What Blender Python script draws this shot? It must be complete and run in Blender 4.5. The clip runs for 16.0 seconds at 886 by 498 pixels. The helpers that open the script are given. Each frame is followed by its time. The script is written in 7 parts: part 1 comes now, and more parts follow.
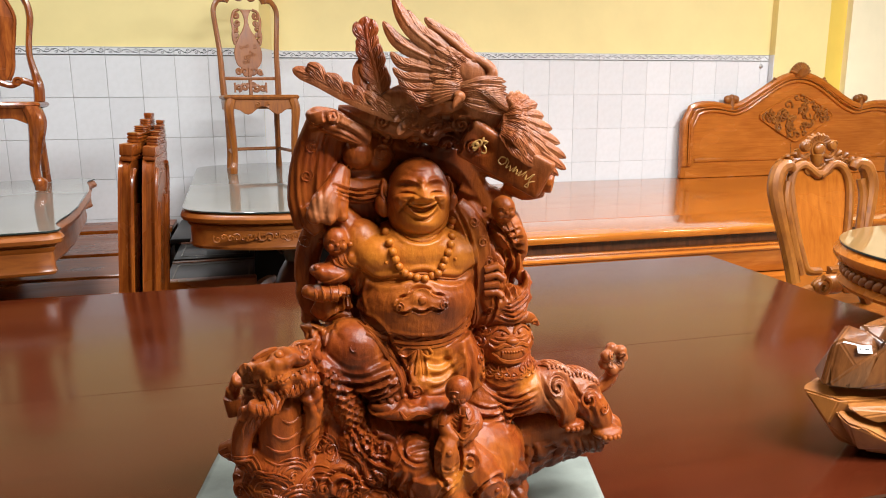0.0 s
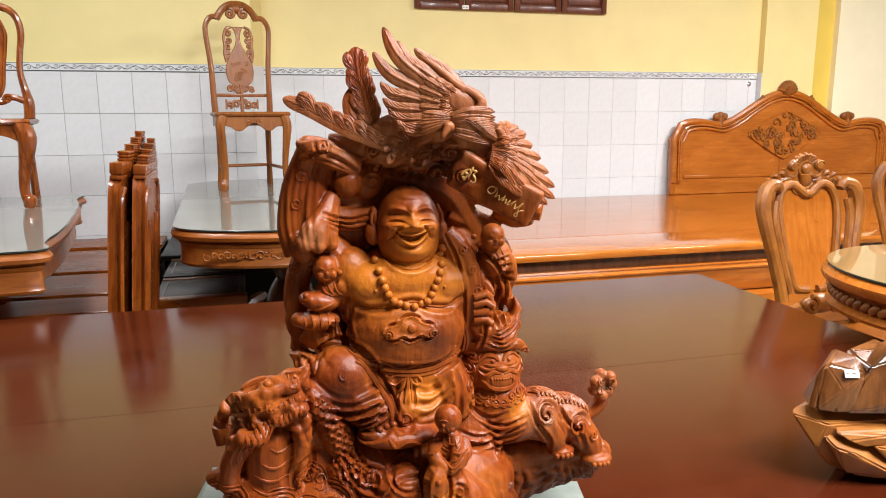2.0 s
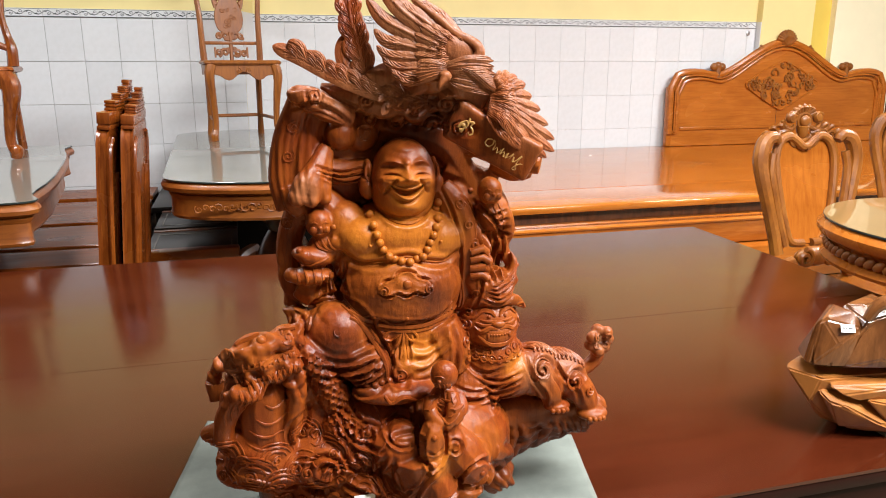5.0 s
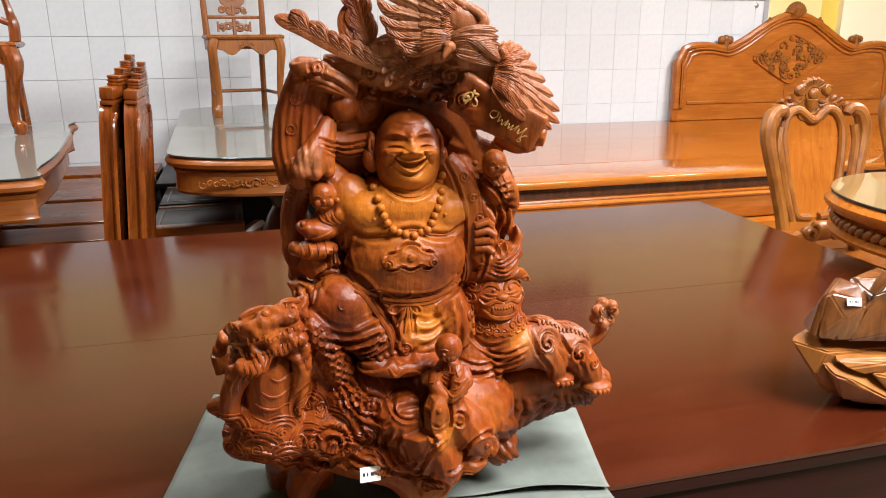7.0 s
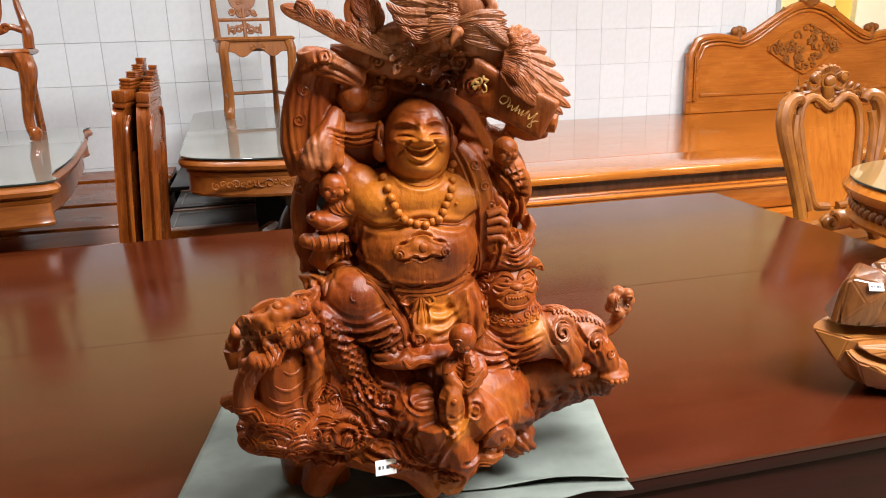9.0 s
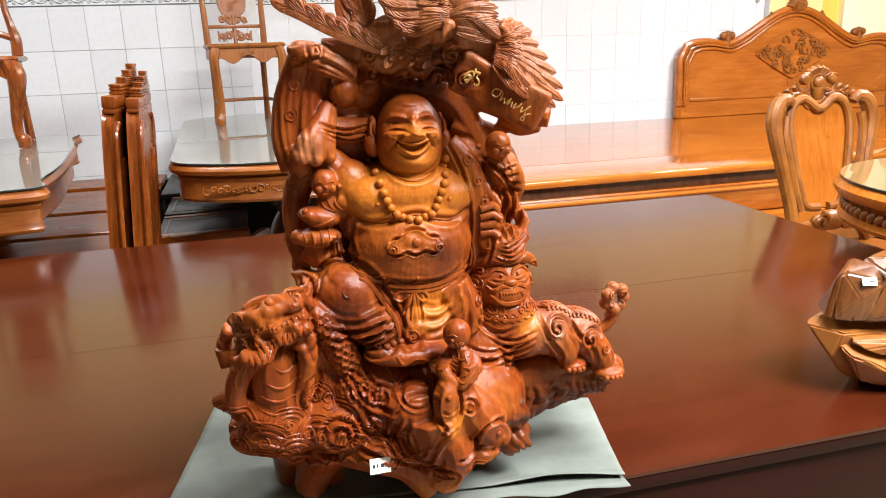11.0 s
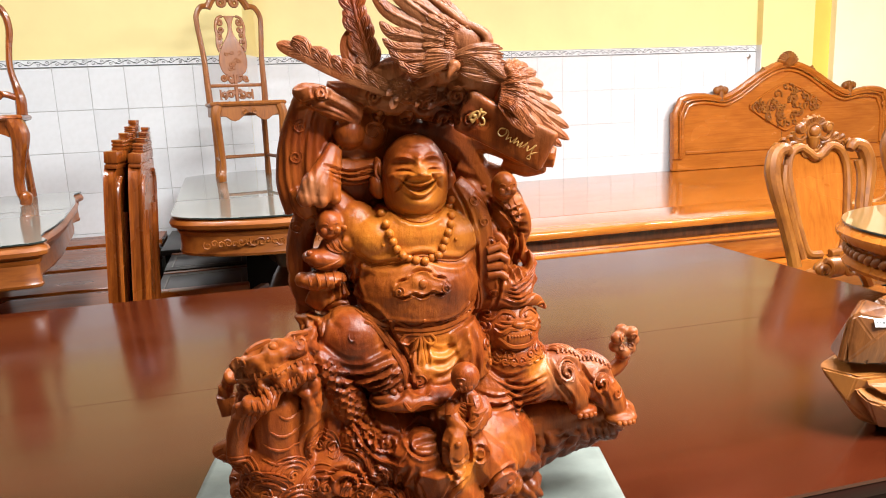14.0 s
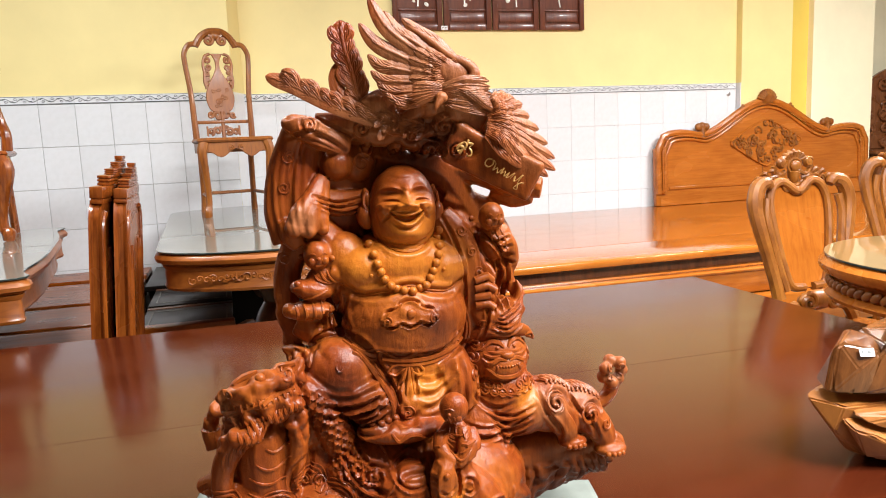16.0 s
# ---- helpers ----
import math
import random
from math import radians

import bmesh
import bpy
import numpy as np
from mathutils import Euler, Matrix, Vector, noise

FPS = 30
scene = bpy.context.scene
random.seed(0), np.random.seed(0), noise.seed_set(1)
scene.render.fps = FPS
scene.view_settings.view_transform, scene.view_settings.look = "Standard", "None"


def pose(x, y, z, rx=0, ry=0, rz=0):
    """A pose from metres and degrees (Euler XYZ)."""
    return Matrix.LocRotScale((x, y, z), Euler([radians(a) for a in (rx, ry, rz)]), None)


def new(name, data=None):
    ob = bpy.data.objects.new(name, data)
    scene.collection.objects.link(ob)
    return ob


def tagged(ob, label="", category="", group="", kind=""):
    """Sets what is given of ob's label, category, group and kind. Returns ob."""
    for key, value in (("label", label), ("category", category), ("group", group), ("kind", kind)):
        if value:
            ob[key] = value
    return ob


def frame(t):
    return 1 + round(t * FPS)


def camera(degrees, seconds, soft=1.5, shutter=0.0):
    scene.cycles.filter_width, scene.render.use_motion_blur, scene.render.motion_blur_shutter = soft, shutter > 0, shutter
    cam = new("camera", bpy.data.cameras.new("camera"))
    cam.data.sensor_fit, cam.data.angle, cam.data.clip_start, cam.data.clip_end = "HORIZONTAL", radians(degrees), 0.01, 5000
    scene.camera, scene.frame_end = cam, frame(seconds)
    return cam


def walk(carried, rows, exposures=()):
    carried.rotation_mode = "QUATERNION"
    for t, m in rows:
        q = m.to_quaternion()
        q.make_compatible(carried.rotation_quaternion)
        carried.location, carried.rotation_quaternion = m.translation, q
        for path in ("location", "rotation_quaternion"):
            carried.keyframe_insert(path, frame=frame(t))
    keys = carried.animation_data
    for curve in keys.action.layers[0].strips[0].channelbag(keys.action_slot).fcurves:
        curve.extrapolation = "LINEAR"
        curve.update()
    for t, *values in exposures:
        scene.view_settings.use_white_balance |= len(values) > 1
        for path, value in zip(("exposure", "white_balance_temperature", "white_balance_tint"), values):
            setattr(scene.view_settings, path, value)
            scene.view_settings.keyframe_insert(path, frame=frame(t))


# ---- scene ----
cam = camera(62.0, 16.0, 1.0)
PATH = [
    (0, pose(0.0034, 0.0015, 1.2181, 78.298, 0, -14.172) @ pose(0, 0, 0, 0, 0, -0.313)),
    (0.5, pose(0.0048, 0.0031, 1.2207, 78.783, 0, -14.487) @ pose(0, 0, 0, 0, 0, -0.043)),
    (1, pose(0.0063, 0.0037, 1.2252, 79.233, 0, -14.718) @ pose(0, 0, 0, 0, 0, -0.056)),
    (1.5, pose(0.0077, 0.0039, 1.2320, 79.335, 0, -14.721) @ pose(0, 0, 0, 0, 0, -0.152)),
    (2, pose(0.0061, 0.0015, 1.2372, 79.357, 0, -14.854) @ pose(0, 0, 0, 0, 0, -0.147)),
    (2.5, pose(0.0084, 0.0053, 1.2384, 79.112, 0, -15.041) @ pose(0, 0, 0, 0, 0, -0.236)),
    (3, pose(0.0080, 0.0086, 1.2407, 78.630, 0, -15.067) @ pose(0, 0, 0, 0, 0, -0.399)),
    (3.5, pose(0.0068, 0.0114, 1.2425, 77.994, 0, -15.227) @ pose(0, 0, 0, 0, 0, -0.224)),
    (4, pose(0.0074, 0.0178, 1.2407, 77.155, 0, -15.462) @ pose(0, 0, 0, 0, 0, -0.073)),
    (6.5, pose(0.0082, 0.0247, 1.2332, 73.980, 0, -15.142) @ pose(0, 0, 0, 0, 0, 0.006)),
    (7, pose(0.0093, 0.0255, 1.2319, 73.747, 0, -15.002) @ pose(0, 0, 0, 0, 0, -0.149)),
    (7.5, pose(0.0105, 0.0281, 1.2294, 73.766, 0, -14.703) @ pose(0, 0, 0, 0, 0, -0.740)),
    (8, pose(0.0118, 0.0298, 1.2245, 73.755, 0, -14.430) @ pose(0, 0, 0, 0, 0, -1.038)),
    (8.5, pose(0.0134, 0.0300, 1.2201, 73.762, 0, -14.072) @ pose(0, 0, 0, 0, 0, -1.493)),
    (9, pose(0.0141, 0.0311, 1.2155, 73.783, 0, -13.814) @ pose(0, 0, 0, 0, 0, -1.563)),
    (11.5, pose(0.0117, 0.0346, 1.1937, 74.936, 0, -14.705) @ pose(0, 0, 0, 0, 0, -1.795)),
    (12, pose(0.0100, 0.0358, 1.1895, 75.733, 0, -14.909) @ pose(0, 0, 0, 0, 0, -1.651)),
    (12.5, pose(0.0084, 0.0378, 1.1859, 76.694, 0, -14.980) @ pose(0, 0, 0, 0, 0, -1.752)),
    (13, pose(0.0086, 0.0435, 1.1819, 77.487, 0, -14.925) @ pose(0, 0, 0, 0, 0, -2.076)),
    (13.5, pose(0.0076, 0.0455, 1.1787, 78.008, 0, -14.764) @ pose(0, 0, 0, 0, 0, -2.179)),
    (14, pose(0.0050, 0.0457, 1.1762, 78.788, 0, -14.727) @ pose(0, 0, 0, 0, 0, -2.402)),
    (14.5, pose(0.0034, 0.0464, 1.1739, 79.849, 0, -14.791) @ pose(0, 0, 0, 0, 0, -2.602)),
    (15, pose(0.0004, 0.0438, 1.1708, 80.614, 0, -15.215) @ pose(0, 0, 0, 0, 0, -2.252)),
    (15.5, pose(0.0010, 0.0435, 1.1703, 81.070, 0, -15.704) @ pose(0, 0, 0, 0, 0, -2.449)),
    (16, pose(0.0017, 0.0429, 1.1691, 81.556, 0, -15.936) @ pose(0, 0, 0, 0, 0, -2.424)),
]
walk(cam, PATH, [(0, -0.2), (9.2, -0.17), (11.3, 0.12), (13, 0.18), (14, 0.16), (16, 0.02)])

# ---- light: ceiling panels of the showroom ----
world = bpy.data.worlds.new("room_world")
scene.world = world
world.use_nodes = True
world.node_tree.nodes["Background"].inputs[0].default_value = (1.0, 0.95, 0.88, 1)
world.node_tree.nodes["Background"].inputs[1].default_value = 0.02

LAMPS = [(1.5, -0.6, 3.25, 1.2, 0.3, 170), (1.1, 0.25, 3.25, 0.9, 0.25, 84), (2.6, -0.2, 3.25, 2.0, 0.5, 200),
         (1.3, 2.3, 3.25, 1.2, 0.3, 70), (4.4, 2.4, 3.25, 1.2, 0.3, 235), (-1.2, 2.9, 3.25, 1.2, 0.3, 95)]
for lx, ly, lz, lw, ld, power in LAMPS:
    lamp = bpy.data.lights.new("ceiling_light", "AREA")
    lamp.shape, lamp.size, lamp.size_y, lamp.energy, lamp.color = "RECTANGLE", lw, ld, power, (0.97, 0.985, 1.0)
    ob = new("ceiling_light_lamp", lamp)
    ob.matrix_world = pose(lx, ly, lz - 0.06)

# ---- materials ----
def material(name, rough=0.5, metal=0.0, coat=0.0):
    m = bpy.data.materials.new(name)
    m.use_nodes = True
    t = m.node_tree
    b = t.nodes["Principled BSDF"]
    b.inputs["Roughness"].default_value, b.inputs["Metallic"].default_value = rough, metal
    b.inputs["Coat Weight"].default_value, b.inputs["Coat Roughness"].default_value = coat, 0.08
    return m, t, b


def node(t, kind, **values):
    n = t.nodes.new(kind)
    for key, value in values.items():
        n.inputs[key.replace("_", " ")].default_value = value
    return n


def ramp(t, source, stops):
    n = t.nodes.new("ShaderNodeValToRGB")
    while len(n.color_ramp.elements) < len(stops):
        n.color_ramp.elements.new(0.5)
    for e, (at, colour) in zip(n.color_ramp.elements, stops):
        e.position, e.color = at, (*colour, 1)
    t.links.new(source, n.inputs[0])
    return n


def coords(t, scale=(1, 1, 1), turn=(0, 0, 0), own=False):
    c = t.nodes.new("ShaderNodeTexCoord")
    m = t.nodes.new("ShaderNodeMapping")
    m.inputs["Scale"].default_value = scale
    m.inputs["Rotation"].default_value = turn
    t.links.new(c.outputs["Object"], m.inputs[0])
    if own:
        info = t.nodes.new("ShaderNodeObjectInfo")
        t.links.new(info.outputs["Random"], m.inputs["Location"])
    return m.outputs[0]


def bump(t, b, source, strength, distance=0.002):
    n = node(t, "ShaderNodeBump", Strength=strength, Distance=distance)
    t.links.new(source, n.inputs["Height"])
    t.links.new(n.outputs[0], b.inputs["Normal"])
    return n


def mix(t, a, c, fac=None, mode="MIX", value=0.5):
    n = t.nodes.new("ShaderNodeMix")
    n.data_type, n.blend_type = "RGBA", mode
    n.inputs[0].default_value = value
    if fac is not None:
        t.links.new(fac, n.inputs[0])
    for k, v in ((6, a), (7, c)):
        if isinstance(v, tuple):
            n.inputs[k].default_value = (*v, 1)
        else:
            t.links.new(v, n.inputs[k])
    return n.outputs[2]


def wood(name, dark, mid, light, grain=(2, 26, 26), rough=0.24, coat=0.3, blotch=1.5, turn=(0, 0, 0), relief=0.05):
    """Lacquered wood: long fibres, broad figure and a slow change of tone."""
    m, t, b = material(name, rough, 0, coat)
    v = coords(t, grain, turn, own=True)
    n1 = node(t, "ShaderNodeTexNoise", Scale=2.2, Detail=8, Roughness=0.62, Distortion=0.6)
    t.links.new(v, n1.inputs["Vector"])
    v2 = coords(t, (blotch, blotch * 2.2, blotch * 2.2), turn, own=True)
    n2 = node(t, "ShaderNodeTexNoise", Scale=1.3, Detail=3, Roughness=0.5, Distortion=0.8)
    t.links.new(v2, n2.inputs["Vector"])
    r1 = ramp(t, n1.outputs["Fac"], [(0.30, dark), (0.5, mid), (0.72, light)])
    r2 = ramp(t, n2.outputs["Fac"], [(0.32, (0.70, 0.64, 0.58)), (0.62, (1.0, 1.0, 1.0))])
    col = mix(t, r1.outputs[0], r2.outputs[0], mode="MULTIPLY", value=0.75)
    t.links.new(col, b.inputs["Base Color"])
    r3 = ramp(t, n2.outputs["Fac"], [(0.3, (rough * 0.75,) * 3), (0.7, (rough * 1.3,) * 3)])
    t.links.new(r3.outputs[0], b.inputs["Roughness"])
    bump(t, b, n1.outputs["Fac"], relief, 0.0015)
    return m


WOOD_X = wood("honey_wood", (0.37, 0.098, 0.011), (0.45, 0.132, 0.015), (0.52, 0.166, 0.022))
WOOD_Y = wood("honey_wood_lengthwise", (0.37, 0.098, 0.011), (0.45, 0.132, 0.015), (0.52, 0.166, 0.022), grain=(26, 2, 26))
WOOD_Z = wood("honey_wood_upright", (0.37, 0.098, 0.011), (0.45, 0.132, 0.015), (0.52, 0.166, 0.022), grain=(26, 26, 2))
WOOD_CARVED = wood("honey_wood_carved", (0.16, 0.045, 0.005), (0.27, 0.086, 0.009), (0.37, 0.132, 0.015), grain=(14, 14, 5), relief=0.08, rough=0.42, coat=0.06)
WOOD_DARK = wood("dark_red_wood", (0.050, 0.0088, 0.0029), (0.058, 0.0102, 0.0033), (0.067, 0.0117, 0.0038), grain=(1.2, 22, 22), rough=0.15, coat=0.0, relief=0.005)
# the same lacquered wood, darkened to carry the shade of the front face
WOOD_DARK_SHADED = wood("dark_red_wood_shaded", (0.014, 0.003, 0.0018), (0.019, 0.004, 0.0022), (0.025, 0.005, 0.003), grain=(1.6, 30, 30), rough=0.5, coat=0.0, relief=0.01)
WOOD_DARK_SHADED.node_tree.nodes["Principled BSDF"].inputs["Specular IOR Level"].default_value = 0.12
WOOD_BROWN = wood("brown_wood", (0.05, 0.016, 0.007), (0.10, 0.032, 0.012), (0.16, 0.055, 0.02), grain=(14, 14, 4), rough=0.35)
WOOD_CHAIR = wood("tan_wood", (0.17, 0.046, 0.006), (0.27, 0.082, 0.009), (0.35, 0.115, 0.015), grain=(22, 22, 3), rough=0.42, coat=0.05)
WOOD_CABINET = wood("warm_brown_wood", (0.12, 0.036, 0.012), (0.20, 0.066, 0.02), (0.28, 0.10, 0.032), grain=(14, 14, 4), rough=0.3)
WOOD_TABLE = wood("orange_table_wood", (0.22, 0.055, 0.007), (0.31, 0.086, 0.011), (0.38, 0.118, 0.017), grain=(3, 20, 20), rough=0.36, coat=0.08)
WOOD_LOW = wood("orange_board_wood", (0.18, 0.038, 0.005), (0.26, 0.062, 0.007), (0.33, 0.09, 0.010), grain=(2, 20, 20), rough=0.3, coat=0.0)
WOOD_ORNAMENT = wood("polished_brown_wood", (0.10, 0.032, 0.009), (0.17, 0.060, 0.017), (0.25, 0.094, 0.027), grain=(20, 20, 5), rough=0.2, coat=0.15, relief=0.03)
WOOD_BLOCK = wood("faceted_honey_wood", (0.24, 0.078, 0.011), (0.33, 0.115, 0.017), (0.42, 0.155, 0.025), grain=(9, 16, 5), rough=0.45, coat=0.0)
WOOD_STACK = wood("orange_brown_wood", (0.11, 0.021, 0.0035), (0.23, 0.053, 0.007), (0.37, 0.102, 0.014), grain=(20, 20, 2.5), rough=0.25)


def paint(name, colour, rough=0.6, mottle=0.06, relief=0.06, scale=3.0):
    m, t, b = material(name, rough)
    v = coords(t)
    n = node(t, "ShaderNodeTexNoise", Scale=scale, Detail=6, Roughness=0.6)
    t.links.new(v, n.inputs["Vector"])
    lo, hi = tuple(c * (1 - mottle) for c in colour), tuple(min(1, c * (1 + mottle)) for c in colour)
    r = ramp(t, n.outputs["Fac"], [(0.3, lo), (0.7, hi)])
    t.links.new(r.outputs[0], b.inputs["Base Color"])
    f = node(t, "ShaderNodeTexNoise", Scale=140, Detail=2)
    t.links.new(v, f.inputs["Vector"])
    bump(t, b, f.outputs["Fac"], relief, 0.001)
    return m


YELLOW = paint("yellow_wall_paint", (0.82, 0.69, 0.31), 0.55, 0.04)
# shaded version of the wall colour, for the strip beside the cream wall
YELLOW_SHADED = paint("shaded_yellow_paint", (0.76, 0.56, 0.10), 0.5, 0.04)
CREAM = paint("cream_wall_paint", (0.90, 0.83, 0.58), 0.55, 0.04)
# ceiling is out of view; its dark grey limits bounce and table reflections
CEILING = paint("unseen_ceiling_grey", (0.24, 0.21, 0.17), 0.7, 0.03)
# for walls out of view: dark so little light bounces and shadows deepen
UNSEEN_DARK_WALL = paint("unseen_dark_wall", (0.16, 0.11, 0.07), 0.5, 0.2)
PANEL_WOOD = wood("red_panel_wood", (0.09, 0.022, 0.010), (0.15, 0.04, 0.018), (0.21, 0.06, 0.026), grain=(20, 20, 3), rough=0.35)
# bright copy of the grout: strong light on the recess put into its colour
LIT_GROUT = paint("lit_grout", (0.84, 0.85, 0.86), 0.8, 0.06)
GROUT = paint("grey_grout", (0.50, 0.49, 0.47), 0.8, 0.08)
FLOOR_TILE = paint("beige_floor_tile", (0.24, 0.20, 0.13), 0.12, 0.08, 0.01)
CLOTH = paint("grey_green_cloth", (0.150, 0.166, 0.142), 0.85, 0.28, 0.2, 8.0)
LABEL_WHITE = paint("white_label", (0.8, 0.8, 0.78), 0.4, 0.02, 0.02)
INK = paint("black_ink", (0.03, 0.03, 0.03), 0.6, 0.1, 0.0)
GOLD = paint("gold_paint", (0.50, 0.27, 0.08), 0.38, 0.1, 0.1)
PEARL_DULL = paint("grey_inlay", (0.16, 0.15, 0.13), 0.4, 0.15, 0.0, 30)
PEARL = paint("mother_of_pearl", (0.80, 0.78, 0.70), 0.2, 0.12, 0.05, 40)
STEEL_M, _t, _b = material("brushed_steel", 0.35, 1.0)
_b.inputs["Base Color"].default_value = (0.5, 0.5, 0.5, 1)
BLACK_PANEL = paint("black_glossy_panel", (0.008, 0.006, 0.005), 0.28, 0.2, 0.0)
BLACK_PANEL.node_tree.nodes["Principled BSDF"].inputs["Specular IOR Level"].default_value = 0.2


def tile_material():
    m, t, b = material("white_glazed_tile", 0.14)
    info = t.nodes.new("ShaderNodeObjectInfo")
    r = ramp(t, info.outputs["Random"], [(0.0, (0.71, 0.725, 0.74)), (1.0, (0.77, 0.785, 0.80))])
    v = coords(t)
    n = node(t, "ShaderNodeTexNoise", Scale=30, Detail=4)
    t.links.new(v, n.inputs["Vector"])
    s = ramp(t, n.outputs["Fac"], [(0.35, (0.965, 0.965, 0.96)), (0.6, (1, 1, 1))])
    t.links.new(mix(t, r.outputs[0], s.outputs[0], mode="MULTIPLY", value=1.0), b.inputs["Base Color"])
    w = node(t, "ShaderNodeTexNoise", Scale=6, Detail=1)
    t.links.new(v, w.inputs["Vector"])
    bump(t, b, w.outputs["Fac"], 0.05, 0.003)
    return m


TILE = tile_material()


def glass_material(name, colour):
    """A sheet of glass laid on a pale print: a clear mirror-smooth coat over it."""
    m, t, b = material(name, 0.35, 0, 1.0)
    b.inputs["Coat Roughness"].default_value, b.inputs["Coat IOR"].default_value = 0.015, 1.5
    v = coords(t)
    n = node(t, "ShaderNodeTexNoise", Scale=4, Detail=5)
    t.links.new(v, n.inputs["Vector"])
    r = ramp(t, n.outputs["Fac"], [(0.3, tuple(c * 0.85 for c in colour)), (0.7, colour)])
    t.links.new(r.outputs[0], b.inputs["Base Color"])
    return m


GLASS = glass_material("glass_over_print", (0.19, 0.19, 0.16))
GLASS_WOOD = glass_material("glass_over_wood", (0.30, 0.17, 0.055))
GLASS_EDGE = glass_material("glass_edge", (0.02, 0.035, 0.03))
BED_TOP = wood("glossy_honey_wood", (0.37, 0.098, 0.011), (0.45, 0.132, 0.015), (0.52, 0.166, 0.022), grain=(2, 26, 26), rough=0.13, coat=0.4, relief=0.02)



def statue_material():
    """Oiled rosewood: red-brown heartwood with ochre sapwood in the figure's chest and lower folds."""
    m, t, b = material("carved_rosewood", 0.3, 0, 0.0)
    b.inputs["Specular IOR Level"].default_value = 0.26
    b.inputs["Coat Roughness"].default_value = 0.2
    v = coords(t)
    big = node(t, "ShaderNodeTexNoise", Scale=5.5, Detail=4, Roughness=0.55, Distortion=1.2)
    t.links.new(v, big.inputs["Vector"])
    fib = coords(t, (60, 60, 9))
    n1 = node(t, "ShaderNodeTexNoise", Scale=2.0, Detail=8, Roughness=0.65, Distortion=0.5)
    t.links.new(fib, n1.inputs["Vector"])
    heart = ramp(t, n1.outputs["Fac"], [(0.22, (0.083, 0.0118, 0.0026)), (0.5, (0.200, 0.0345, 0.0055)), (0.8, (0.295, 0.064, 0.0095))])
    sap = ramp(t, n1.outputs["Fac"], [(0.25, (0.32, 0.080, 0.008)), (0.5, (0.43, 0.125, 0.013)), (0.8, (0.52, 0.17, 0.020))])
    def patches(spots):
        """Rounded areas in the block of wood, joined into one soft-edged factor."""
        fac = None
        for (cx, cy, cz), size in spots:
            d = t.nodes.new("ShaderNodeVectorMath")
            d.operation = "DISTANCE"
            t.links.new(v, d.inputs[0])
            d.inputs[1].default_value = (cx, cy, cz)
            mr = t.nodes.new("ShaderNodeMapRange")
            mr.interpolation_type = "SMOOTHSTEP"
            t.links.new(d.outputs["Value"], mr.inputs["Value"])
            mr.inputs["From Min"].default_value, mr.inputs["From Max"].default_value = size * 0.2, size * 1.35
            mr.inputs["To Min"].default_value, mr.inputs["To Max"].default_value = 1, 0
            if fac is None:
                fac = mr.outputs[0]
            else:
                top = t.nodes.new("ShaderNodeMath")
                top.operation = "MAXIMUM"
                t.links.new(fac, top.inputs[0])
                t.links.new(mr.outputs[0], top.inputs[1])
                fac = top.outputs[0]
        return fac

    fac = patches(SAPWOOD)
    drift = ramp(t, big.outputs["Fac"], [(0.40, (0, 0, 0)), (0.70, (0.45, 0.45, 0.45))])
    add = t.nodes.new("ShaderNodeMath")
    add.operation, add.use_clamp = "ADD", True
    t.links.new(fac, add.inputs[0])
    t.links.new(drift.outputs[0], add.inputs[1])
    col = mix(t, heart.outputs[0], sap.outputs[0], add.outputs[0])
    # dark core tone: heartwood at knee and belly, painted shade in the hollows
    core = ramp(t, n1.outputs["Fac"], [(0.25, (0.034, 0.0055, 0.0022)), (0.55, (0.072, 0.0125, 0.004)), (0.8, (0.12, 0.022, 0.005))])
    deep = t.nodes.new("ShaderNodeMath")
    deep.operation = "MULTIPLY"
    t.links.new(patches(HEARTWOOD_AND_SHADE), deep.inputs[0])
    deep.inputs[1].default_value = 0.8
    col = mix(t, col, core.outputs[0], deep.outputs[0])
    dry = ramp(t, n1.outputs["Fac"], [(0.25, (0.15, 0.048, 0.018)), (0.5, (0.28, 0.105, 0.043)), (0.8, (0.41, 0.18, 0.082))])
    worn = t.nodes.new("ShaderNodeMath")
    worn.operation = "MULTIPLY"
    t.links.new(patches(DRYWOOD), worn.inputs[0])
    t.links.new(ramp(t, big.outputs["Fac"], [(0.3, (0.45,) * 3), (0.65, (0.95,) * 3)]).outputs[0], worn.inputs[1])
    col = mix(t, col, dry.outputs[0], worn.outputs[0])
    t.links.new(col, b.inputs["Base Color"])
    cut = node(t, "ShaderNodeTexNoise", Scale=150, Detail=4, Roughness=0.65)
    t.links.new(v, cut.inputs["Vector"])
    r3 = ramp(t, big.outputs["Fac"], [(0.3, (0.26,) * 3), (0.7, (0.42,) * 3)])
    t.links.new(r3.outputs[0], b.inputs["Roughness"])
    both = t.nodes.new("ShaderNodeMath")
    t.links.new(n1.outputs["Fac"], both.inputs[0])
    t.links.new(cut.outputs["Fac"], both.inputs[1])
    bump(t, b, both.outputs[0], 0.46, 0.0018)
    return m


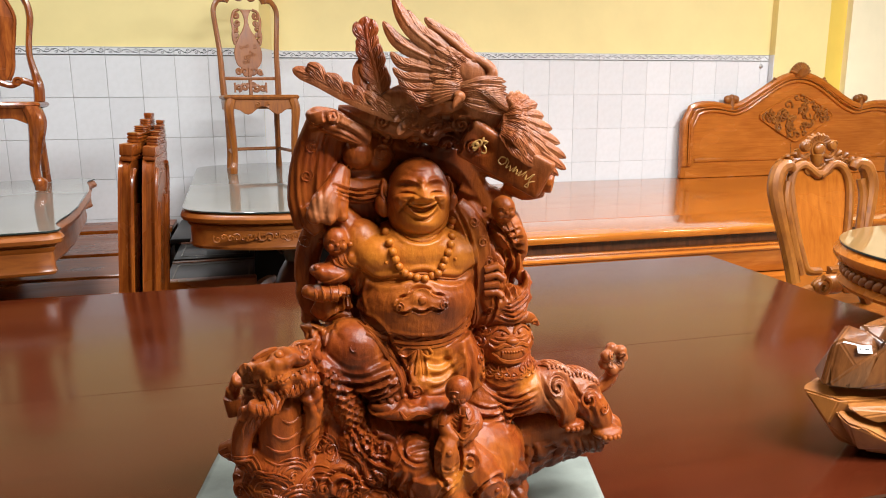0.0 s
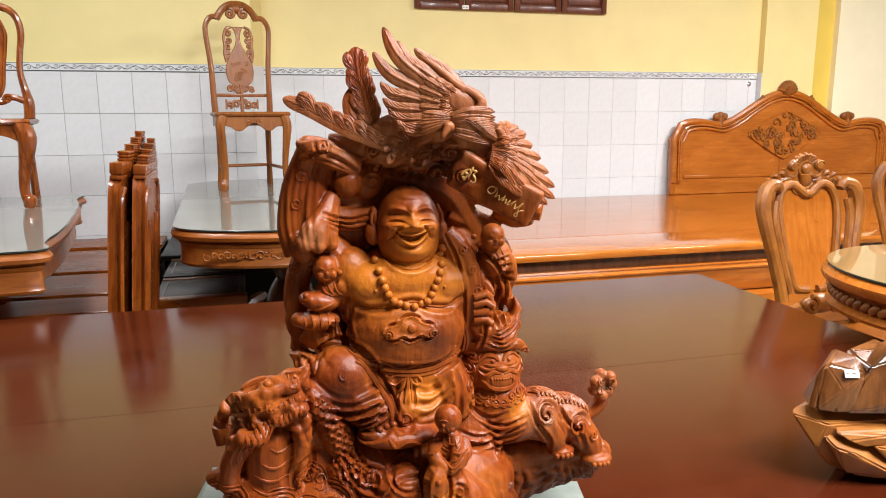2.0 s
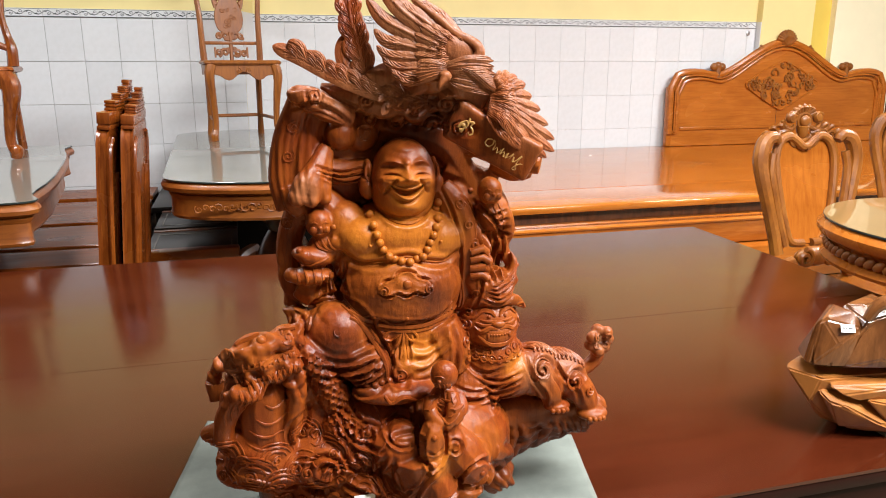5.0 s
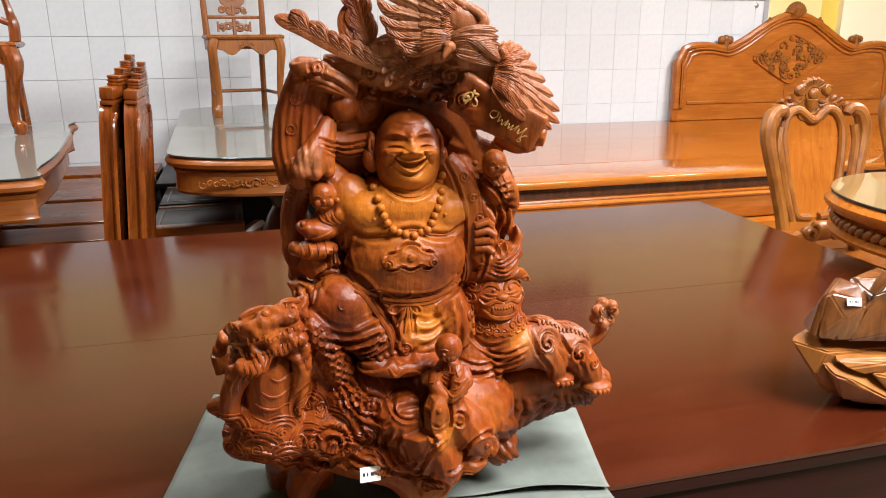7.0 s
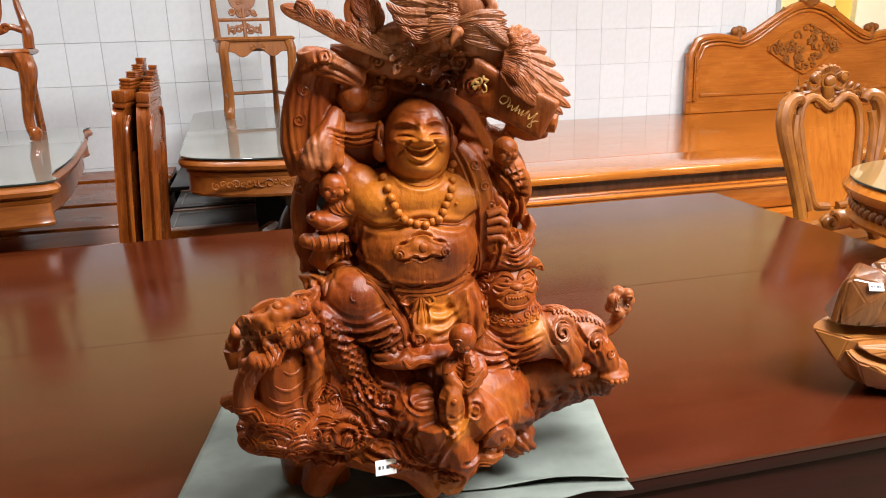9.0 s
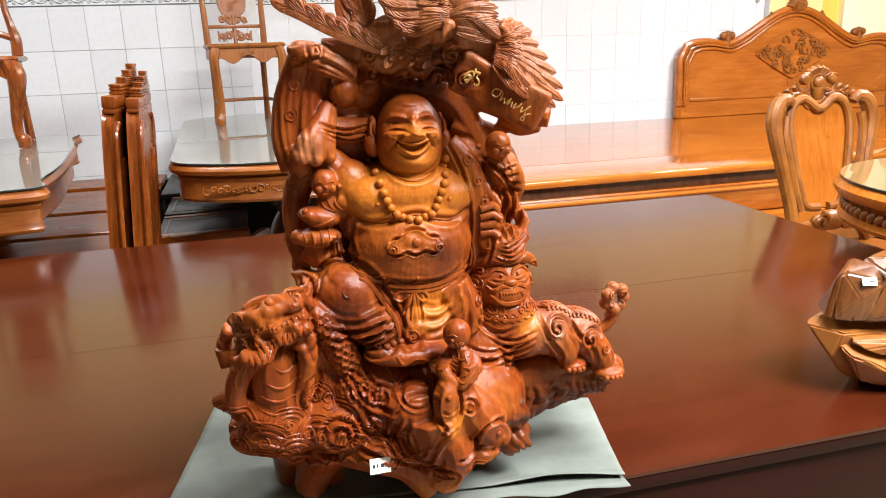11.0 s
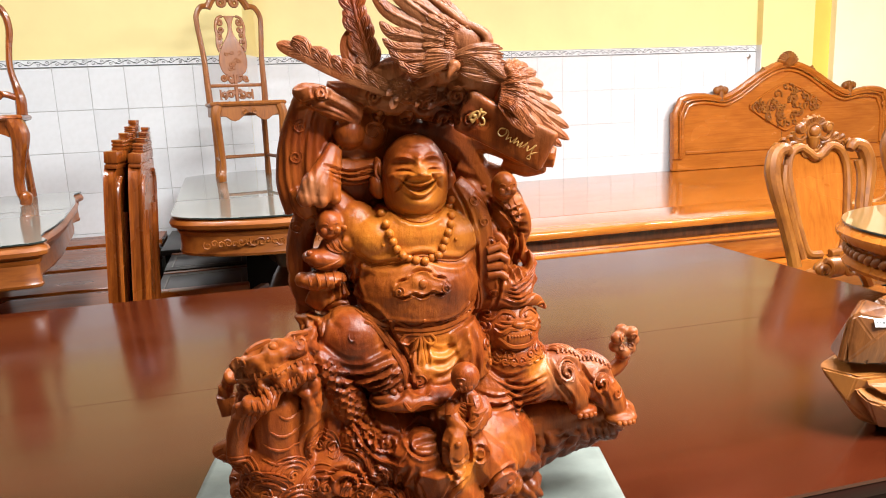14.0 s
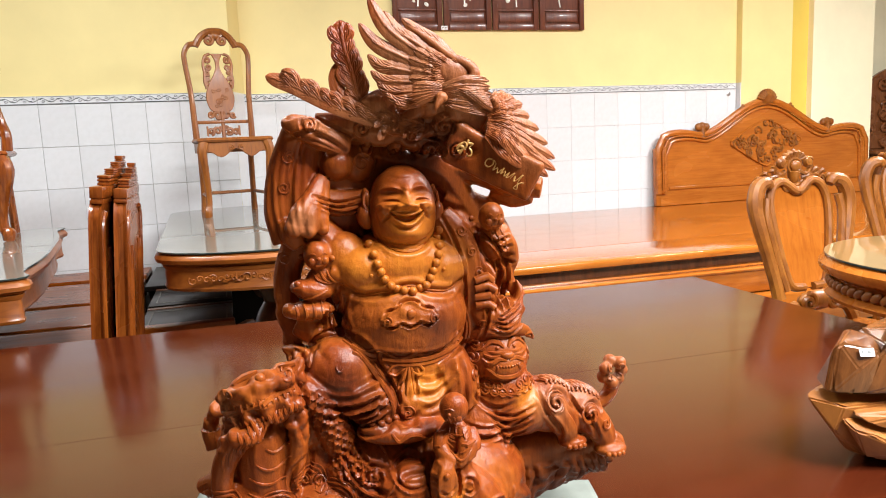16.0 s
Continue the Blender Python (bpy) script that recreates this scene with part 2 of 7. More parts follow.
SAPWOOD = [((0.005, -0.03, 0.437), 0.052), ((-0.045, -0.03, 0.44), 0.050), ((0.05, -0.03, 0.435), 0.045), ((0.01, -0.04, 0.48), 0.04), ((0.02, -0.04, 0.275), 0.032),
           ((0.02, -0.09, 0.02), 0.045), ((0.16, -0.03, 0.235), 0.022), ((0.03, -0.10, 0.15), 0.026)]
DRYWOOD = [((0.02, -0.035, 0.675), 0.075), ((0.075, -0.05, 0.64), 0.06), ((0.155, -0.07, 0.585), 0.06), ((-0.11, 0.0, 0.65), 0.05), ((-0.03, -0.02, 0.615), 0.055), ((-0.07, -0.02, 0.60), 0.04), ((-0.118, -0.02, 0.492), 0.022), ((-0.215, -0.03, 0.275), 0.03), ((0.215, -0.01, 0.245), 0.028), ((0.25, -0.01, 0.222), 0.030), ((0.19, -0.03, 0.22), 0.030), ((0.31, 0.015, 0.24), 0.025)]
# knee and belly heartwood; under lion and beam, shade put into the colour
HEARTWOOD_AND_SHADE = [((-0.085, -0.04, 0.285), 0.045), ((-0.05, -0.045, 0.25), 0.035), ((0.04, -0.055, 0.35), 0.032), ((0.20, -0.01, 0.085), 0.075), ((0.275, 0.0, 0.10), 0.055), ((0.155, -0.045, 0.10), 0.045), ((0.235, -0.03, 0.118), 0.04), ((0.11, -0.06, 0.10), 0.03),
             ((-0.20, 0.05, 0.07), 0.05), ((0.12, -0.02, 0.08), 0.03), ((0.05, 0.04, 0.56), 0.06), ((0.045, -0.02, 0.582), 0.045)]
ROSEWOOD = statue_material()

# ---- mesh helpers ----
def part(name, bm, mat, parent=None, label="", smooth=True, at=None, sharp=35):
    """Links a bmesh as one mesh object."""
    bmesh.ops.recalc_face_normals(bm, faces=bm.faces)
    data = bpy.data.meshes.new(name)
    bm.to_mesh(data)
    bm.free()
    for m in mat if isinstance(mat, (list, tuple)) else [mat]:
        data.materials.append(m)
    if smooth:
        data.polygons.foreach_set("use_smooth", [True] * len(data.polygons))
        data.set_sharp_from_angle(angle=radians(sharp))
    ob = new(name, data)
    if parent:
        ob.parent = parent
    if at is not None:
        ob.matrix_basis = at
    if label:
        ob["label"] = label
    return ob


def thing(name, label, category, m=None, group="", kind=""):
    ob = new(name)
    if m is not None:
        ob.matrix_basis = m
    return tagged(ob, label, category, group, kind)


def box(bm, x0, x1, y0, y1, z0, z1, bev=0.0, m=None, seg=2):
    made = bmesh.ops.create_cube(bm, size=1)["verts"]
    for v in made:
        v.co = Vector((x0 + (v.co.x + 0.5) * (x1 - x0), y0 + (v.co.y + 0.5) * (y1 - y0), z0 + (v.co.z + 0.5) * (z1 - z0)))
    if bev:
        edges = list({e for v in made for e in v.link_edges})
        made = [v for v in bmesh.ops.bevel(bm, geom=edges, offset=bev, segments=seg, affect="EDGES", profile=0.5)["verts"]]
    if m is not None:
        for v in set(made):
            v.co = m @ v.co
    return bm


def layers(bm, outline, steps, m=None, cap=True):
    """A solid whose outline (ccw, xy) is set out by off at each height z: tops with moulded edges."""
    n = len(outline)
    pts = [Vector(p) for p in outline]
    outs = []
    for i in range(n):
        a, b = (pts[i] - pts[i - 1]).normalized(), (pts[(i + 1) % n] - pts[i]).normalized()
        na, nb = Vector((a.y, -a.x)), Vector((b.y, -b.x))
        s = na + nb
        outs.append(s / max(0.35, s.length_squared / 2))
    rings = []
    for off, z in steps:
        ring = []
        for p, o in zip(pts, outs):
            co = Vector((p.x + o.x * off, p.y + o.y * off, z))
            ring.append(bm.verts.new(m @ co if m is not None else co))
        rings.append(ring)
    for r0, r1 in zip(rings, rings[1:]):
        for i in range(n):
            bm.faces.new((r0[i], r0[(i + 1) % n], r1[(i + 1) % n], r1[i]))
    if cap:
        bm.faces.new(rings[0][::-1])
        bm.faces.new(rings[-1])
    return bm


def tube(bm, pts, rads, n=8, flat=1.0, cap=True):
    """A round or flattened bar along pts, with a radius at each."""
    pts = [Vector(p) for p in pts]
    if not isinstance(rads, (list, tuple)):
        rads = [rads] * len(pts)
    rings, side = [], None
    for i, p in enumerate(pts):
        d = (pts[min(i + 1, len(pts) - 1)] - pts[max(i - 1, 0)]).normalized()
        if side is None:
            side = d.cross(Vector((0, -1, 0.05)))
            if side.length < 0.2:
                side = d.cross(Vector((1, 0, 0)))
        side = (side - d * side.dot(d)).normalized()
        up = d.cross(side)
        rings.append([bm.verts.new(p + (side * math.cos(a) + up * math.sin(a) * flat) * rads[i]) for a in (2 * math.pi * k / n for k in range(n))])
    for r0, r1 in zip(rings, rings[1:]):
        for k in range(n):
            bm.faces.new((r0[k], r0[(k + 1) % n], r1[(k + 1) % n], r1[k]))
    if cap:
        bm.faces.new(rings[0][::-1])
        bm.faces.new(rings[-1])
    return bm


def curve(pts, steps=6):
    """A smooth way through pts."""
    pts = [Vector(p) for p in pts]
    q = [pts[0] * 2 - pts[1]] + pts + [pts[-1] * 2 - pts[-2]]
    out = []
    for i in range(1, len(q) - 2):
        a, b, c, d = q[i - 1:i + 3]
        for k in range(steps):
            s = k / steps
            out.append(0.5 * ((2 * b) + (c - a) * s + (2 * a - 5 * b + 4 * c - d) * s * s + (3 * b - a - 3 * c + d) * s ** 3))
    return out + [pts[-1]]


def fade(values, steps=6):
    out = []
    for a, b in zip(values, values[1:]):
        out += [a + (b - a) * k / steps for k in range(steps)]
    return out + [values[-1]]


def ell(bm, c, r, turn=(0, 0, 0), sub=3):
    m = pose(*c, *turn) @ Matrix.Diagonal((*(r if isinstance(r, (tuple, list)) else (r, r, r)), 1))
    bmesh.ops.create_icosphere(bm, subdivisions=sub, radius=1, matrix=m)
    return bm


def lathe(bm, profile, n=24, m=None):
    rings = []
    for r, z in profile:
        ring = []
        for k in range(n):
            co = Vector((r * math.cos(2 * math.pi * k / n), r * math.sin(2 * math.pi * k / n), z))
            ring.append(bm.verts.new(m @ co if m is not None else co))
        rings.append(ring)
    for r0, r1 in zip(rings, rings[1:]):
        for k in range(n):
            bm.faces.new((r0[k], r0[(k + 1) % n], r1[(k + 1) % n], r1[k]))
    bm.faces.new(rings[0][::-1])
    bm.faces.new(rings[-1])
    return bm


def plate(bm, outline, thick, m, edge=0.004):
    """An outline in the xz plane, thick along y, with eased edges."""
    return layers(bm, outline, [(-edge, 0), (0, edge), (0, thick - edge), (-edge, thick)], m @ Matrix(((1, 0, 0, 0), (0, 0, 1, 0), (0, 1, 0, 0), (0, 0, 0, 1))))


def spiral(cx, cz, size, turns=1.6, start=0.0, way=1, steps=22):
    out = []
    for k in range(steps + 1):
        s = k / steps
        a = start + way * s * turns * 2 * math.pi
        out.append((cx + math.cos(a) * size * (1 - 0.85 * s), cz + math.sin(a) * size * (1 - 0.85 * s)))
    return out


# ---- room ----
WALL_Y, RECESS_Y, JOG_X, PILLAR_X = 5.208, 5.454, 0.08, 4.18
CEIL_Z = 3.3


def slab_wall(name, x0, x1, y0, y1, z0, z1, mat, label):
    return tagged(part(name, box(bmesh.new(), x0, x1, y0, y1, z0, z1), mat, smooth=False), label, "wall", kind="structure")


slab_wall("floor", -4.2, 7.2, -3.2, 6.2, -0.12, 0, FLOOR_TILE, "polished beige tiled floor of the showroom")
tagged(part("ceiling", box(bmesh.new(), -4.2, 7.2, -3.2, 6.2, CEIL_Z, CEIL_Z + 0.12), CEILING, smooth=False), "plain unseen ceiling, dark grey to cut bounced light", "ceiling", kind="structure")
# side and south walls are out of view, dark to hold back bounce
slab_wall("wall_west", -4.2, -4.0, -3.0, 6.0, 0, CEIL_Z, UNSEEN_DARK_WALL, "unseen side wall, kept dark brown to cut bounced light")
slab_wall("wall_east", 7.0, 7.2, -3.0, 6.0, 0, CEIL_Z, UNSEEN_DARK_WALL, "unseen side wall, kept dark brown to cut bounced light")
slab_wall("wall_south", -4.2, 7.2, -3.2, -3.0, 0, CEIL_Z, UNSEEN_DARK_WALL, "unseen wall behind the visitor, kept dark brown to cut bounced light")
wall_a = slab_wall("wall_north", -4.0, JOG_X, WALL_Y, 6.2, 0, CEIL_Z, YELLOW, "yellow painted wall above white tiles")
wall_b = slab_wall("wall_north_recess", JOG_X, PILLAR_X, RECESS_Y, 6.2, 0, CEIL_Z, YELLOW, "recessed yellow wall above white tiles")
slab_wall("wall_pillar", PILLAR_X, 4.68, 5.385, 6.2, 0, CEIL_Z, YELLOW, "yellow painted pillar beside the tiled wall")
# stands for the shaded side face of the cream wall, shade in its colour
slab_wall("wall_north_end", 4.68, 4.91, 5.46, 6.2, 0, CEIL_Z, YELLOW_SHADED, "wall strip between the pillars, with shade put into its yellow")
slab_wall("wall_pillar_end", 4.91, 5.56, 5.40, 6.2, 0, CEIL_Z, CREAM, "pale cream wall beyond the pillar")
slab_wall("wall_alcove", 5.56, 7.0, 6.05, 6.2, 0, CEIL_Z, CREAM, "pale cream back wall of the alcove")

# baseboards close the foot of each wall
tagged(part("baseboard", box(bmesh.new(), -4.0, JOG_X - 0.01, WALL_Y - 0.014, WALL_Y, 0, 0.10, 0.003), GROUT, smooth=False), "grey tiled skirting at the wall's foot", "baseboard", kind="structure")

TW, TH, BORDER_Z = 0.2075, 0.262, 1.484
TILE_X0 = -1.092

# splayed reveal between the two planes of the wall: tiled below, painted above
for nm, z0, z1, mat, lift in (("wall_reveal", 1.54, CEIL_Z, YELLOW, 0.0), ("trim", 0.0, 1.539, TILE, 0.004)):
    bm = layers(bmesh.new(), [(JOG_X, WALL_Y - 0.003 - lift), (0.155 + lift, RECESS_Y - 0.001), (JOG_X, RECESS_Y - 0.001)], [(0, z0), (0, z1)])
    tagged(part(nm, bm, mat, smooth=False), "narrow splayed return between two stretches of wall", "wall", kind="structure")
tagged(part("trim", box(bmesh.new(), PILLAR_X - 0.007, PILLAR_X - 0.0005, 5.387, RECESS_Y - 0.008, 0.0, 1.536, 0.001), TILE, smooth=False), "strip of white tile on the pillar's side", "wall", kind="structure")

# ---- dark platform in front ----
SAP_Z = 0.5856
sap = thing("low_platform_table", "dark red-brown lacquered platform table with two joined boards", "table")
for y0, y1 in ((0.879, 1.6462), (1.6482, 2.552)):
    o = [(-2.2, y0), (1.75, y0), (1.75, y1), (-2.2, y1)]
    part("top_board", layers(bmesh.new(), o, [(0, SAP_Z - 0.006), (0, SAP_Z)]), WOOD_DARK, sap, smooth=False)
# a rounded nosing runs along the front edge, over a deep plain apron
# both wear the darkened wood, so the unlit front is in their colour
part("nosing", box(bmesh.new(), -2.2, 1.75, 0.8795, 2.5515, SAP_Z - 0.030, SAP_Z - 0.0065, 0.004), WOOD_DARK_SHADED, sap)
part("apron", box(bmesh.new(), -2.19, 1.74, 0.889, 2.54, SAP_Z - 0.24, SAP_Z - 0.031, 0.006), WOOD_DARK_SHADED, sap)
for lx in (-2.0, -0.2, 1.55):
    for ly in (1.09, 2.35):
        part("leg", layers(bmesh.new(), [(lx - 0.06, ly - 0.06), (lx + 0.06, ly - 0.06), (lx + 0.06, ly + 0.06), (lx - 0.06, ly + 0.06)],
                           [(-0.01, 0), (0.01, 0.02), (0.012, 0.06), (-0.01, 0.2), (0, SAP_Z - 0.242)]), WOOD_DARK, sap)

# ---- honey-coloured bed platform at the wall ----
BED_Z = 0.549
bed = thing("bed_platform", "wide honey-coloured wooden bed platform with beaded side rail", "bed")
nb = 5
for k in range(nb):
    y0 = 3.27 + (5.43 - 3.27) * k / nb
    y1 = 3.27 + (5.43 - 3.27) * (k + 1) / nb
    o = [(0.86, y0), (5.5, y0), (5.5, y1), (0.86, y1)]
    if k == 0:
        st = [(-0.012, BED_Z - 0.042), (0, BED_Z - 0.036), (0.004, BED_Z - 0.02), (0, BED_Z - 0.006), (-0.006, BED_Z - 0.001), (-0.010, BED_Z)]
    else:
        st = [(-0.001, BED_Z - 0.042), (-0.0008, BED_Z - 0.001), (-0.0014, BED_Z)]
    part("top_board", layers(bmesh.new(), o, st), BED_TOP, bed)
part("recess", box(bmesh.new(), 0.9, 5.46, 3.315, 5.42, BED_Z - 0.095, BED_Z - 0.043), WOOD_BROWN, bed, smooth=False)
part("rail", layers(bmesh.new(), [(0.88, 3.275), (5.48, 3.275), (5.48, 5.42), (0.88, 5.42)], [(-0.005, 0.30), (0, 0.31), (0, BED_Z - 0.134), (0.012, BED_Z - 0.130), (0.014, BED_Z - 0.122), (0, BED_Z - 0.114), (-0.008, BED_Z - 0.096)]), WOOD_X, bed)
bead = bmesh.new()
for k in range(260):
    bx = 1.0 + k * 0.0115
    bmesh.ops.create_icosphere(bead, subdivisions=1, radius=0.0052, matrix=Matrix.Translation((bx, 3.279, BED_Z - 0.106)))
tagged(part("bead_trim", bead, WOOD_STACK, bed, "row of small carved beads"), kind="stuff")
part("lower_board", box(bmesh.new(), 0.88, 5.48, 3.20, 5.40, 0.10, 0.292, 0.008), WOOD_X, bed)
for lx in (1.0, 5.3):
    for ly in (3.32, 5.3):
        part("foot", box(bmesh.new(), lx - 0.07, lx + 0.07, ly - 0.06, ly + 0.06, 0, 0.099, 0.01), WOOD_Z, bed)


# ---- carved headboards ----
def crest_outline(w, h0, h1, n=40):
    """The scalloped top of a headboard, over half-width w, from the shoulders at h0 to the middle at h1."""
    out = []
    for k in range(n + 1):
        s = -1 + 2 * k / n
        a = abs(s)
        z = h0 + (h1 - h0) * (0.5 + 0.5 * math.cos(math.pi * min(1, a / 0.62))) ** 0.85
        if a > 0.62:
            z += 0.028 * math.sin(math.pi * (a - 0.62) / 0.38)
        if a > 0.93:
            z -= 0.10 * ((a - 0.93) / 0.07) ** 2
        out.append((s * w, z))
    return out


def headboard(m, width, h0, h1, mat, label, group, scrolls=True):
    hb = thing("headboard", label, "headboard", m, group)
    w = width / 2
    top = crest_outline(w, h0, h1)
    part("panel", plate(bmesh.new(), [(w * 0.985, 0.0)] + [(x * 0.985, z - 0.03) for x, z in top[::-1]] + [(-w * 0.985, 0.0)], 0.03, pose(0, -0.015, 0)), mat, hb)
    for name, dz, r, dy in (("top_rail", 0.0, 0.027, -0.018), ("inner_moulding", -0.055, 0.012, -0.022), ("bead_line", -0.028, 0.007, -0.034)):
        bm = bmesh.new()
        k = 1.0 if dz == 0 else 1 + dz / w * 1.3
        pts = [(x * k, dy, z + dz) for x, z in top]
        pts = [(-w * k, dy, 0.10 - dz * 0.7)] + [(-w * k, dy, 0.10 + (pts[0][2] - 0.10) * j / 4) for j in range(1, 4)] + pts
        pts += [(w * k, dy, 0.10 + (pts[-1][2] - 0.10) * j / 4) for j in (3, 2, 1)] + [(w * k, dy, 0.10 - dz * 0.7)]
        tube(bm, pts, r, 8, 1.0)
        part(name, bm, mat, hb)
    for sx in (-1, 1):
        bm = bmesh.new()
        box(bm, sx * w - 0.026, sx * w + 0.026, -0.024, 0.025, 0, h0 - 0.09, 0.012)
        part("post", bm, mat, hb)
        bm = bmesh.new()
        tube(bm, [(sx * (w - 0.055), -0.032, z) for z in (0.11, 0.2, 0.35, h0 - 0.09)], 0.012, 8)
        for zz in (0.13, h0 - 0.10):
            tube(bm, [(x, -0.034, z) for x, z in spiral(sx * (w - 0.05), zz, 0.03, 1.4, 0 if sx > 0 else math.pi, -sx)], 0.007, 6)
        part("scroll_post", bm, mat, hb)
    bm = bmesh.new()
    box(bm, -w + 0.10, w - 0.10, -0.026, -0.014, 0.13, 0.155, 0.004)
    part("lower_moulding", bm, mat, hb)
    bm = bmesh.new()
    box(bm, -0.004 - 0.03, 0.0 - 0.03, -0.0165, -0.0145, 0.16, h0 - 0.12)
    part("panel_joint", bm, WOOD_BROWN, hb)
    if scrolls:
        upper = lambda x: h1 - 0.155 - 0.175 * (abs(x) / 0.36) ** 1.25
        lower = lambda x: h0 - 0.285 + 0.20 * (abs(x) / 0.36) ** 1.15
        xs = [-0.35 + 0.70 * k / 28 for k in range(29)]
        ring = [(x, lower(x)) for x in xs] + [(x, upper(x)) for x in xs[::-1]]
        part("medallion", plate(bmesh.new(), ring, 0.010, pose(0, -0.024, 0), 0.003), mat, hb)
        bm = bmesh.new()
        tube(bm, [(x, -0.024, z) for x, z in ring + ring[:2]], 0.008, 6)
        part("medallion_rim", bm, mat, hb)
        bm = bmesh.new()
        rnd = random.Random(5)
        for k in range(60):
            cx = rnd.uniform(-0.31, 0.31)
            lo, hi = lower(cx) + 0.02, upper(cx) - 0.02
            if hi - lo < 0.01:
                continue
            cz = rnd.uniform(lo, hi)
            r = min(rnd.uniform(0.022, 0.05), 0.02 + min(cz - lo, hi - cz))
            pts = [(x, -0.026 - 0.006 * rnd.random(), z) for x, z in spiral(cx, cz, r, rnd.uniform(0.5, 1.2), rnd.uniform(0, 6), rnd.choice((-1, 1)), 10)]
            tube(bm, pts, [0.011 * (1 - 0.5 * j / 10) for j in range(11)], 6)
        tagged(part("flower_carving", bm, WOOD_CARVED, hb), kind="stuff")
        bm = bmesh.new()
        for k in range(11):
            a = radians(18 + 144 * k / 10)
            tube(bm, [(0.012 * math.cos(a), -0.045, h1 - 0.015), (0.055 * math.cos(a), -0.058, h1 - 0.005 + 0.05 * math.sin(a)), (0.098 * math.cos(a), -0.03, h1 + 0.0 + 0.095 * math.sin(a))], [0.008, 0.014, 0.010], 7)
        ell(bm, (0, -0.03, h1 + 0.0), (0.07, 0.025, 0.035))
        part("shell_crest", bm, WOOD_CARVED, hb)
        for sx in (-1, 1):
            bm = bmesh.new()
            for q in (-1, 0, 1):
                ell(bm, (sx * w * 0.60 + q * 0.034, -0.02, h0 + 0.075 - abs(q) * 0.008), (0.036, 0.028, 0.032), sub=2)
            tube(bm, [(sx * w * 0.60, -0.02, h0 + 0.06), (sx * w * 0.60, -0.02, h0 - 0.02)], 0.026)
            part("bud_finial", bm, WOOD_CARVED, hb)
            bm = bmesh.new()
            tube(bm, [(x, -0.03, z) for x, z in spiral(sx * w * 0.235, h1 - 0.060, 0.028, 1.3, 1.57, sx)], 0.011, 6)
            part("side_scroll", bm, WOOD_CARVED, hb)
    return hb


headboard(pose(4.425, 5.37, BED_Z + 0.001, -2.0), 2.10, 0.565, 0.83, WOOD_X, "honey-coloured carved headboard with shell crest, standing on the bed platform", "headboards")


def stored_board(m, length, shoulder, crest):
    """A bed's end board on its feet, seen from its narrow side: round-shouldered, with stepped blocks up to its tall far end."""
    sb = thing("headboard", "orange-brown carved bed board stored upright on its edge", "headboard", m, "stored bed boards")
    w, t = length / 2, 0.042
    near = [(-w, 0.0), (-w, 0.3), (-w + 0.002, shoulder - 0.20), (-w + 0.006, shoulder - 0.10), (-w + 0.012, shoulder - 0.045), (-w + 0.022, shoulder - 0.014), (-w + 0.04, shoulder)]
    part("panel", plate(bmesh.new(), near + [(w - 0.012, shoulder), (w, shoulder - 0.012), (w, 0.0)], t, pose(0, -t / 2, 0), 0.012), WOOD_STACK, sb)
    rise = crest - shoulder
    low = 0.0
    for k, (x1, up) in enumerate(((0.024, 0.37), (0.12, 0.59), (0.21, 0.72), (0.29, 0.86), (0.35, 1.0))):
        bm = bmesh.new()
        z0, z1 = shoulder + rise * low + 0.0015, shoulder + rise * up
        e = t / 2 + 0.001 - 0.002 * k
        cuts = [0.0, 0.22, 0.34, 1.0] if k in (0, 4) else [0.0, 0.25, 0.40, 0.60, 0.75, 1.0]
        for n in range(len(cuts) - 1):
            inset = 0.004 if n % 2 else 0.0
            box(bm, -w + x1 + inset, w - 0.006 - 0.002 * k - inset, -e + inset, e - inset, z0 + (z1 - z0) * cuts[n] - 0.0004, z0 + (z1 - z0) * cuts[n + 1], 0.0 if n % 2 else 0.0018)
        part("step_block", bm, WOOD_STACK, sb)
        low = up
    for sx in (-1, 1):
        bm = bmesh.new()
        tube(bm, curve([(sx * (w - 0.006), -t / 2 - 0.002, z) for z in (0.02, 0.4, shoulder - 0.12)] + [(sx * (w - 0.05), -t / 2 - 0.002, shoulder - 0.03)], 4), 0.009, 8)
        tube(bm, curve([(sx * (w - 0.09), -t / 2 - 0.002, z) for z in (0.1, 0.4, shoulder - 0.16)], 4), 0.010, 8)
        part("edge_moulding", bm, WOOD_STACK, sb)
    bm = bmesh.new()
    for k in range(26):
        ell(bm, (w - 0.05, -t / 2 - 0.002, 0.12 + (shoulder - 0.3) * k / 25), (0.006, 0.006, 0.012), sub=1)
    tagged(part("bead_carving", bm, WOOD_STACK, sb), kind="stuff")
    return sb


for sx, sy, lean, turn, length, shoulder, crest in ((-0.504, 3.06, 4.2, 84.0, 0.42, 0.997, 1.162), (-0.448, 3.08, 4.2, 90.0, 0.42, 0.995, 1.132)):
    stored_board(pose(sx, sy, 0.0, 0, 0, turn) @ pose(0, 0, 0, lean), length, shoulder, crest)


# ---- dining tables with glass ----
def mirrored(quarter):
    """A closed ccw outline from a quarter (x > 0, y < 0 side, running towards +x)."""
    a = [(x, y) for x, y in quarter]
    b = [(x, -y) for x, y in quarter[::-1]]
    c = [(-x, -y) for x, y in quarter]
    d = [(-x, y) for x, y in quarter[::-1]]
    out = []
    for p in a + b + c + d:
        if not out or (Vector(p) - Vector(out[-1])).length > 1e-4:
            out.append(p)
    return out


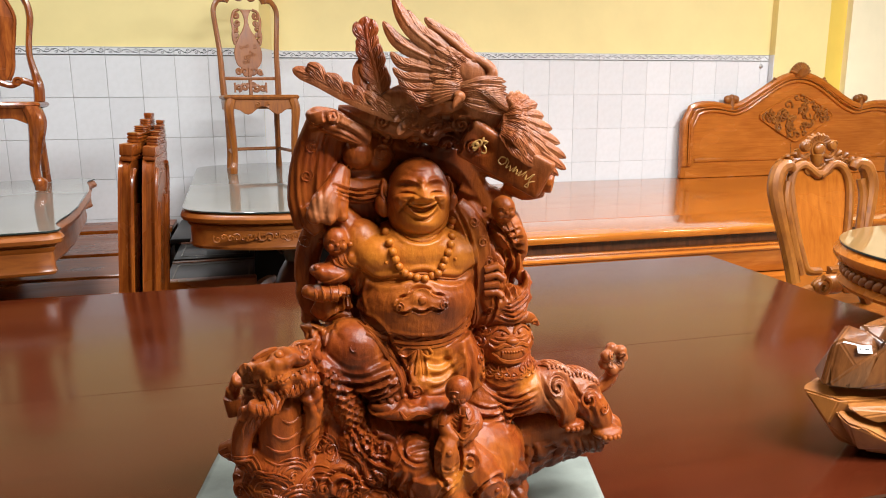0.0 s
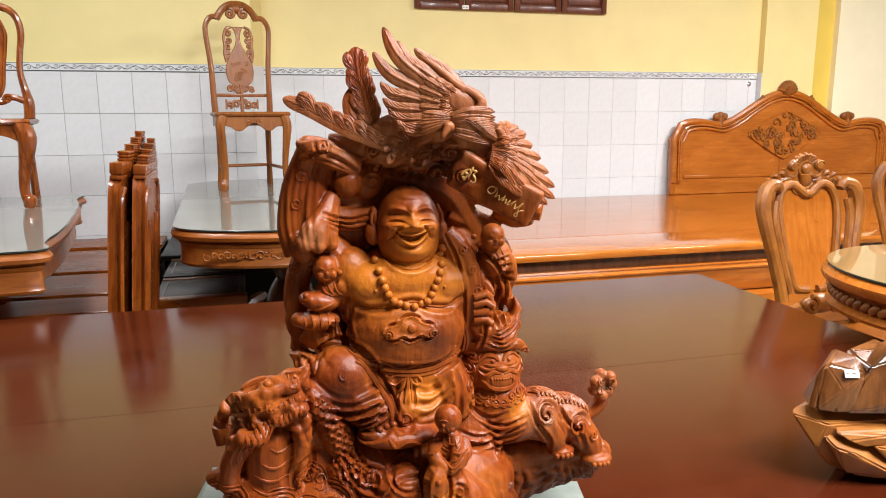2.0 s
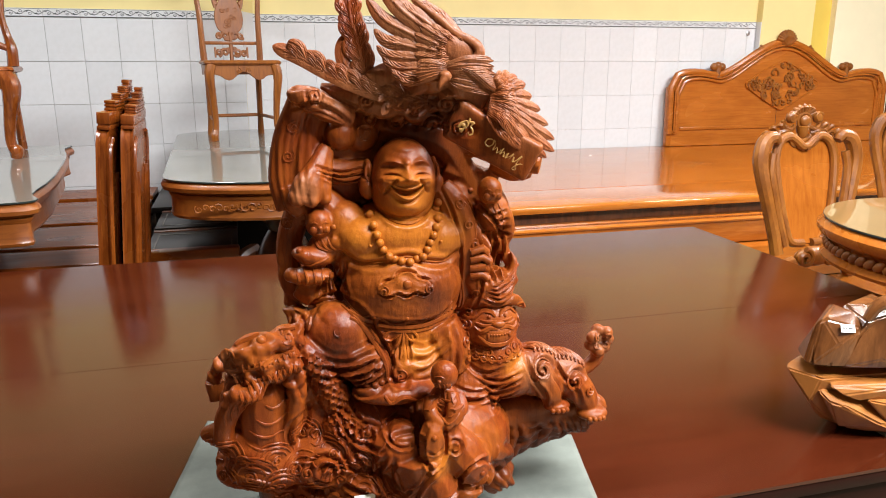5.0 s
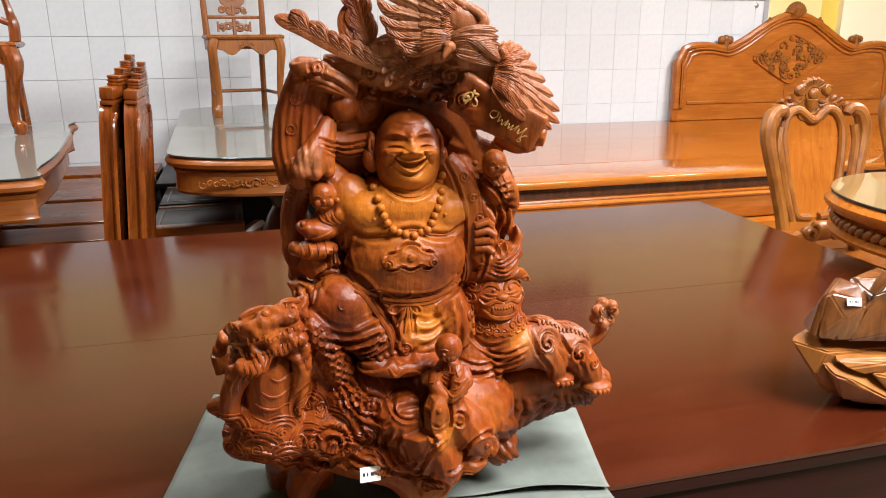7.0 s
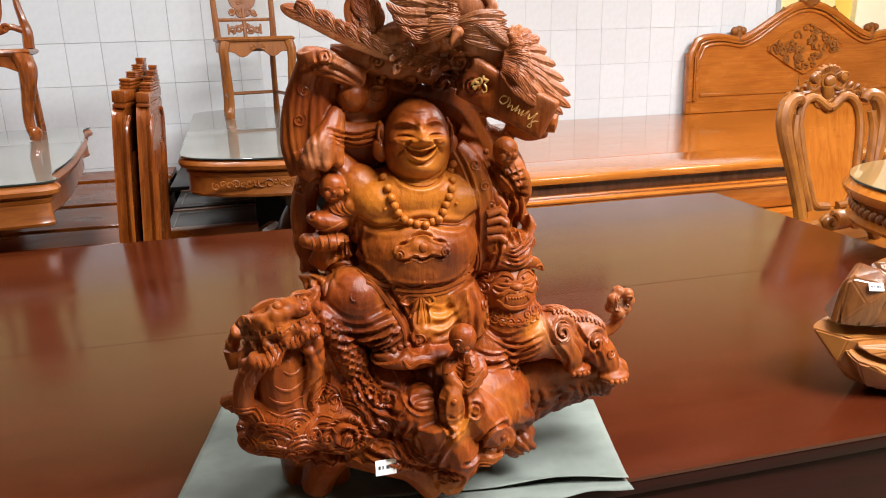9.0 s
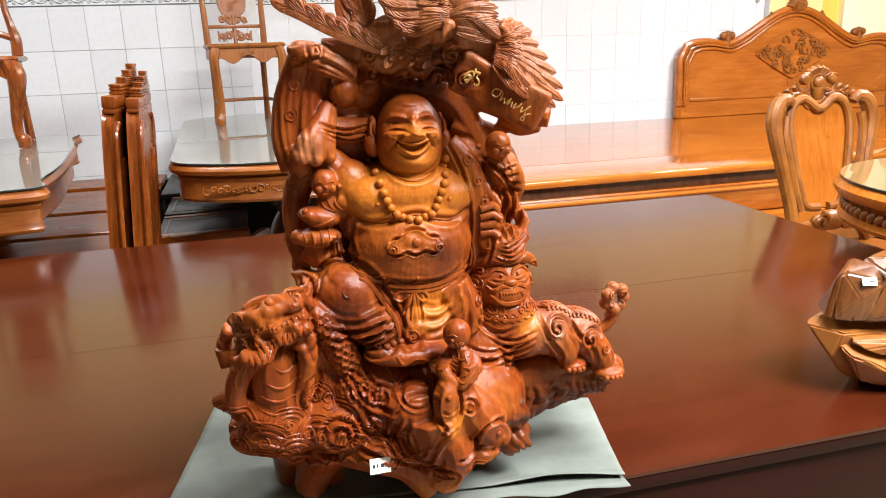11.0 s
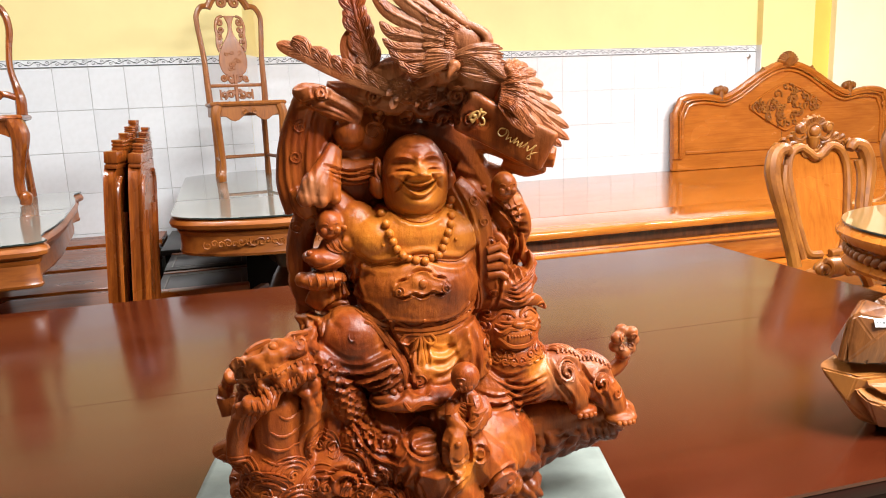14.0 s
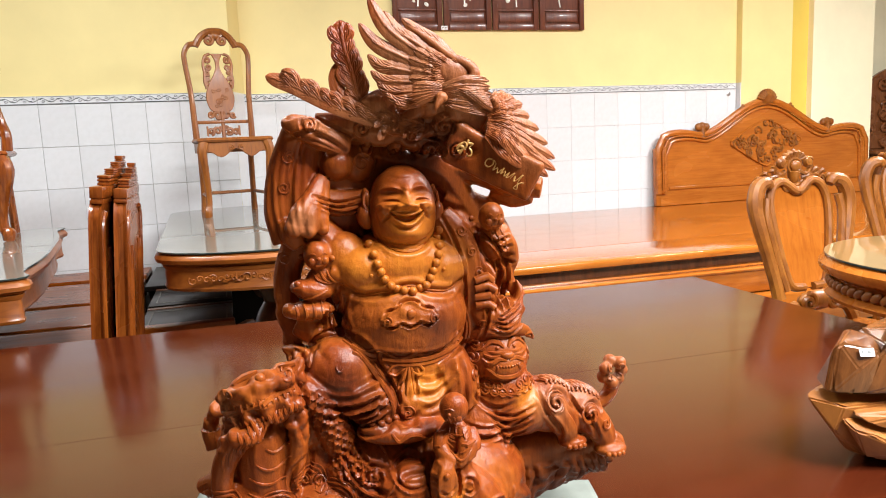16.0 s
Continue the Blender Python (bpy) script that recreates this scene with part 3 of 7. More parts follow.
def dining_table(m, quarter, label, height=0.785, carved=True, tones=(WOOD_Y, WOOD_X)):
    tb = thing("dining_table", label, "table", m, "dining tables")
    o = mirrored(quarter)
    h = height - 0.008
    part("tabletop", layers(bmesh.new(), o, [(-0.03, h - 0.05), (-0.02, h - 0.042), (-0.004, h - 0.036), (0.0, h - 0.022), (-0.006, h - 0.010), (-0.014, h - 0.004), (-0.018, h)]), tones[0], tb)
    part("apron", layers(bmesh.new(), o, [(-0.045, h - 0.150), (-0.034, h - 0.146), (-0.030, h - 0.136), (-0.034, h - 0.128), (-0.036, h - 0.07), (-0.028, h - 0.060), (-0.026, h - 0.051)]), tones[1], tb)
    sheet = part("glass_top", layers(bmesh.new(), o, [(-0.010, h + 0.0012), (-0.008, h + 0.002), (-0.008, h + 0.0065), (-0.009, h + 0.0074)]), GLASS_EDGE, tb, "glass sheet with a dark edge", smooth=False)
    part("print_under_glass", layers(bmesh.new(), o, [(-0.0095, h + 0.0075), (-0.0095, height)]), GLASS, sheet, "pale grey print under glass", smooth=False)
    ymax = max(y for x, y in o)
    for s in (-1, 1):
        c = s * ymax * 0.48
        bm = lathe(bmesh.new(), [(0.17, 0.10), (0.17, 0.13), (0.10, 0.16), (0.075, 0.22), (0.11, 0.30), (0.125, 0.36), (0.10, 0.42), (0.07, 0.47), (0.085, 0.52), (0.13, 0.56), (0.16, h - 0.156)], 28, Matrix.Translation((0, c, 0)))
        ped = part("pedestal", bm, WOOD_BROWN, tb)
        for k in range(4):
            a = math.pi / 4 + k * math.pi / 2
            bm = bmesh.new()
            tube(bm, curve([(0.12 * math.cos(a), c + 0.12 * math.sin(a), 0.13), (0.24 * math.cos(a), c + 0.24 * math.sin(a), 0.11), (0.36 * math.cos(a), c + 0.36 * math.sin(a), 0.03)]), fade([0.045, 0.04, 0.03]), 8)
            part("foot", bm, WOOD_BROWN, ped)
    if carved:
        bm = bmesh.new()
        rnd = random.Random(3)
        front = min(y for x, y in o)
        for k in range(30):
            cx = -0.36 + 0.72 * k / 29
            fy = front + 0.0375 + 0.30 * cx * cx
            tube(bm, [(x, fy - 0.002, z) for x, z in spiral(cx, h - 0.093 + rnd.uniform(-0.008, 0.008), rnd.uniform(0.012, 0.022), 1.1, rnd.uniform(0, 6), rnd.choice((-1, 1)), 9)], 0.0035, 5)
        tagged(part("carved_frieze", bm, tones[1], tb), kind="stuff")
    return tb


bow = [(0.02, -1.135), (0.12, -1.13), (0.22, -1.11), (0.33, -1.07), (0.42, -1.015), (0.465, -0.97), (0.49, -0.92), (0.50, -0.86), (0.50, -0.4), (0.50, -0.02)]
dining_table(pose(0.165, 4.01, 0, 0, 0, 2.0), bow, "orange-brown dining table with bowed ends and a glass top", tones=(WOOD_TABLE, WOOD_TABLE))
ogee = [(0.02, -0.90), (0.34, -0.90), (0.395, -0.895), (0.425, -0.87), (0.43, -0.83), (0.415, -0.79), (0.402, -0.73), (0.405, -0.65), (0.424, -0.5), (0.437, -0.3), (0.437, -0.02)]
dining_table(pose(-1.175, 3.51, 0, 0, 0, 7.0), ogee, "orange-brown dining table with scalloped corners and a glass top", carved=False, tones=(WOOD_TABLE, WOOD_TABLE))


# ---- dining chair with a tall carved splat ----
def tall_chair(m, label):
    """Stands on its feet at z 0; faces -y; the seat's front edge at y -0.21."""
    ch = thing("dining_chair", label, "chair", m, "chairs on the tables")
    seat = mirrored([(0.02, -0.2), (0.19, -0.2), (0.208, -0.19), (0.212, -0.17), (0.19, 0.0)])
    seat = [(x * (1 - 0.10 * (y > 0.05)), y) for x, y in seat]
    part("seat", layers(bmesh.new(), seat, [(-0.012, 0.418), (0.0, 0.422), (0.006, 0.432), (0.0, 0.441), (-0.01, 0.445)]), WOOD_CHAIR, ch)
    for nm, x0, x1, y0, y1 in (("front_apron", -0.17, 0.17, -0.19, -0.168), ("rear_apron", -0.14, 0.14, 0.165, 0.187), ("side_apron", -0.185, -0.165, -0.17, 0.16), ("side_apron", 0.165, 0.185, -0.17, 0.16)):
        bm = bmesh.new()
        if nm == "front_apron":
            low = [(0.17 - 0.34 * k / 16, 0.358 + 0.024 * math.cos(k / 16 * 4 * math.pi) * (1 if 2 < k < 14 else 0.4)) for k in range(17)]
            plate(bm, [(-0.17, 0.418), ] + low[::-1] + [(0.17, 0.418)], 0.02, pose(0, y0, 0), 0.002)
            for s in (-1, 1):
                tube(bm, [(x, y0 - 0.002, z) for x, z in spiral(s * 0.03, 0.388, 0.018, 1.3, 1.57, s)], 0.004, 5)
        else:
            box(bm, x0, x1, y0, y1, 0.36, 0.418, 0.003)
        part(nm, bm, WOOD_CHAIR, ch)
    for sx in (-1, 1):
        bm = bmesh.new()
        tube(bm, curve([(sx * 0.175, -0.178, 0.42), (sx * 0.190, -0.188, 0.36), (sx * 0.180, -0.182, 0.24), (sx * 0.172, -0.176, 0.12), (sx * 0.176, -0.18, 0.06), (sx * 0.186, -0.188, 0.03), (sx * 0.186, -0.188, 0.0)], 4), fade([0.030, 0.027, 0.021, 0.017, 0.018, 0.025, 0.024], 4), 8)
        part("front_leg", bm, WOOD_CHAIR, ch)
        bm = bmesh.new()
        tube(bm, curve([(sx * 0.150, 0.176, 0.44), (sx * 0.150, 0.178, 0.3), (sx * 0.150, 0.185, 0.1), (sx * 0.153, 0.20, 0.0)], 4), fade([0.020, 0.018, 0.017, 0.020], 4), 8)
        part("rear_leg", bm, WOOD_CHAIR, ch)
        bm = bmesh.new()
        tube(bm, curve([(sx * 0.165, 0.17, 0.44), (sx * 0.168, 0.18, 0.55), (sx * 0.172, 0.20, 0.72), (sx * 0.188, 0.225, 0.90), (sx * 0.186, 0.232, 0.96), (sx * 0.160, 0.235, 1.005), (sx * 0.125, 0.236, 1.015), (sx * 0.115, 0.236, 1.03)], 5), fade([0.020, 0.018, 0.016, 0.0155, 0.0155, 0.016, 0.017, 0.012], 5), 8)
        tube(bm, [(x, 0.236, z) for x, z in spiral(sx * 0.122, 1.016, 0.022, 1.2, 1.57, sx)], 0.008, 6)
        part("stile", bm, WOOD_CHAIR, ch)
        bm = bmesh.new()
        tube(bm, [(sx * 0.176, -0.17, 0.115), (sx * 0.150, 0.18, 0.115)], 0.010, 6)
        part("side_stretcher", bm, WOOD_CHAIR, ch)
    bm = bmesh.new()
    tube(bm, curve([(-0.12, 0.236, 1.0), (-0.085, 0.236, 1.055), (-0.04, 0.236, 1.085), (0, 0.236, 1.09), (0.04, 0.236, 1.085), (0.085, 0.236, 1.055), (0.12, 0.236, 1.0)], 4), 0.021, 8)
    for s in (-1, 1):
        tube(bm, [(x, 0.23, z) for x, z in spiral(s * 0.040, 1.035, 0.030, 1.4, 1.57, s)], 0.012, 6)
    ell(bm, (0, 0.23, 1.06), (0.03, 0.016, 0.026), sub=2)
    part("crest_rail", bm, WOOD_CHAIR, ch)
    bm = bmesh.new()
    tube(bm, [(-0.15, 0.19, 0.115), (0.15, 0.19, 0.115)], 0.010, 6)
    part("rear_stretcher", bm, WOOD_CHAIR, ch)
    bm = bmesh.new()
    box(bm, -0.168, 0.168, 0.184, 0.202, 0.535, 0.555, 0.004)
    part("back_rail", bm, WOOD_CHAIR, ch)
    # splat: vase-shaped board with pierced scrolls above and below
    lean = lambda z: 0.18 + (z - 0.44) * 0.088
    half = [(0.03, 0.60), (0.066, 0.622), (0.083, 0.675), (0.078, 0.73), (0.055, 0.785), (0.026, 0.835), (0.013, 0.875), (0.014, 0.91), (0.028, 0.945), (0.044, 0.955)]
    half = [(p.x, p.y) for p in curve([(x, z, 0) for x, z in half], 4)]
    bm = plate(bmesh.new(), half + [(-x, z) for x, z in half[::-1]], 0.014, Matrix.Translation((0, 0.18 - 0.44 * 0.088, 0)) @ Matrix(((1, 0, 0, 0), (0, 1, 0.088, 0), (0, 0, 1, 0), (0, 0, 0, 1))), 0.003)
    part("splat", bm, WOOD_CHAIR, ch)
    bm = bmesh.new()
    rnd = random.Random(11)
    for s in (-1, 1):
        tube(bm, curve([(s * x, lean(z) + 0.005, z) for x, z in ((0.074, 0.745), (0.084, 0.79), (0.080, 0.84), (0.084, 0.89), (0.070, 0.94), (0.040, 0.955))], 4), 0.009, 6)
        for cx, cz, r, w in ((0.060, 0.915, 0.020, 1), (0.056, 0.875, 0.018, -1), (0.064, 0.84, 0.018, 1), (0.066, 0.805, 0.014, -1), (0.074, 0.775, 0.011, 1), (0.030, 0.585, 0.024, 1), (0.064, 0.585, 0.018, -1), (0.020, 0.575, 0.014, -1), (0.036, 0.490, 0.026, 1), (0.074, 0.488, 0.022, -1), (0.016, 0.505, 0.014, 1)):
            tube(bm, [(x, lean(z) + 0.004, z) for x, z in spiral(s * cx, cz, r, 1.3, rnd.uniform(0, 6), s * w, 14)], 0.0085, 6)
        tube(bm, [(s * 0.095, lean(z), z) for z in (0.46, 0.49, 0.52)], 0.006, 6)
    for k in range(9):
        cx, cz = rnd.uniform(-0.04, 0.04), rnd.uniform(0.64, 0.76)
        tube(bm, [(x, lean(z) - 0.001, z) for x, z in spiral(cx, cz, 0.015, 1.0, rnd.uniform(0, 6), 1, 9)], 0.003, 5)
    for z0, z1 in ((0.553, 0.61), (0.445, 0.537)):
        tube(bm, [(0, lean(z0) + 0.004, z0), (0, lean(z1) + 0.004, z1)], 0.012, 6)
    tagged(part("pierced_carving", bm, WOOD_CHAIR, ch), kind="stuff")
    return ch


tall_chair(pose(0.030, 4.635, 0.787, 0, 0, 9.5), "tan wooden dining chair with pierced vase splat, standing on a table")


# ---- heavier chair with a curved back, on the other table ----
def curved_chair(m, label):
    ch = thing("dining_chair", label, "chair", m, "chairs on the tables")
    part("seat", layers(bmesh.new(), mirrored([(0.02, -0.22), (0.20, -0.22), (0.222, -0.205), (0.225, -0.18), (0.20, 0.02)]), [(-0.012, 0.415), (0.0, 0.42), (0.008, 0.432), (0.0, 0.444), (-0.012, 0.448)]), WOOD_STACK, ch)
    for nm, x0, x1, y0, y1 in (("front_apron", -0.19, 0.19, -0.205, -0.18), ("rear_apron", -0.16, 0.16, 0.19, 0.21), ("side_apron", -0.20, -0.178, -0.18, 0.19), ("side_apron", 0.178, 0.20, -0.18, 0.19)):
        bm = bmesh.new()
        if nm == "front_apron":
            low = [(x, 0.30 + 0.065 * min(1, (0.19 - abs(x)) / 0.09) ** 0.5) for x in (-0.19 + 0.38 * k / 20 for k in range(21))]
            plate(bm, [(0.19, 0.415), (-0.19, 0.415)] + low, 0.022, pose(0, y0, 0), 0.002)
        else:
            box(bm, x0, x1, y0, y1, 0.36, 0.415, 0.003)
        part(nm, bm, WOOD_STACK, ch)
    for sx in (-1, 1):
        bm = bmesh.new()
        tube(bm, curve([(sx * 0.18, -0.185, 0.42), (sx * 0.205, -0.205, 0.35), (sx * 0.190, -0.195, 0.24), (sx * 0.170, -0.18, 0.13), (sx * 0.172, -0.182, 0.06), (sx * 0.19, -0.198, 0.035), (sx * 0.185, -0.195, 0.0)], 4), fade([0.044, 0.046, 0.034, 0.025, 0.024, 0.034, 0.026], 4), 10)
        part("front_leg", bm, WOOD_STACK, ch)
        bm = bmesh.new()
        tube(bm, curve([(sx * 0.17, 0.2, 0.44), (sx * 0.17, 0.205, 0.25), (sx * 0.175, 0.225, 0.0)], 4), fade([0.022, 0.02, 0.022], 4), 8)
        part("rear_leg", bm, WOOD_STACK, ch)
        bm = bmesh.new()
        tube(bm, curve([(sx * 0.185, 0.195, 0.44), (sx * 0.188, 0.2, 0.53), (sx * 0.175, 0.215, 0.60), (sx * 0.158, 0.225, 0.70), (sx * 0.165, 0.24, 0.80), (sx * 0.178, 0.25, 0.90), (sx * 0.165, 0.255, 0.98), (sx * 0.12, 0.258, 1.03), (0, 0.26, 1.06)], 5), fade([0.028, 0.028, 0.020, 0.0155, 0.016, 0.018, 0.018, 0.02, 0.022], 5), 8)
        part("stile", bm, WOOD_STACK, ch)
    bm = bmesh.new()
    for s in (-1, 1):
        tube(bm, curve([(s * 0.17, 0.2, 0.54), (s * 0.11, 0.2, 0.56), (s * 0.06, 0.2, 0.535), (0, 0.2, 0.55)], 5), 0.017, 8)
        tube(bm, [(x, 0.185, z) for x, z in spiral(s * 0.09, 0.55, 0.026, 1.3, 0, s)], 0.008, 6)
    part("back_rail", bm, WOOD_STACK, ch)
    half = [(p.x, p.y) for p in curve([(0.05, 0.56, 0), (0.075, 0.62, 0), (0.085, 0.72, 0), (0.10, 0.83, 0), (0.105, 0.90, 0), (0.08, 0.97, 0), (0.05, 1.03, 0)], 4)]
    part("splat", plate(bmesh.new(), half + [(-x, z) for x, z in half[::-1]], 0.016, Matrix.Translation((0, 0.155, 0)) @ Matrix(((1, 0, 0, 0), (0, 1, 0.1, 0), (0, 0, 1, 0), (0, 0, 0, 1))), 0.004), WOOD_STACK, ch)
    bm = bmesh.new()
    for s in (-1, 1):
        tube(bm, [(x * s, 0.148 + z * 0.1, z) for x, z in half], 0.009, 6)
    part("splat_rim", bm, WOOD_STACK, ch)
    return ch


curved_chair(pose(-1.20, 4.048, 0.787, 0, 0, 8) @ Matrix.Diagonal((0.93, 0.93, 0.93, 1)), "orange-brown dining chair with solid curved splat, standing on a table")

# ---- low bed frames stored behind the platform ----
fr = thing("low_bed", "low glossy brown wooden bed with wide boards", "bed")
for k, (y0, y1, z) in enumerate(((2.75, 3.28, 0.385), (3.31, 3.60, 0.40), (3.64, 4.10, 0.405), (4.15, 4.78, 0.41), (4.84, 5.18, 0.42))):
    part("board", layers(bmesh.new(), [(-2.6, y0), (-0.53, y0), (-0.53, y1), (-2.6, y1)], [(-0.004, z - 0.03), (0, z - 0.026), (0, z - 0.004), (-0.004, z)]), WOOD_LOW, fr)
    part("cross_rail", box(bmesh.new(), -2.6, -0.53, y1 - 0.03, y1 + 0.02, z - 0.10, z - 0.032, 0.004), WOOD_BROWN, fr)
for lx in (-2.5, -0.62):
    for ly in (2.85, 5.1):
        part("leg", box(bmesh.new(), lx - 0.04, lx + 0.04, ly - 0.04, ly + 0.04, 0, 0.35, 0.006), WOOD_BROWN, fr)
# black chest, added to keep the void under the table dark
bx_ = thing("storage_chest", "black chest under the dining table, added as a dark backing", "chest")
part("body", box(bmesh.new(), -0.48, 0.64, 4.45, 5.15, 0.0, 0.385, 0.008), BLACK_PANEL, bx_)
part("lid", box(bmesh.new(), -0.50, 0.66, 4.43, 5.16, 0.387, 0.42, 0.008), BLACK_PANEL, bx_)
lt = thing("low_tea_table", "low dark tea table with black glossy panels and wooden rim", "table")
part("rim", box(bmesh.new(), -0.40, -0.02, 3.30, 3.37, 0.392, 0.434, 0.008), WOOD_LOW, lt)
for y0, y1, z in ((3.36, 3.92, 0.385), (3.97, 4.40, 0.395)):
    part("panel", box(bmesh.new(), -0.44, -0.03, y0, y1, z - 0.03, z, 0.004), BLACK_PANEL, lt)
    for xa, xb, ya, yb in ((-0.408, -0.402, y0 + 0.06, y1 - 0.06), (-0.06, -0.054, y0 + 0.06, y1 - 0.06), (-0.401, -0.061, y0 + 0.06, y0 + 0.066), (-0.401, -0.061, y1 - 0.066, y1 - 0.06)):
        part("inlay_line", box(bmesh.new(), xa, xb, ya, yb, z + 0.0005, z + 0.002), PEARL_DULL, lt, smooth=False)
    part("cross_rail", box(bmesh.new(), -0.44, -0.03, y1 + 0.002, y1 + 0.045, z - 0.05, z + 0.004, 0.004), WOOD_BROWN, lt)
for lx in (-0.40, -0.07):
    for ly in (3.3, 4.38):
        part("leg", box(bmesh.new(), lx - 0.03, lx + 0.03, ly - 0.02, ly + 0.02, 0, 0.359, 0.006), WOOD_BROWN, lt)

# ---- round table with glass ----
def round_table(m):
    rt = thing("round_table", "round honey-coloured table with carved rope apron and glass top", "table", m)
    R, h = 0.44, 0.782
    part("tabletop", lathe(bmesh.new(), [(R - 0.03, h - 0.05), (R - 0.01, h - 0.045), (R, h - 0.03), (R, h - 0.018), (R - 0.012, h - 0.006), (R - 0.02, h)], 72), WOOD_X, rt)
    sheet = part("glass_top", lathe(bmesh.new(), [(R - 0.016, h + 0.001), (R - 0.014, h + 0.002), (R - 0.014, h + 0.006), (R - 0.015, h + 0.007)], 72), GLASS_EDGE, rt, "glass sheet with a dark edge", smooth=False)
    part("wood_under_glass", lathe(bmesh.new(), [(R - 0.0155, h + 0.0071), (R - 0.0155, h + 0.008)], 72), GLASS_WOOD, sheet, "honey-coloured wood under glass", smooth=False)
    part("apron", lathe(bmesh.new(), [(R - 0.05, h - 0.125), (R - 0.022, h - 0.12), (R - 0.018, h - 0.11), (R - 0.03, h - 0.10), (R - 0.04, h - 0.09), (R - 0.04, h - 0.06), (R - 0.032, h - 0.051)], 72), WOOD_X, rt)
    bm = bmesh.new()
    for k in range(84):
        a = 2 * math.pi * k / 84
        ell(bm, ((R - 0.030) * math.cos(a), (R - 0.030) * math.sin(a), h - 0.078), (0.009, 0.021, 0.012), (34, 0, math.degrees(a)), 2)
    tagged(part("rope_carving", bm, WOOD_CARVED, rt), kind="stuff")
    part("pedestal", lathe(bmesh.new(), [(0.13, 0.12), (0.13, 0.15), (0.07, 0.2), (0.10, 0.34), (0.11, 0.42), (0.06, 0.52), (0.09, 0.6), (0.2, h - 0.126)], 32), WOOD_BROWN, rt)
    for k in range(4):
        a = math.pi / 4 + k * math.pi / 2
        bm = bmesh.new()
        tube(bm, curve([(0.10 * math.cos(a), 0.10 * math.sin(a), 0.15), (0.2 * math.cos(a), 0.2 * math.sin(a), 0.13), (0.24 * math.cos(a), 0.24 * math.sin(a), 0.03)]), fade([0.04, 0.035, 0.03]), 8)
        part("foot", bm, WOOD_BROWN, rt)
    return rt


round_table(pose(2.03, 1.56, 0))


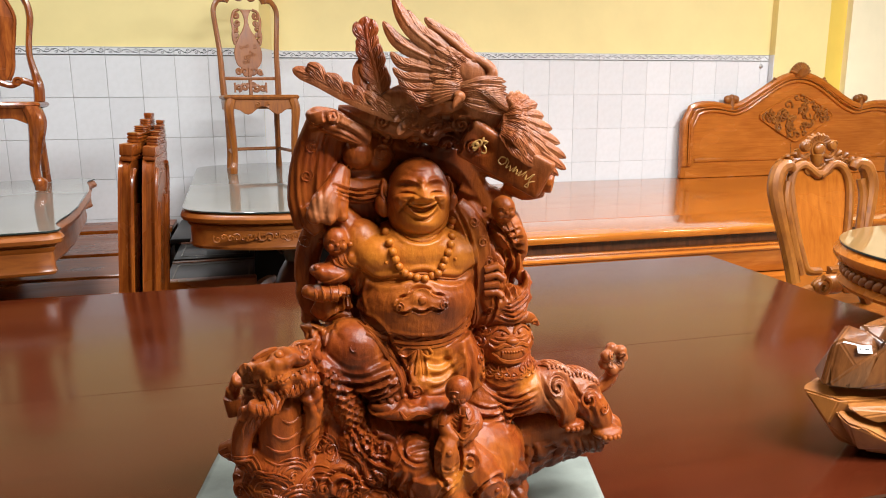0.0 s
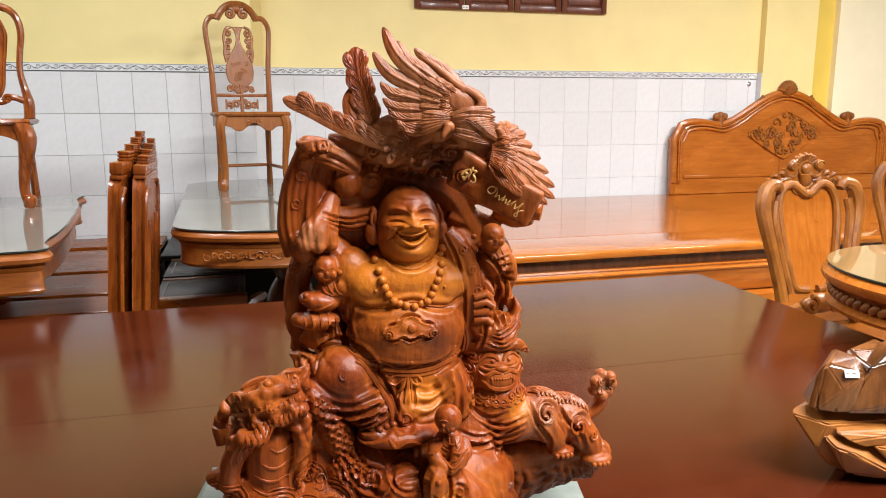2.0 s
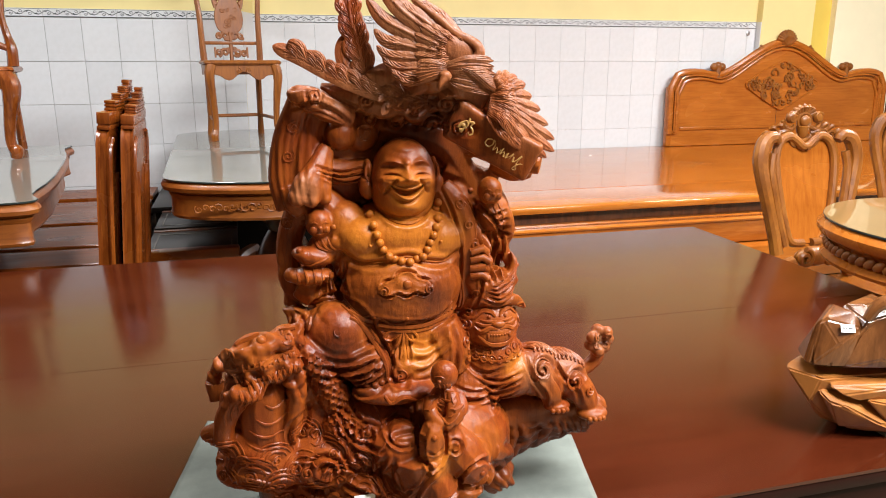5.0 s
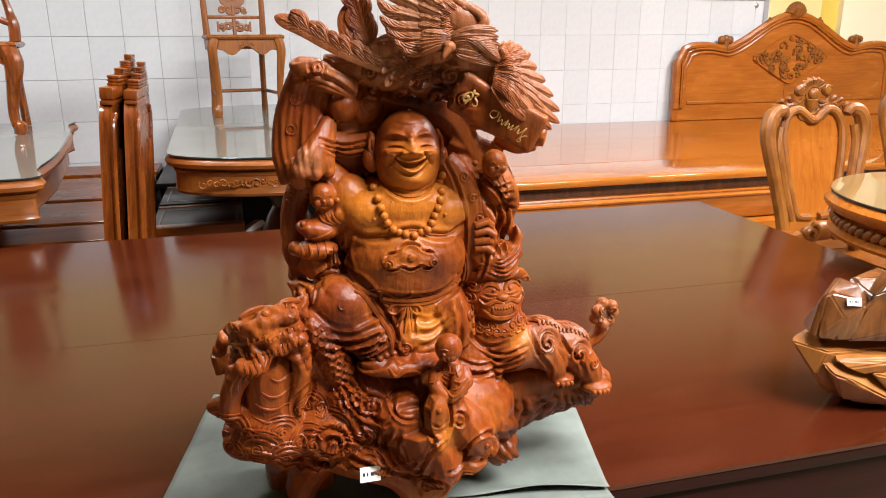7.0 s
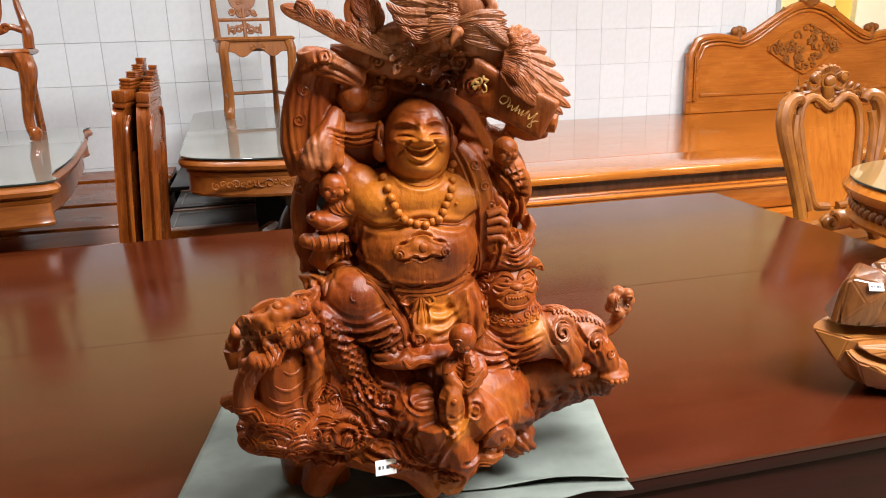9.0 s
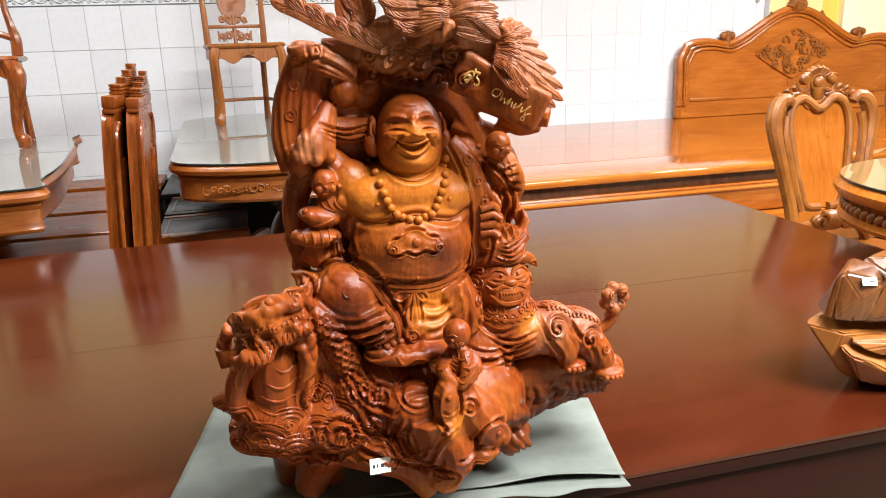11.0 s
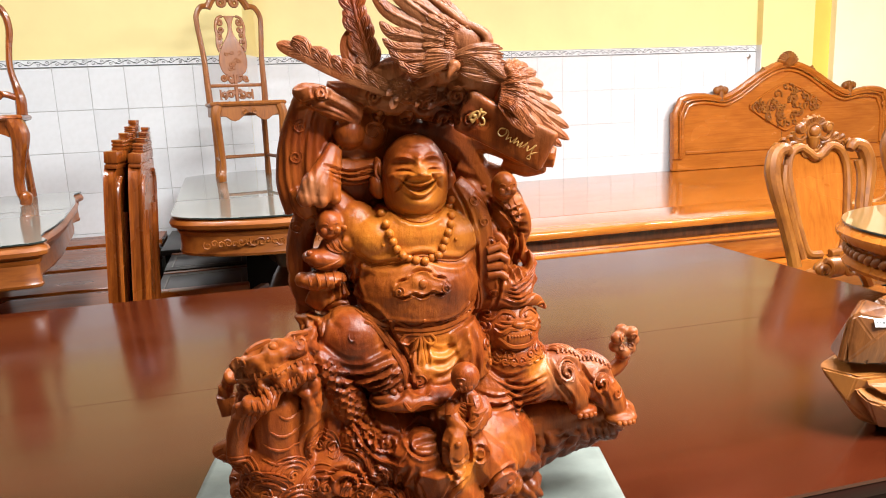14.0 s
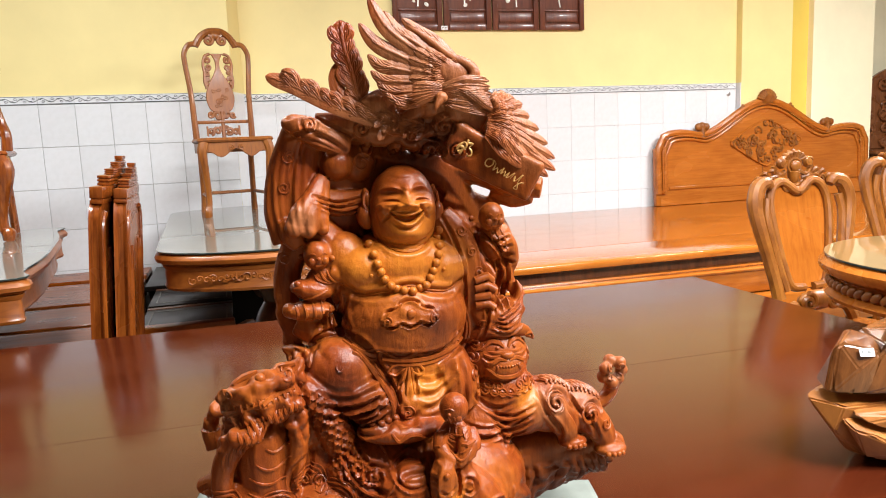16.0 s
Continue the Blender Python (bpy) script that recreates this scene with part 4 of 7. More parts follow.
# ---- chair with an oval carved back ----
def oval_chair(m, label):
    """Faces -y, back at y 0.22."""
    ch = thing("armless_chair", label, "chair", m, "chairs at the round table")
    part("seat", layers(bmesh.new(), mirrored([(0.02, -0.22), (0.17, -0.22), (0.215, -0.19), (0.23, -0.12), (0.215, 0.02)]), [(-0.012, 0.40), (0.0, 0.41), (0.008, 0.425), (0.0, 0.44), (-0.012, 0.446)]), WOOD_X, ch)
    part("apron", layers(bmesh.new(), mirrored([(0.02, -0.20), (0.16, -0.20), (0.20, -0.17), (0.21, -0.1), (0.20, 0.02)]), [(-0.01, 0.34), (0, 0.35), (0, 0.40)]), WOOD_X, ch)
    for sx in (-1, 1):
        bm = bmesh.new()
        tube(bm, curve([(sx * 0.18, -0.17, 0.41), (sx * 0.205, -0.19, 0.34), (sx * 0.18, -0.17, 0.2), (sx * 0.165, -0.16, 0.08), (sx * 0.185, -0.18, 0.0)], 4), fade([0.038, 0.035, 0.024, 0.019, 0.026], 4), 8)
        part("front_leg", bm, WOOD_CARVED, ch)
        bm = bmesh.new()
        tube(bm, curve([(sx * 0.165, 0.18, 0.44), (sx * 0.165, 0.19, 0.25), (sx * 0.175, 0.22, 0.0)], 4), fade([0.026, 0.022, 0.024], 4), 8)
        part("rear_leg", bm, WOOD_X, ch)
        bm = bmesh.new()
        outer = [(0.145, 0.545), (0.157, 0.62), (0.184, 0.74), (0.208, 0.84), (0.215, 0.91), (0.195, 0.97), (0.155, 0.985), (0.135, 0.965)]
        tube(bm, curve([(sx * x, 0.20 + (z - 0.44) * 0.16, z) for x, z in outer], 5), fade([0.024, 0.024, 0.024, 0.026, 0.028, 0.028, 0.024, 0.015], 5), 10)
        part("stile", bm, WOOD_CARVED, ch)
        bm = bmesh.new()
        tube(bm, curve([(sx * x, 0.190 + (z - 0.44) * 0.17, z) for x, z in ((0.117, 0.575), (0.138, 0.66), (0.160, 0.77), (0.174, 0.86), (0.165, 0.925))], 5), 0.016, 8)
        part("stile_moulding", bm, WOOD_CARVED, ch)
        inner = [(0.02, 0.578), (0.075, 0.586), (0.098, 0.64), (0.118, 0.74), (0.132, 0.84), (0.132, 0.915), (0.110, 0.966), (0.072, 0.984), (0.040, 0.968), (0.016, 0.948), (0.0, 0.944)]
        bm = bmesh.new()
        tube(bm, curve([(sx * x, 0.205 + (z - 0.44) * 0.19, z) for x, z in inner], 5), 0.017, 10)
        part("inner_frame", bm, WOOD_CARVED, ch)
    half = [(p.x, p.y) for p in curve([(0.02, 0.570, 0), (0.078, 0.582, 0), (0.102, 0.64, 0), (0.122, 0.74, 0), (0.136, 0.84, 0), (0.136, 0.92, 0), (0.10, 0.965, 0), (0.06, 0.968, 0), (0.02, 0.945, 0)], 5)]
    part("back_panel", plate(bmesh.new(), half + [(-x, z) for x, z in half[::-1]], 0.02, Matrix.Translation((0, 0.128, 0)) @ Matrix(((1, 0, 0, 0), (0, 1, 0.19, 0), (0, 0, 1, 0), (0, 0, 0, 1))), 0.004), WOOD_Z, ch)
    bm = bmesh.new()
    ell(bm, (0, 0.19, 0.535), (0.085, 0.035, 0.04))
    for s in (-1, 1):
        tube(bm, [(x, 0.165, z) for x, z in spiral(s * 0.06, 0.535, 0.036, 1.5, 1.57, s)], 0.011, 7)
        tube(bm, curve([(s * 0.09, 0.19, 0.52), (s * 0.14, 0.19, 0.50), (s * 0.17, 0.185, 0.45)], 4), 0.022, 8)
    part("lower_carving", bm, WOOD_CARVED, ch)
    yy = 0.330
    bm = bmesh.new()
    ell(bm, (0, yy - 0.014, 1.038), (0.021, 0.016, 0.021))
    tube(bm, [(0.026 * math.cos(k * math.pi / 12), yy - 0.010, 1.038 + 0.026 * math.sin(k * math.pi / 12)) for k in range(25)], 0.0055, 7)
    lathe(bm, [(0.010, -0.024), (0.017, -0.016), (0.021, 0.006), (0.024, 0.018), (0.019, 0.021)], 14, pose(0, yy - 0.006, 1.000))
    tube(bm, curve([(-0.032, yy - 0.008, 0.985), (-0.020, yy - 0.012, 0.972), (0, yy - 0.014, 0.968), (0.020, yy - 0.012, 0.972), (0.032, yy - 0.008, 0.985)], 4), 0.008, 8)
    for k in range(7):
        a = radians(15 + 25 * k)
        tube(bm, [(0.020 * math.cos(a), yy - 0.004, 1.052 + 0.014 * math.sin(a)), (0.042 * math.cos(a), yy - 0.010, 1.060 + 0.026 * math.sin(a)), (0.050 * math.cos(a), yy, 1.058 + 0.034 * math.sin(a))], [0.006, 0.0105, 0.007], 8)
    for s in (-1, 1):
        tube(bm, [(x, yy - 0.022, z) for x, z in spiral(s * 0.034, 0.968, 0.022, 1.4, 1.57, -s)], 0.0075, 8)
        ell(bm, (s * 0.054, yy - 0.010, 1.050), (0.020, 0.015, 0.021))
        tube(bm, [(x, yy - 0.020, z) for x, z in spiral(s * 0.054, 1.050, 0.017, 1.3, 0.5, s)], 0.0045, 6)
        tube(bm, curve([(s * 0.030, yy, 1.018), (s * 0.050, yy - 0.006, 1.008), (s * 0.070, yy, 1.020), (s * 0.078, yy, 1.040)], 4), 0.0085, 8)
        tube(bm, curve([(s * 0.040, yy, 0.994), (s * 0.066, yy - 0.006, 1.002), (s * 0.094, yy, 1.000), (s * 0.112, yy, 1.012), (s * 0.122, yy, 1.004)], 4), fade([0.008, 0.010, 0.009, 0.008, 0.004], 4), 8)
        for x0, z0, l in ((0.074, 1.004, 0.034), (0.104, 0.998, 0.030), (0.134, 0.984, 0.026)):
            tube(bm, curve([(s * x0, yy, z0), (s * (x0 + l * 0.5), yy - 0.008, z0 + l * 0.62), (s * (x0 + l), yy - 0.002, z0 + l * 0.38)], 4), fade([0.006, 0.010, 0.002], 4), 7)
            tube(bm, [(x, yy - 0.010, z) for x, z in spiral(s * (x0 + 0.012), z0 - 0.012, 0.014, 1.2, 0.4, s)], 0.0055, 7)
    bmesh.ops.transform(bm, matrix=Matrix.Translation((0, 0, 1.0)) @ Matrix.Diagonal((1.12, 1, 1.08, 1)) @ Matrix.Translation((0, 0, -1.0)), verts=bm.verts)
    tagged(part("crest_carving", bm, WOOD_CARVED, ch), kind="stuff")
    return ch


oval_chair(pose(2.07, 2.05, 0, 0, 0, 1) @ Matrix.Diagonal((1, 1, 0.975, 1)), "honey-coloured carved chair with oval panel back beside the round table")
oval_chair(pose(2.87, 2.42, 0, 0, 0, -28), "honey-coloured carved chair with oval panel back, turned towards the round table")

# ---- tall carved display cabinet in the far corner ----
cab = thing("display_cabinet", "tall dark brown carved cabinet against the far wall", "cabinet", pose(6.36, 5.74, 0))
part("body", box(bmesh.new(), -0.55, 0.55, -0.2, 0.2, 0.12, 0.86, 0.008), WOOD_CABINET, cab)
for sx in (-1, 1):
    for sy in (-1, 1):
        part("foot", box(bmesh.new(), sx * 0.48 - 0.05, sx * 0.48 + 0.05, sy * 0.15 - 0.04, sy * 0.15 + 0.04, 0, 0.119, 0.01), WOOD_CABINET, cab)
part("top_board", box(bmesh.new(), -0.6, 0.6, -0.23, 0.22, 0.862, 0.90, 0.01), WOOD_CABINET, cab)
bm = bmesh.new()
half = [(p.x, p.y) for p in curve([(0.56, 0.902, 0), (0.57, 1.05, 0), (0.53, 1.2, 0), (0.55, 1.32, 0), (0.46, 1.48, 0), (0.30, 1.62, 0), (0.02, 1.72, 0)], 5)]
plate(bm, half + [(-x, z) for x, z in half[::-1]], 0.05, pose(0, 0.06, 0), 0.01)
part("carved_back", bm, WOOD_CABINET, cab)
bm = bmesh.new()
rnd = random.Random(4)
for k in range(40):
    cz = rnd.uniform(0.95, 1.55)
    cx = rnd.uniform(-0.5, 0.5) * (1 if cz < 1.35 else 0.6)
    tube(bm, [(x, 0.045, z) for x, z in spiral(cx, cz, rnd.uniform(0.04, 0.07), 1.3, rnd.uniform(0, 6), rnd.choice((-1, 1)), 14)], 0.014, 6)
tagged(part("scroll_carving", bm, WOOD_CABINET, cab), kind="stuff")

# ---- the carved figure ----
def soft_box(v, lo, hi, edge):
    return np.clip((v - lo) / edge, 0, 1) * np.clip((hi - v) / edge, 0, 1)


def carve(mesh):
    """Cuts volutes, folds and tool marks into the fused figure, along its normals (all in mm)."""
    n = len(mesh.vertices)
    co, no = np.empty(n * 3, np.float32), np.empty(n * 3, np.float32)
    mesh.vertices.foreach_get("co", co)
    mesh.vertices.foreach_get("normal", no)
    co, no = co.reshape(-1, 3), no.reshape(-1, 3)
    x, d, z = co[:, 0] * 1000, -co[:, 1] * 1000, co[:, 2] * 1000
    out = np.zeros(n)
    slow = np.array([noise.noise(Vector(c) * 11) for c in co])
    rough = np.array([noise.noise(Vector(c) * 26 + Vector((2, 9, 4))) for c in co])
    fine = np.array([noise.noise(Vector(c) * 75 + Vector((7, 3, 1))) for c in co])
    # busy carving: the root base, the sides and the beam; the body, knee and head stay smooth
    base = soft_box(z, -50, 225, 25)
    beam = soft_box(z, 555, 640, 12) * soft_box(x, -52, 96, 15)
    sides = soft_box(z, 225, 400, 30) * np.clip((np.abs(x - 5) - 92) / 18, 0, 1) + 1.2 * soft_box(z, 200, 345, 15) * np.clip((-128 - x) / 15, 0, 1)
    calm = np.zeros(n)
    for cx, cz, r in ((-30, 150, 34), (-20, 55, 40), (12, 195, 26), (37, 275, 24), (95, 150, 26), (125, 95, 26), (66, 165, 22)):
        calm = np.maximum(calm, np.clip(1.4 - np.hypot(x - cx, z - cz) / r, 0, 1))
    lion = soft_box(x, 85, 345, 12) * soft_box(z, 128, 345, 12)
    scaly = soft_box(z, 158, 296, 10) * np.clip(1.3 - np.abs(x - (-97 + 0.43 * (225 - z))) / 24, 0, 1)
    belly = soft_box(z, 150, 262, 12) * soft_box(x, -228, -152, 10)
    busy = np.clip(base + beam + sides * 0.35, 0, 1) * (1 - 0.9 * calm) * (1 - 0.9 * lion) * (1 - scaly) * (1 - 0.8 * belly)
    busy *= np.where(z < 235, 0.05, 1.0)
    warp = slow * 6.0 + rough * 0.8
    big = np.abs(np.sin((x * 0.42 + z * 0.80) / 19 + warp)) ** 0.8
    small = np.abs(np.sin((z * 0.5 - x * 0.62) / 7.5 + slow * 9 + rough * 2.4)) ** 0.8
    pits = np.clip((np.abs(slow * 1.0 + rough * 0.6) - 0.33) * 5, 0, 1)
    out += busy * ((big - 0.62) * 7.5 + (small - 0.62) * 1.8 + fine * 0.6 - pits * 6.0)
    # volutes
    rnd = random.Random(78)
    kept = []
    for k in range(22):
        c = (rnd.uniform(-60, 70), rnd.uniform(565, 612), rnd.uniform(9, 15), rnd.choice((-1, 1)), rnd.uniform(0, 6.28))
        if all((c[0] - q[0]) ** 2 + (c[1] - q[1]) ** 2 > (0.8 * (c[2] + q[2])) ** 2 for q in kept):
            kept.append(c)
    for cx, cz, size, way, a0 in kept:
        dx, dz = x - cx, z - cz
        r = np.hypot(dx, dz)
        near = (r < size) & (no[:, 1] < 0.2)
        a = np.arctan2(dz[near], dx[near])
        t = r[near] / size
        wave = np.abs(np.sin(math.pi * t * 2.0 + 0.5 * way * a + a0)) ** 0.7
        win = np.clip((1 - t) / 0.15, 0, 1) * np.clip(busy[near] * 1.5, 0, 1)
        out[near] = out[near] * (1 - win) + win * ((wave - 0.6) * 5.0 + 3.0 * (1 - t))

    # cloth folds: rounded rolls with sharp valleys
    def folds(mask, phase, depth):
        w = np.abs(np.sin(0.5 * phase + rough * 0.6 + slow * 0.9)) ** 0.8
        np.add(out, mask * depth * (w - 0.6), out=out)

    front = np.clip(-no[:, 1] * 1.6 + 0.3, 0, 1)

    def groove(pts, w, depth, lip=0.35, near_to=999):
        """A V-shaped cut along a line seen from the front, with a slight raised lip."""
        way = [(p.x, p.y) for p in curve([(px, pz, 0) for px, pz in pts], 4)] if len(pts) < 14 else pts
        px, pz = np.array([p[0] for p in way]), np.array([p[1] for p in way])
        m = 2.2 * w
        near = np.nonzero((x > px.min() - m) & (x < px.max() + m) & (z > pz.min() - m) & (z < pz.max() + m) & (front > 0) & (d < near_to))[0]
        if len(near) == 0:
            return
        best, along = np.full(len(near), 1e9), np.zeros(len(near))
        vx, vz = x[near], z[near]
        for k in range(len(way) - 1):
            ax, az, bx, bz = px[k], pz[k], px[k + 1], pz[k + 1]
            l2 = (bx - ax) ** 2 + (bz - az) ** 2 + 1e-9
            t = np.clip(((vx - ax) * (bx - ax) + (vz - az) * (bz - az)) / l2, 0, 1)
            dist = np.hypot(vx - ax - t * (bx - ax), vz - az - t * (bz - az))
            closer = dist < best
            best[closer] = dist[closer]
            along[closer] = (k + t[closer]) / (len(way) - 1)
        ends = np.clip(np.sin(math.pi * np.clip(along * 0.9 + 0.05, 0, 1)) * 1.8, 0, 1)
        cut = np.clip(1 - best / w, 0, 1) ** 0.9
        rim = np.clip(1 - np.abs(best / w - 1.35) / 0.8, 0, 1)
        out[near] += front[near] * ends * depth * (lip * rim - cut)

    # skirt: cloth hanging in swags from the belt's bow, and a waved hem
    for q in range(3):
        groove([(56, 300 - 13 * q), (44 - 3 * q, 286 - 15 * q), (26, 280 - 15 * q), (8, 284 - 17 * q)], 5.0, 2.6, 0.5, 72)
    groove([(-28, 300), (-24, 280), (-28, 262)], 4.0, 2.4, 0.5, 72)
    groove([(-16, 300), (-17, 285), (-20, 268), (-21, 246), (-7, 239), (4, 246)], 4.5, 4.0, 0.5, 72)
    groove([(4, 300), (4, 284), (3, 266)], 4.0, 3.4, 0.5, 72)
    groove([(66, 300), (70, 270), (66, 240)], 5.0, 3.2, 0.5, 72)
    # shin: cloth wrapped round in sweeping folds
    for q in range(4):
        groove([(-118 + 3 * q, 300 - 15 * q), (-98, 287 - 12 * q), (-78, 284 - 11 * q), (-56 + 3 * q, 290 - 11 * q), (-40 + 2 * q, 292 - 12 * q)], 4.2, 3.6, 0.6)
    # raised sleeve and its hanging end
    for k in range(5):
        groove([(-106 - 9 * k, 584 - 4 * k), (-113 - 9 * k, 546), (-118 - 8 * k, 500), (-112 - 7 * k, 462)], 4.0, 1.0)
    groove([(-126, 590), (-102, 596), (-78, 586), (-58, 572)], 4, 4)
    groove([(-128, 612), (-104, 616), (-76, 604), (-48, 590)], 3, 3)
    groove([(-104, 604), (-98, 610), (-92, 604), (-98, 597), (-108, 600), (-110, 610)], 3, 3.5)
    for k in range(3):
        groove([(-102 + 3 * k, 520 - 6 * k), (-70, 508 - 6 * k), (-34, 514 - 7 * k)], 2.6, 3)
    for k in range(4):
        groove([(-116 - 8 * k, 466), (-128 - 6 * k, 430), (-128 - 6 * k, 380), (-118 - 6 * k, 332)], 5.0, 1.6)
    # sash over the other shoulder, and its turned-up end
    for k in (0, 3.4):
        groove([(58 + 9 * k, 486 - 4 * k), (74 + 9 * k, 452), (84 + 8 * k, 405), (84 + 8 * k, 350), (78 + 7 * k, 316)], 3.0, 3.6)
    for k in range(5):
        groove([(112 + 4 * k, 332 + 4 * k), (138, 324 + 7 * k), (160, 336 + 7 * k), (171, 364 + 4 * k)], 2.6, 2.6)
    # robe between arm and knee
    for k in range(4):
        groove([(-70 - 9 * k, 398 - 8 * k), (-74 - 8 * k, 372), (-70 - 10 * k, 350)], 4, 4.5)
    # chest and belly creases
    groove([(-76, 410), (-56, 396), (-30, 397), (4, 404), (30, 396), (58, 391), (80, 402)], 6, 3.5)
    groove([(-62, 346), (-46, 326), (0, 317), (44, 318), (70, 334)], 5, 4)
    groove([(-28, 468), (-12, 452), (8, 447), (28, 452), (44, 466)], 5, 3)
    lobes = np.minimum(((x - 1) / 21) ** 2 + ((z - 373) / 13) ** 2, np.minimum(((x + 20) / 15) ** 2 + ((z - 367) / 9) ** 2, ((x - 22) / 15) ** 2 + ((z - 367) / 9) ** 2))
    np.add(out, np.clip((1.2 - lobes) * 5, 0, 1) * front * (2.8 + fine * 2.2), out=out)
    groove([(-35, 366), (-26, 376), (-16, 379), (-8, 386), (1, 388), (10, 386), (18, 379), (28, 376), (37, 366)], 2.4, 3.6)
    groove([(-35, 363), (-22, 357), (-10, 361), (1, 356), (12, 361), (24, 357), (37, 363)], 2.4, 3.6)
    # knee: cloth drawn across the shin
    for k in range(5):
        groove([(-108 + 8 * k, 270 - 8 * k), (-86 + 5 * k, 260 - 8 * k), (-60 + 4 * k, 262 - 7 * k), (-38 + 3 * k, 276 - 8 * k)], 3.4, 3.2)
    groove([(-92, 308), (-82, 300), (-66, 303)], 3, 3)
    groove([(-124, 310), (-112, 338), (-84, 350), (-54, 338), (-40, 312), (-26, 284), (-12, 250)], 4.5, 5)
    folds(soft_box(z, 225, 330, 8) * soft_box(x, -150, -122, 5), (x + 0.3 * z) / 2.6, 4.0)
    # lion: chest, flank and thigh
    for k in range(5):
        groove([(98 + 6 * k, 232 - 10 * k), (130, 216 - 11 * k), (168 - 3 * k, 226 - 10 * k)], 3.2, 3)
    for cx, cz in ((200, 226), (252, 202)):
        groove([(cx + 17 * (1 - 0.07 * k) * math.cos(0.55 * k), cz + 17 * (1 - 0.07 * k) * math.sin(0.55 * k)) for k in range(14)], 3.4, 4.5)
    groove([(176, 240), (184, 214), (200, 192), (206, 168)], 4, 4)
    groove([(222, 232), (232, 210), (252, 190), (262, 164)], 4, 4)
    groove([(214, 216), (226, 196), (232, 172)], 3, 3)
    # the clothes of the child at the shoulder
    for k in range(4):
        groove([(112 + 5 * k, 462 - 4 * k), (126 + 6 * k, 446 - 8 * k), (150 + 3 * k, 450 - 12 * k)], 3.0, 4.0)
        groove([(116 + 10 * k, 420), (120 + 10 * k, 400), (114 + 11 * k, 378), (120 + 9 * k, 356)], 3.4, 4.5)
    # rock under the lion: upright gouges
    folds(soft_box(z, -20, 134, 10) * np.clip((x - 118) / 20, 0, 1), x / 3.4 + z / 5 + 14 * slow + 6 * rough, 4.0)
    np.add(out, soft_box(z, -20, 134, 10) * np.clip((x - 118) / 20, 0, 1) * (rough * 7 + fine * 4), out=out)
    # dragon: belly plates, overlapping scales, ragged jaws
    row = (z - 0.45 * x) / 9.5
    lane = (x + 0.43 * z) / 10.5 + 0.5 * np.floor(row)
    scallop = (row - 0.55 * np.abs(2 * (lane % 1.0) - 1) ** 2) % 1.0
    np.add(out, scaly * front * (0.5 - scallop) * 4.6, out=out)
    jaw = soft_box(z, 240, 335, 10) * soft_box(x, -245, -122, 10)
    np.add(out, jaw * (fine * 6.5 + (np.abs(rough) - 0.2) * 11), out=out)
    def bow(x0, z0, x1, z1, bulge, w, depth):
        """a bent cut from one end to the other"""
        run, c = [], math.hypot(x1 - x0, z1 - z0)
        for j in range(9):
            f = j / 8
            k = 4 * f * (1 - f) * bulge / c
            run.append((x0 + (x1 - x0) * f + (z1 - z0) * k, z0 + (z1 - z0) * f - (x1 - x0) * k))
        groove(run, w * 0.9, depth * 0.5, 0.5)

    def oval(cx, cz, rx, rz, start, sweep, w, depth, shrink=0.0):
        """a cut along an oval, or a scroll where it shrinks"""
        run = []
        for j in range(17):
            a, s = math.radians(start + sweep * j / 16), 1 - shrink * j / 16
            run.append((cx + rx * s * math.cos(a), cz + rz * s * math.sin(a)))
        groove(run, w * 0.9, depth * 0.5, 0.5)

    # the wave, ribbon, cloth and fish of the front
    bow(-72, 214, -42, 184, 8.0, 3.8, 7.0)
    oval(-56, 177, 14, 15, 20, 560, 3.8, 7.0, 0.8)
    bow(-88, 199, -40, 162, 16.5, 4.5, 7.0)
    bow(-92, 210, -64, 196, 1.3, 3.8, 5.6)
    bow(-96, 190, -58, 148, 6.6, 3.8, 6.3)
    oval(-12, 180, 20, 12, 14, 303, 3.8, 8.4)
    oval(-10, 177, 15, 4, 0, 315, 2.7, 5.6)
    bow(-27, 153, 17, 78, 22.1, 5.0, 8.4)
    bow(-37, 155, -19, 84, 14.2, 4.5, 7.0)
    bow(-52, 150, -32, 84, 9.7, 3.8, 5.6)
    bow(-87, 155, -66, 117, 5.1, 4.5, 7.0)
    bow(-77, 161, -41, 120, 7.3, 4.5, 7.0)
    oval(-71, 130, 8, 6, 180, 318, 3.1, 5.6)
    oval(-112, 129, 21, 19, -165, -340, 4.5, 8.4)
    oval(-109, 128, 9, 8, -158, -283, 5.0, 9.8)
    bow(-92, 104, -10, 72, -4.4, 5.6, 9.8)
    bow(-136, 209, -150, 161, 12.2, 4.5, 7.0)
    bow(-127, 211, -144, 167, -5.2, 4.5, 7.0)
    oval(21, 176, 16, 31, 131, 272, 4.0, 8.4)
    bow(11, 172, 30, 173, 5.6, 2.7, 4.2)
    oval(49, 169, 8, 8, 135, -282, 2.9, 5.6)
    oval(82, 115, 24, 26, -159, -316, 4.0, 8.4)
    bow(55, 73, 98, 92, 10.8, 4.0, 7.0)
    bow(-1, 86, 28, 142, -8.8, 4.5, 8.4)
    bow(32, 95, 61, 119, 9.3, 4.5, 8.4)
    oval(18, 63, 16, 17, -161, -281, 3.4, 5.6)
    bow(12, 63, 38, 65, -4.2, 2.9, 5.6)
    bow(-12, 96, 14, 148, 2.7, 3.4, 5.6)
    bow(64, 206, 153, 208, 13.4, 4.5, 8.4)
    bow(83, 257, 139, 234, 15.0, 4.5, 5.6)
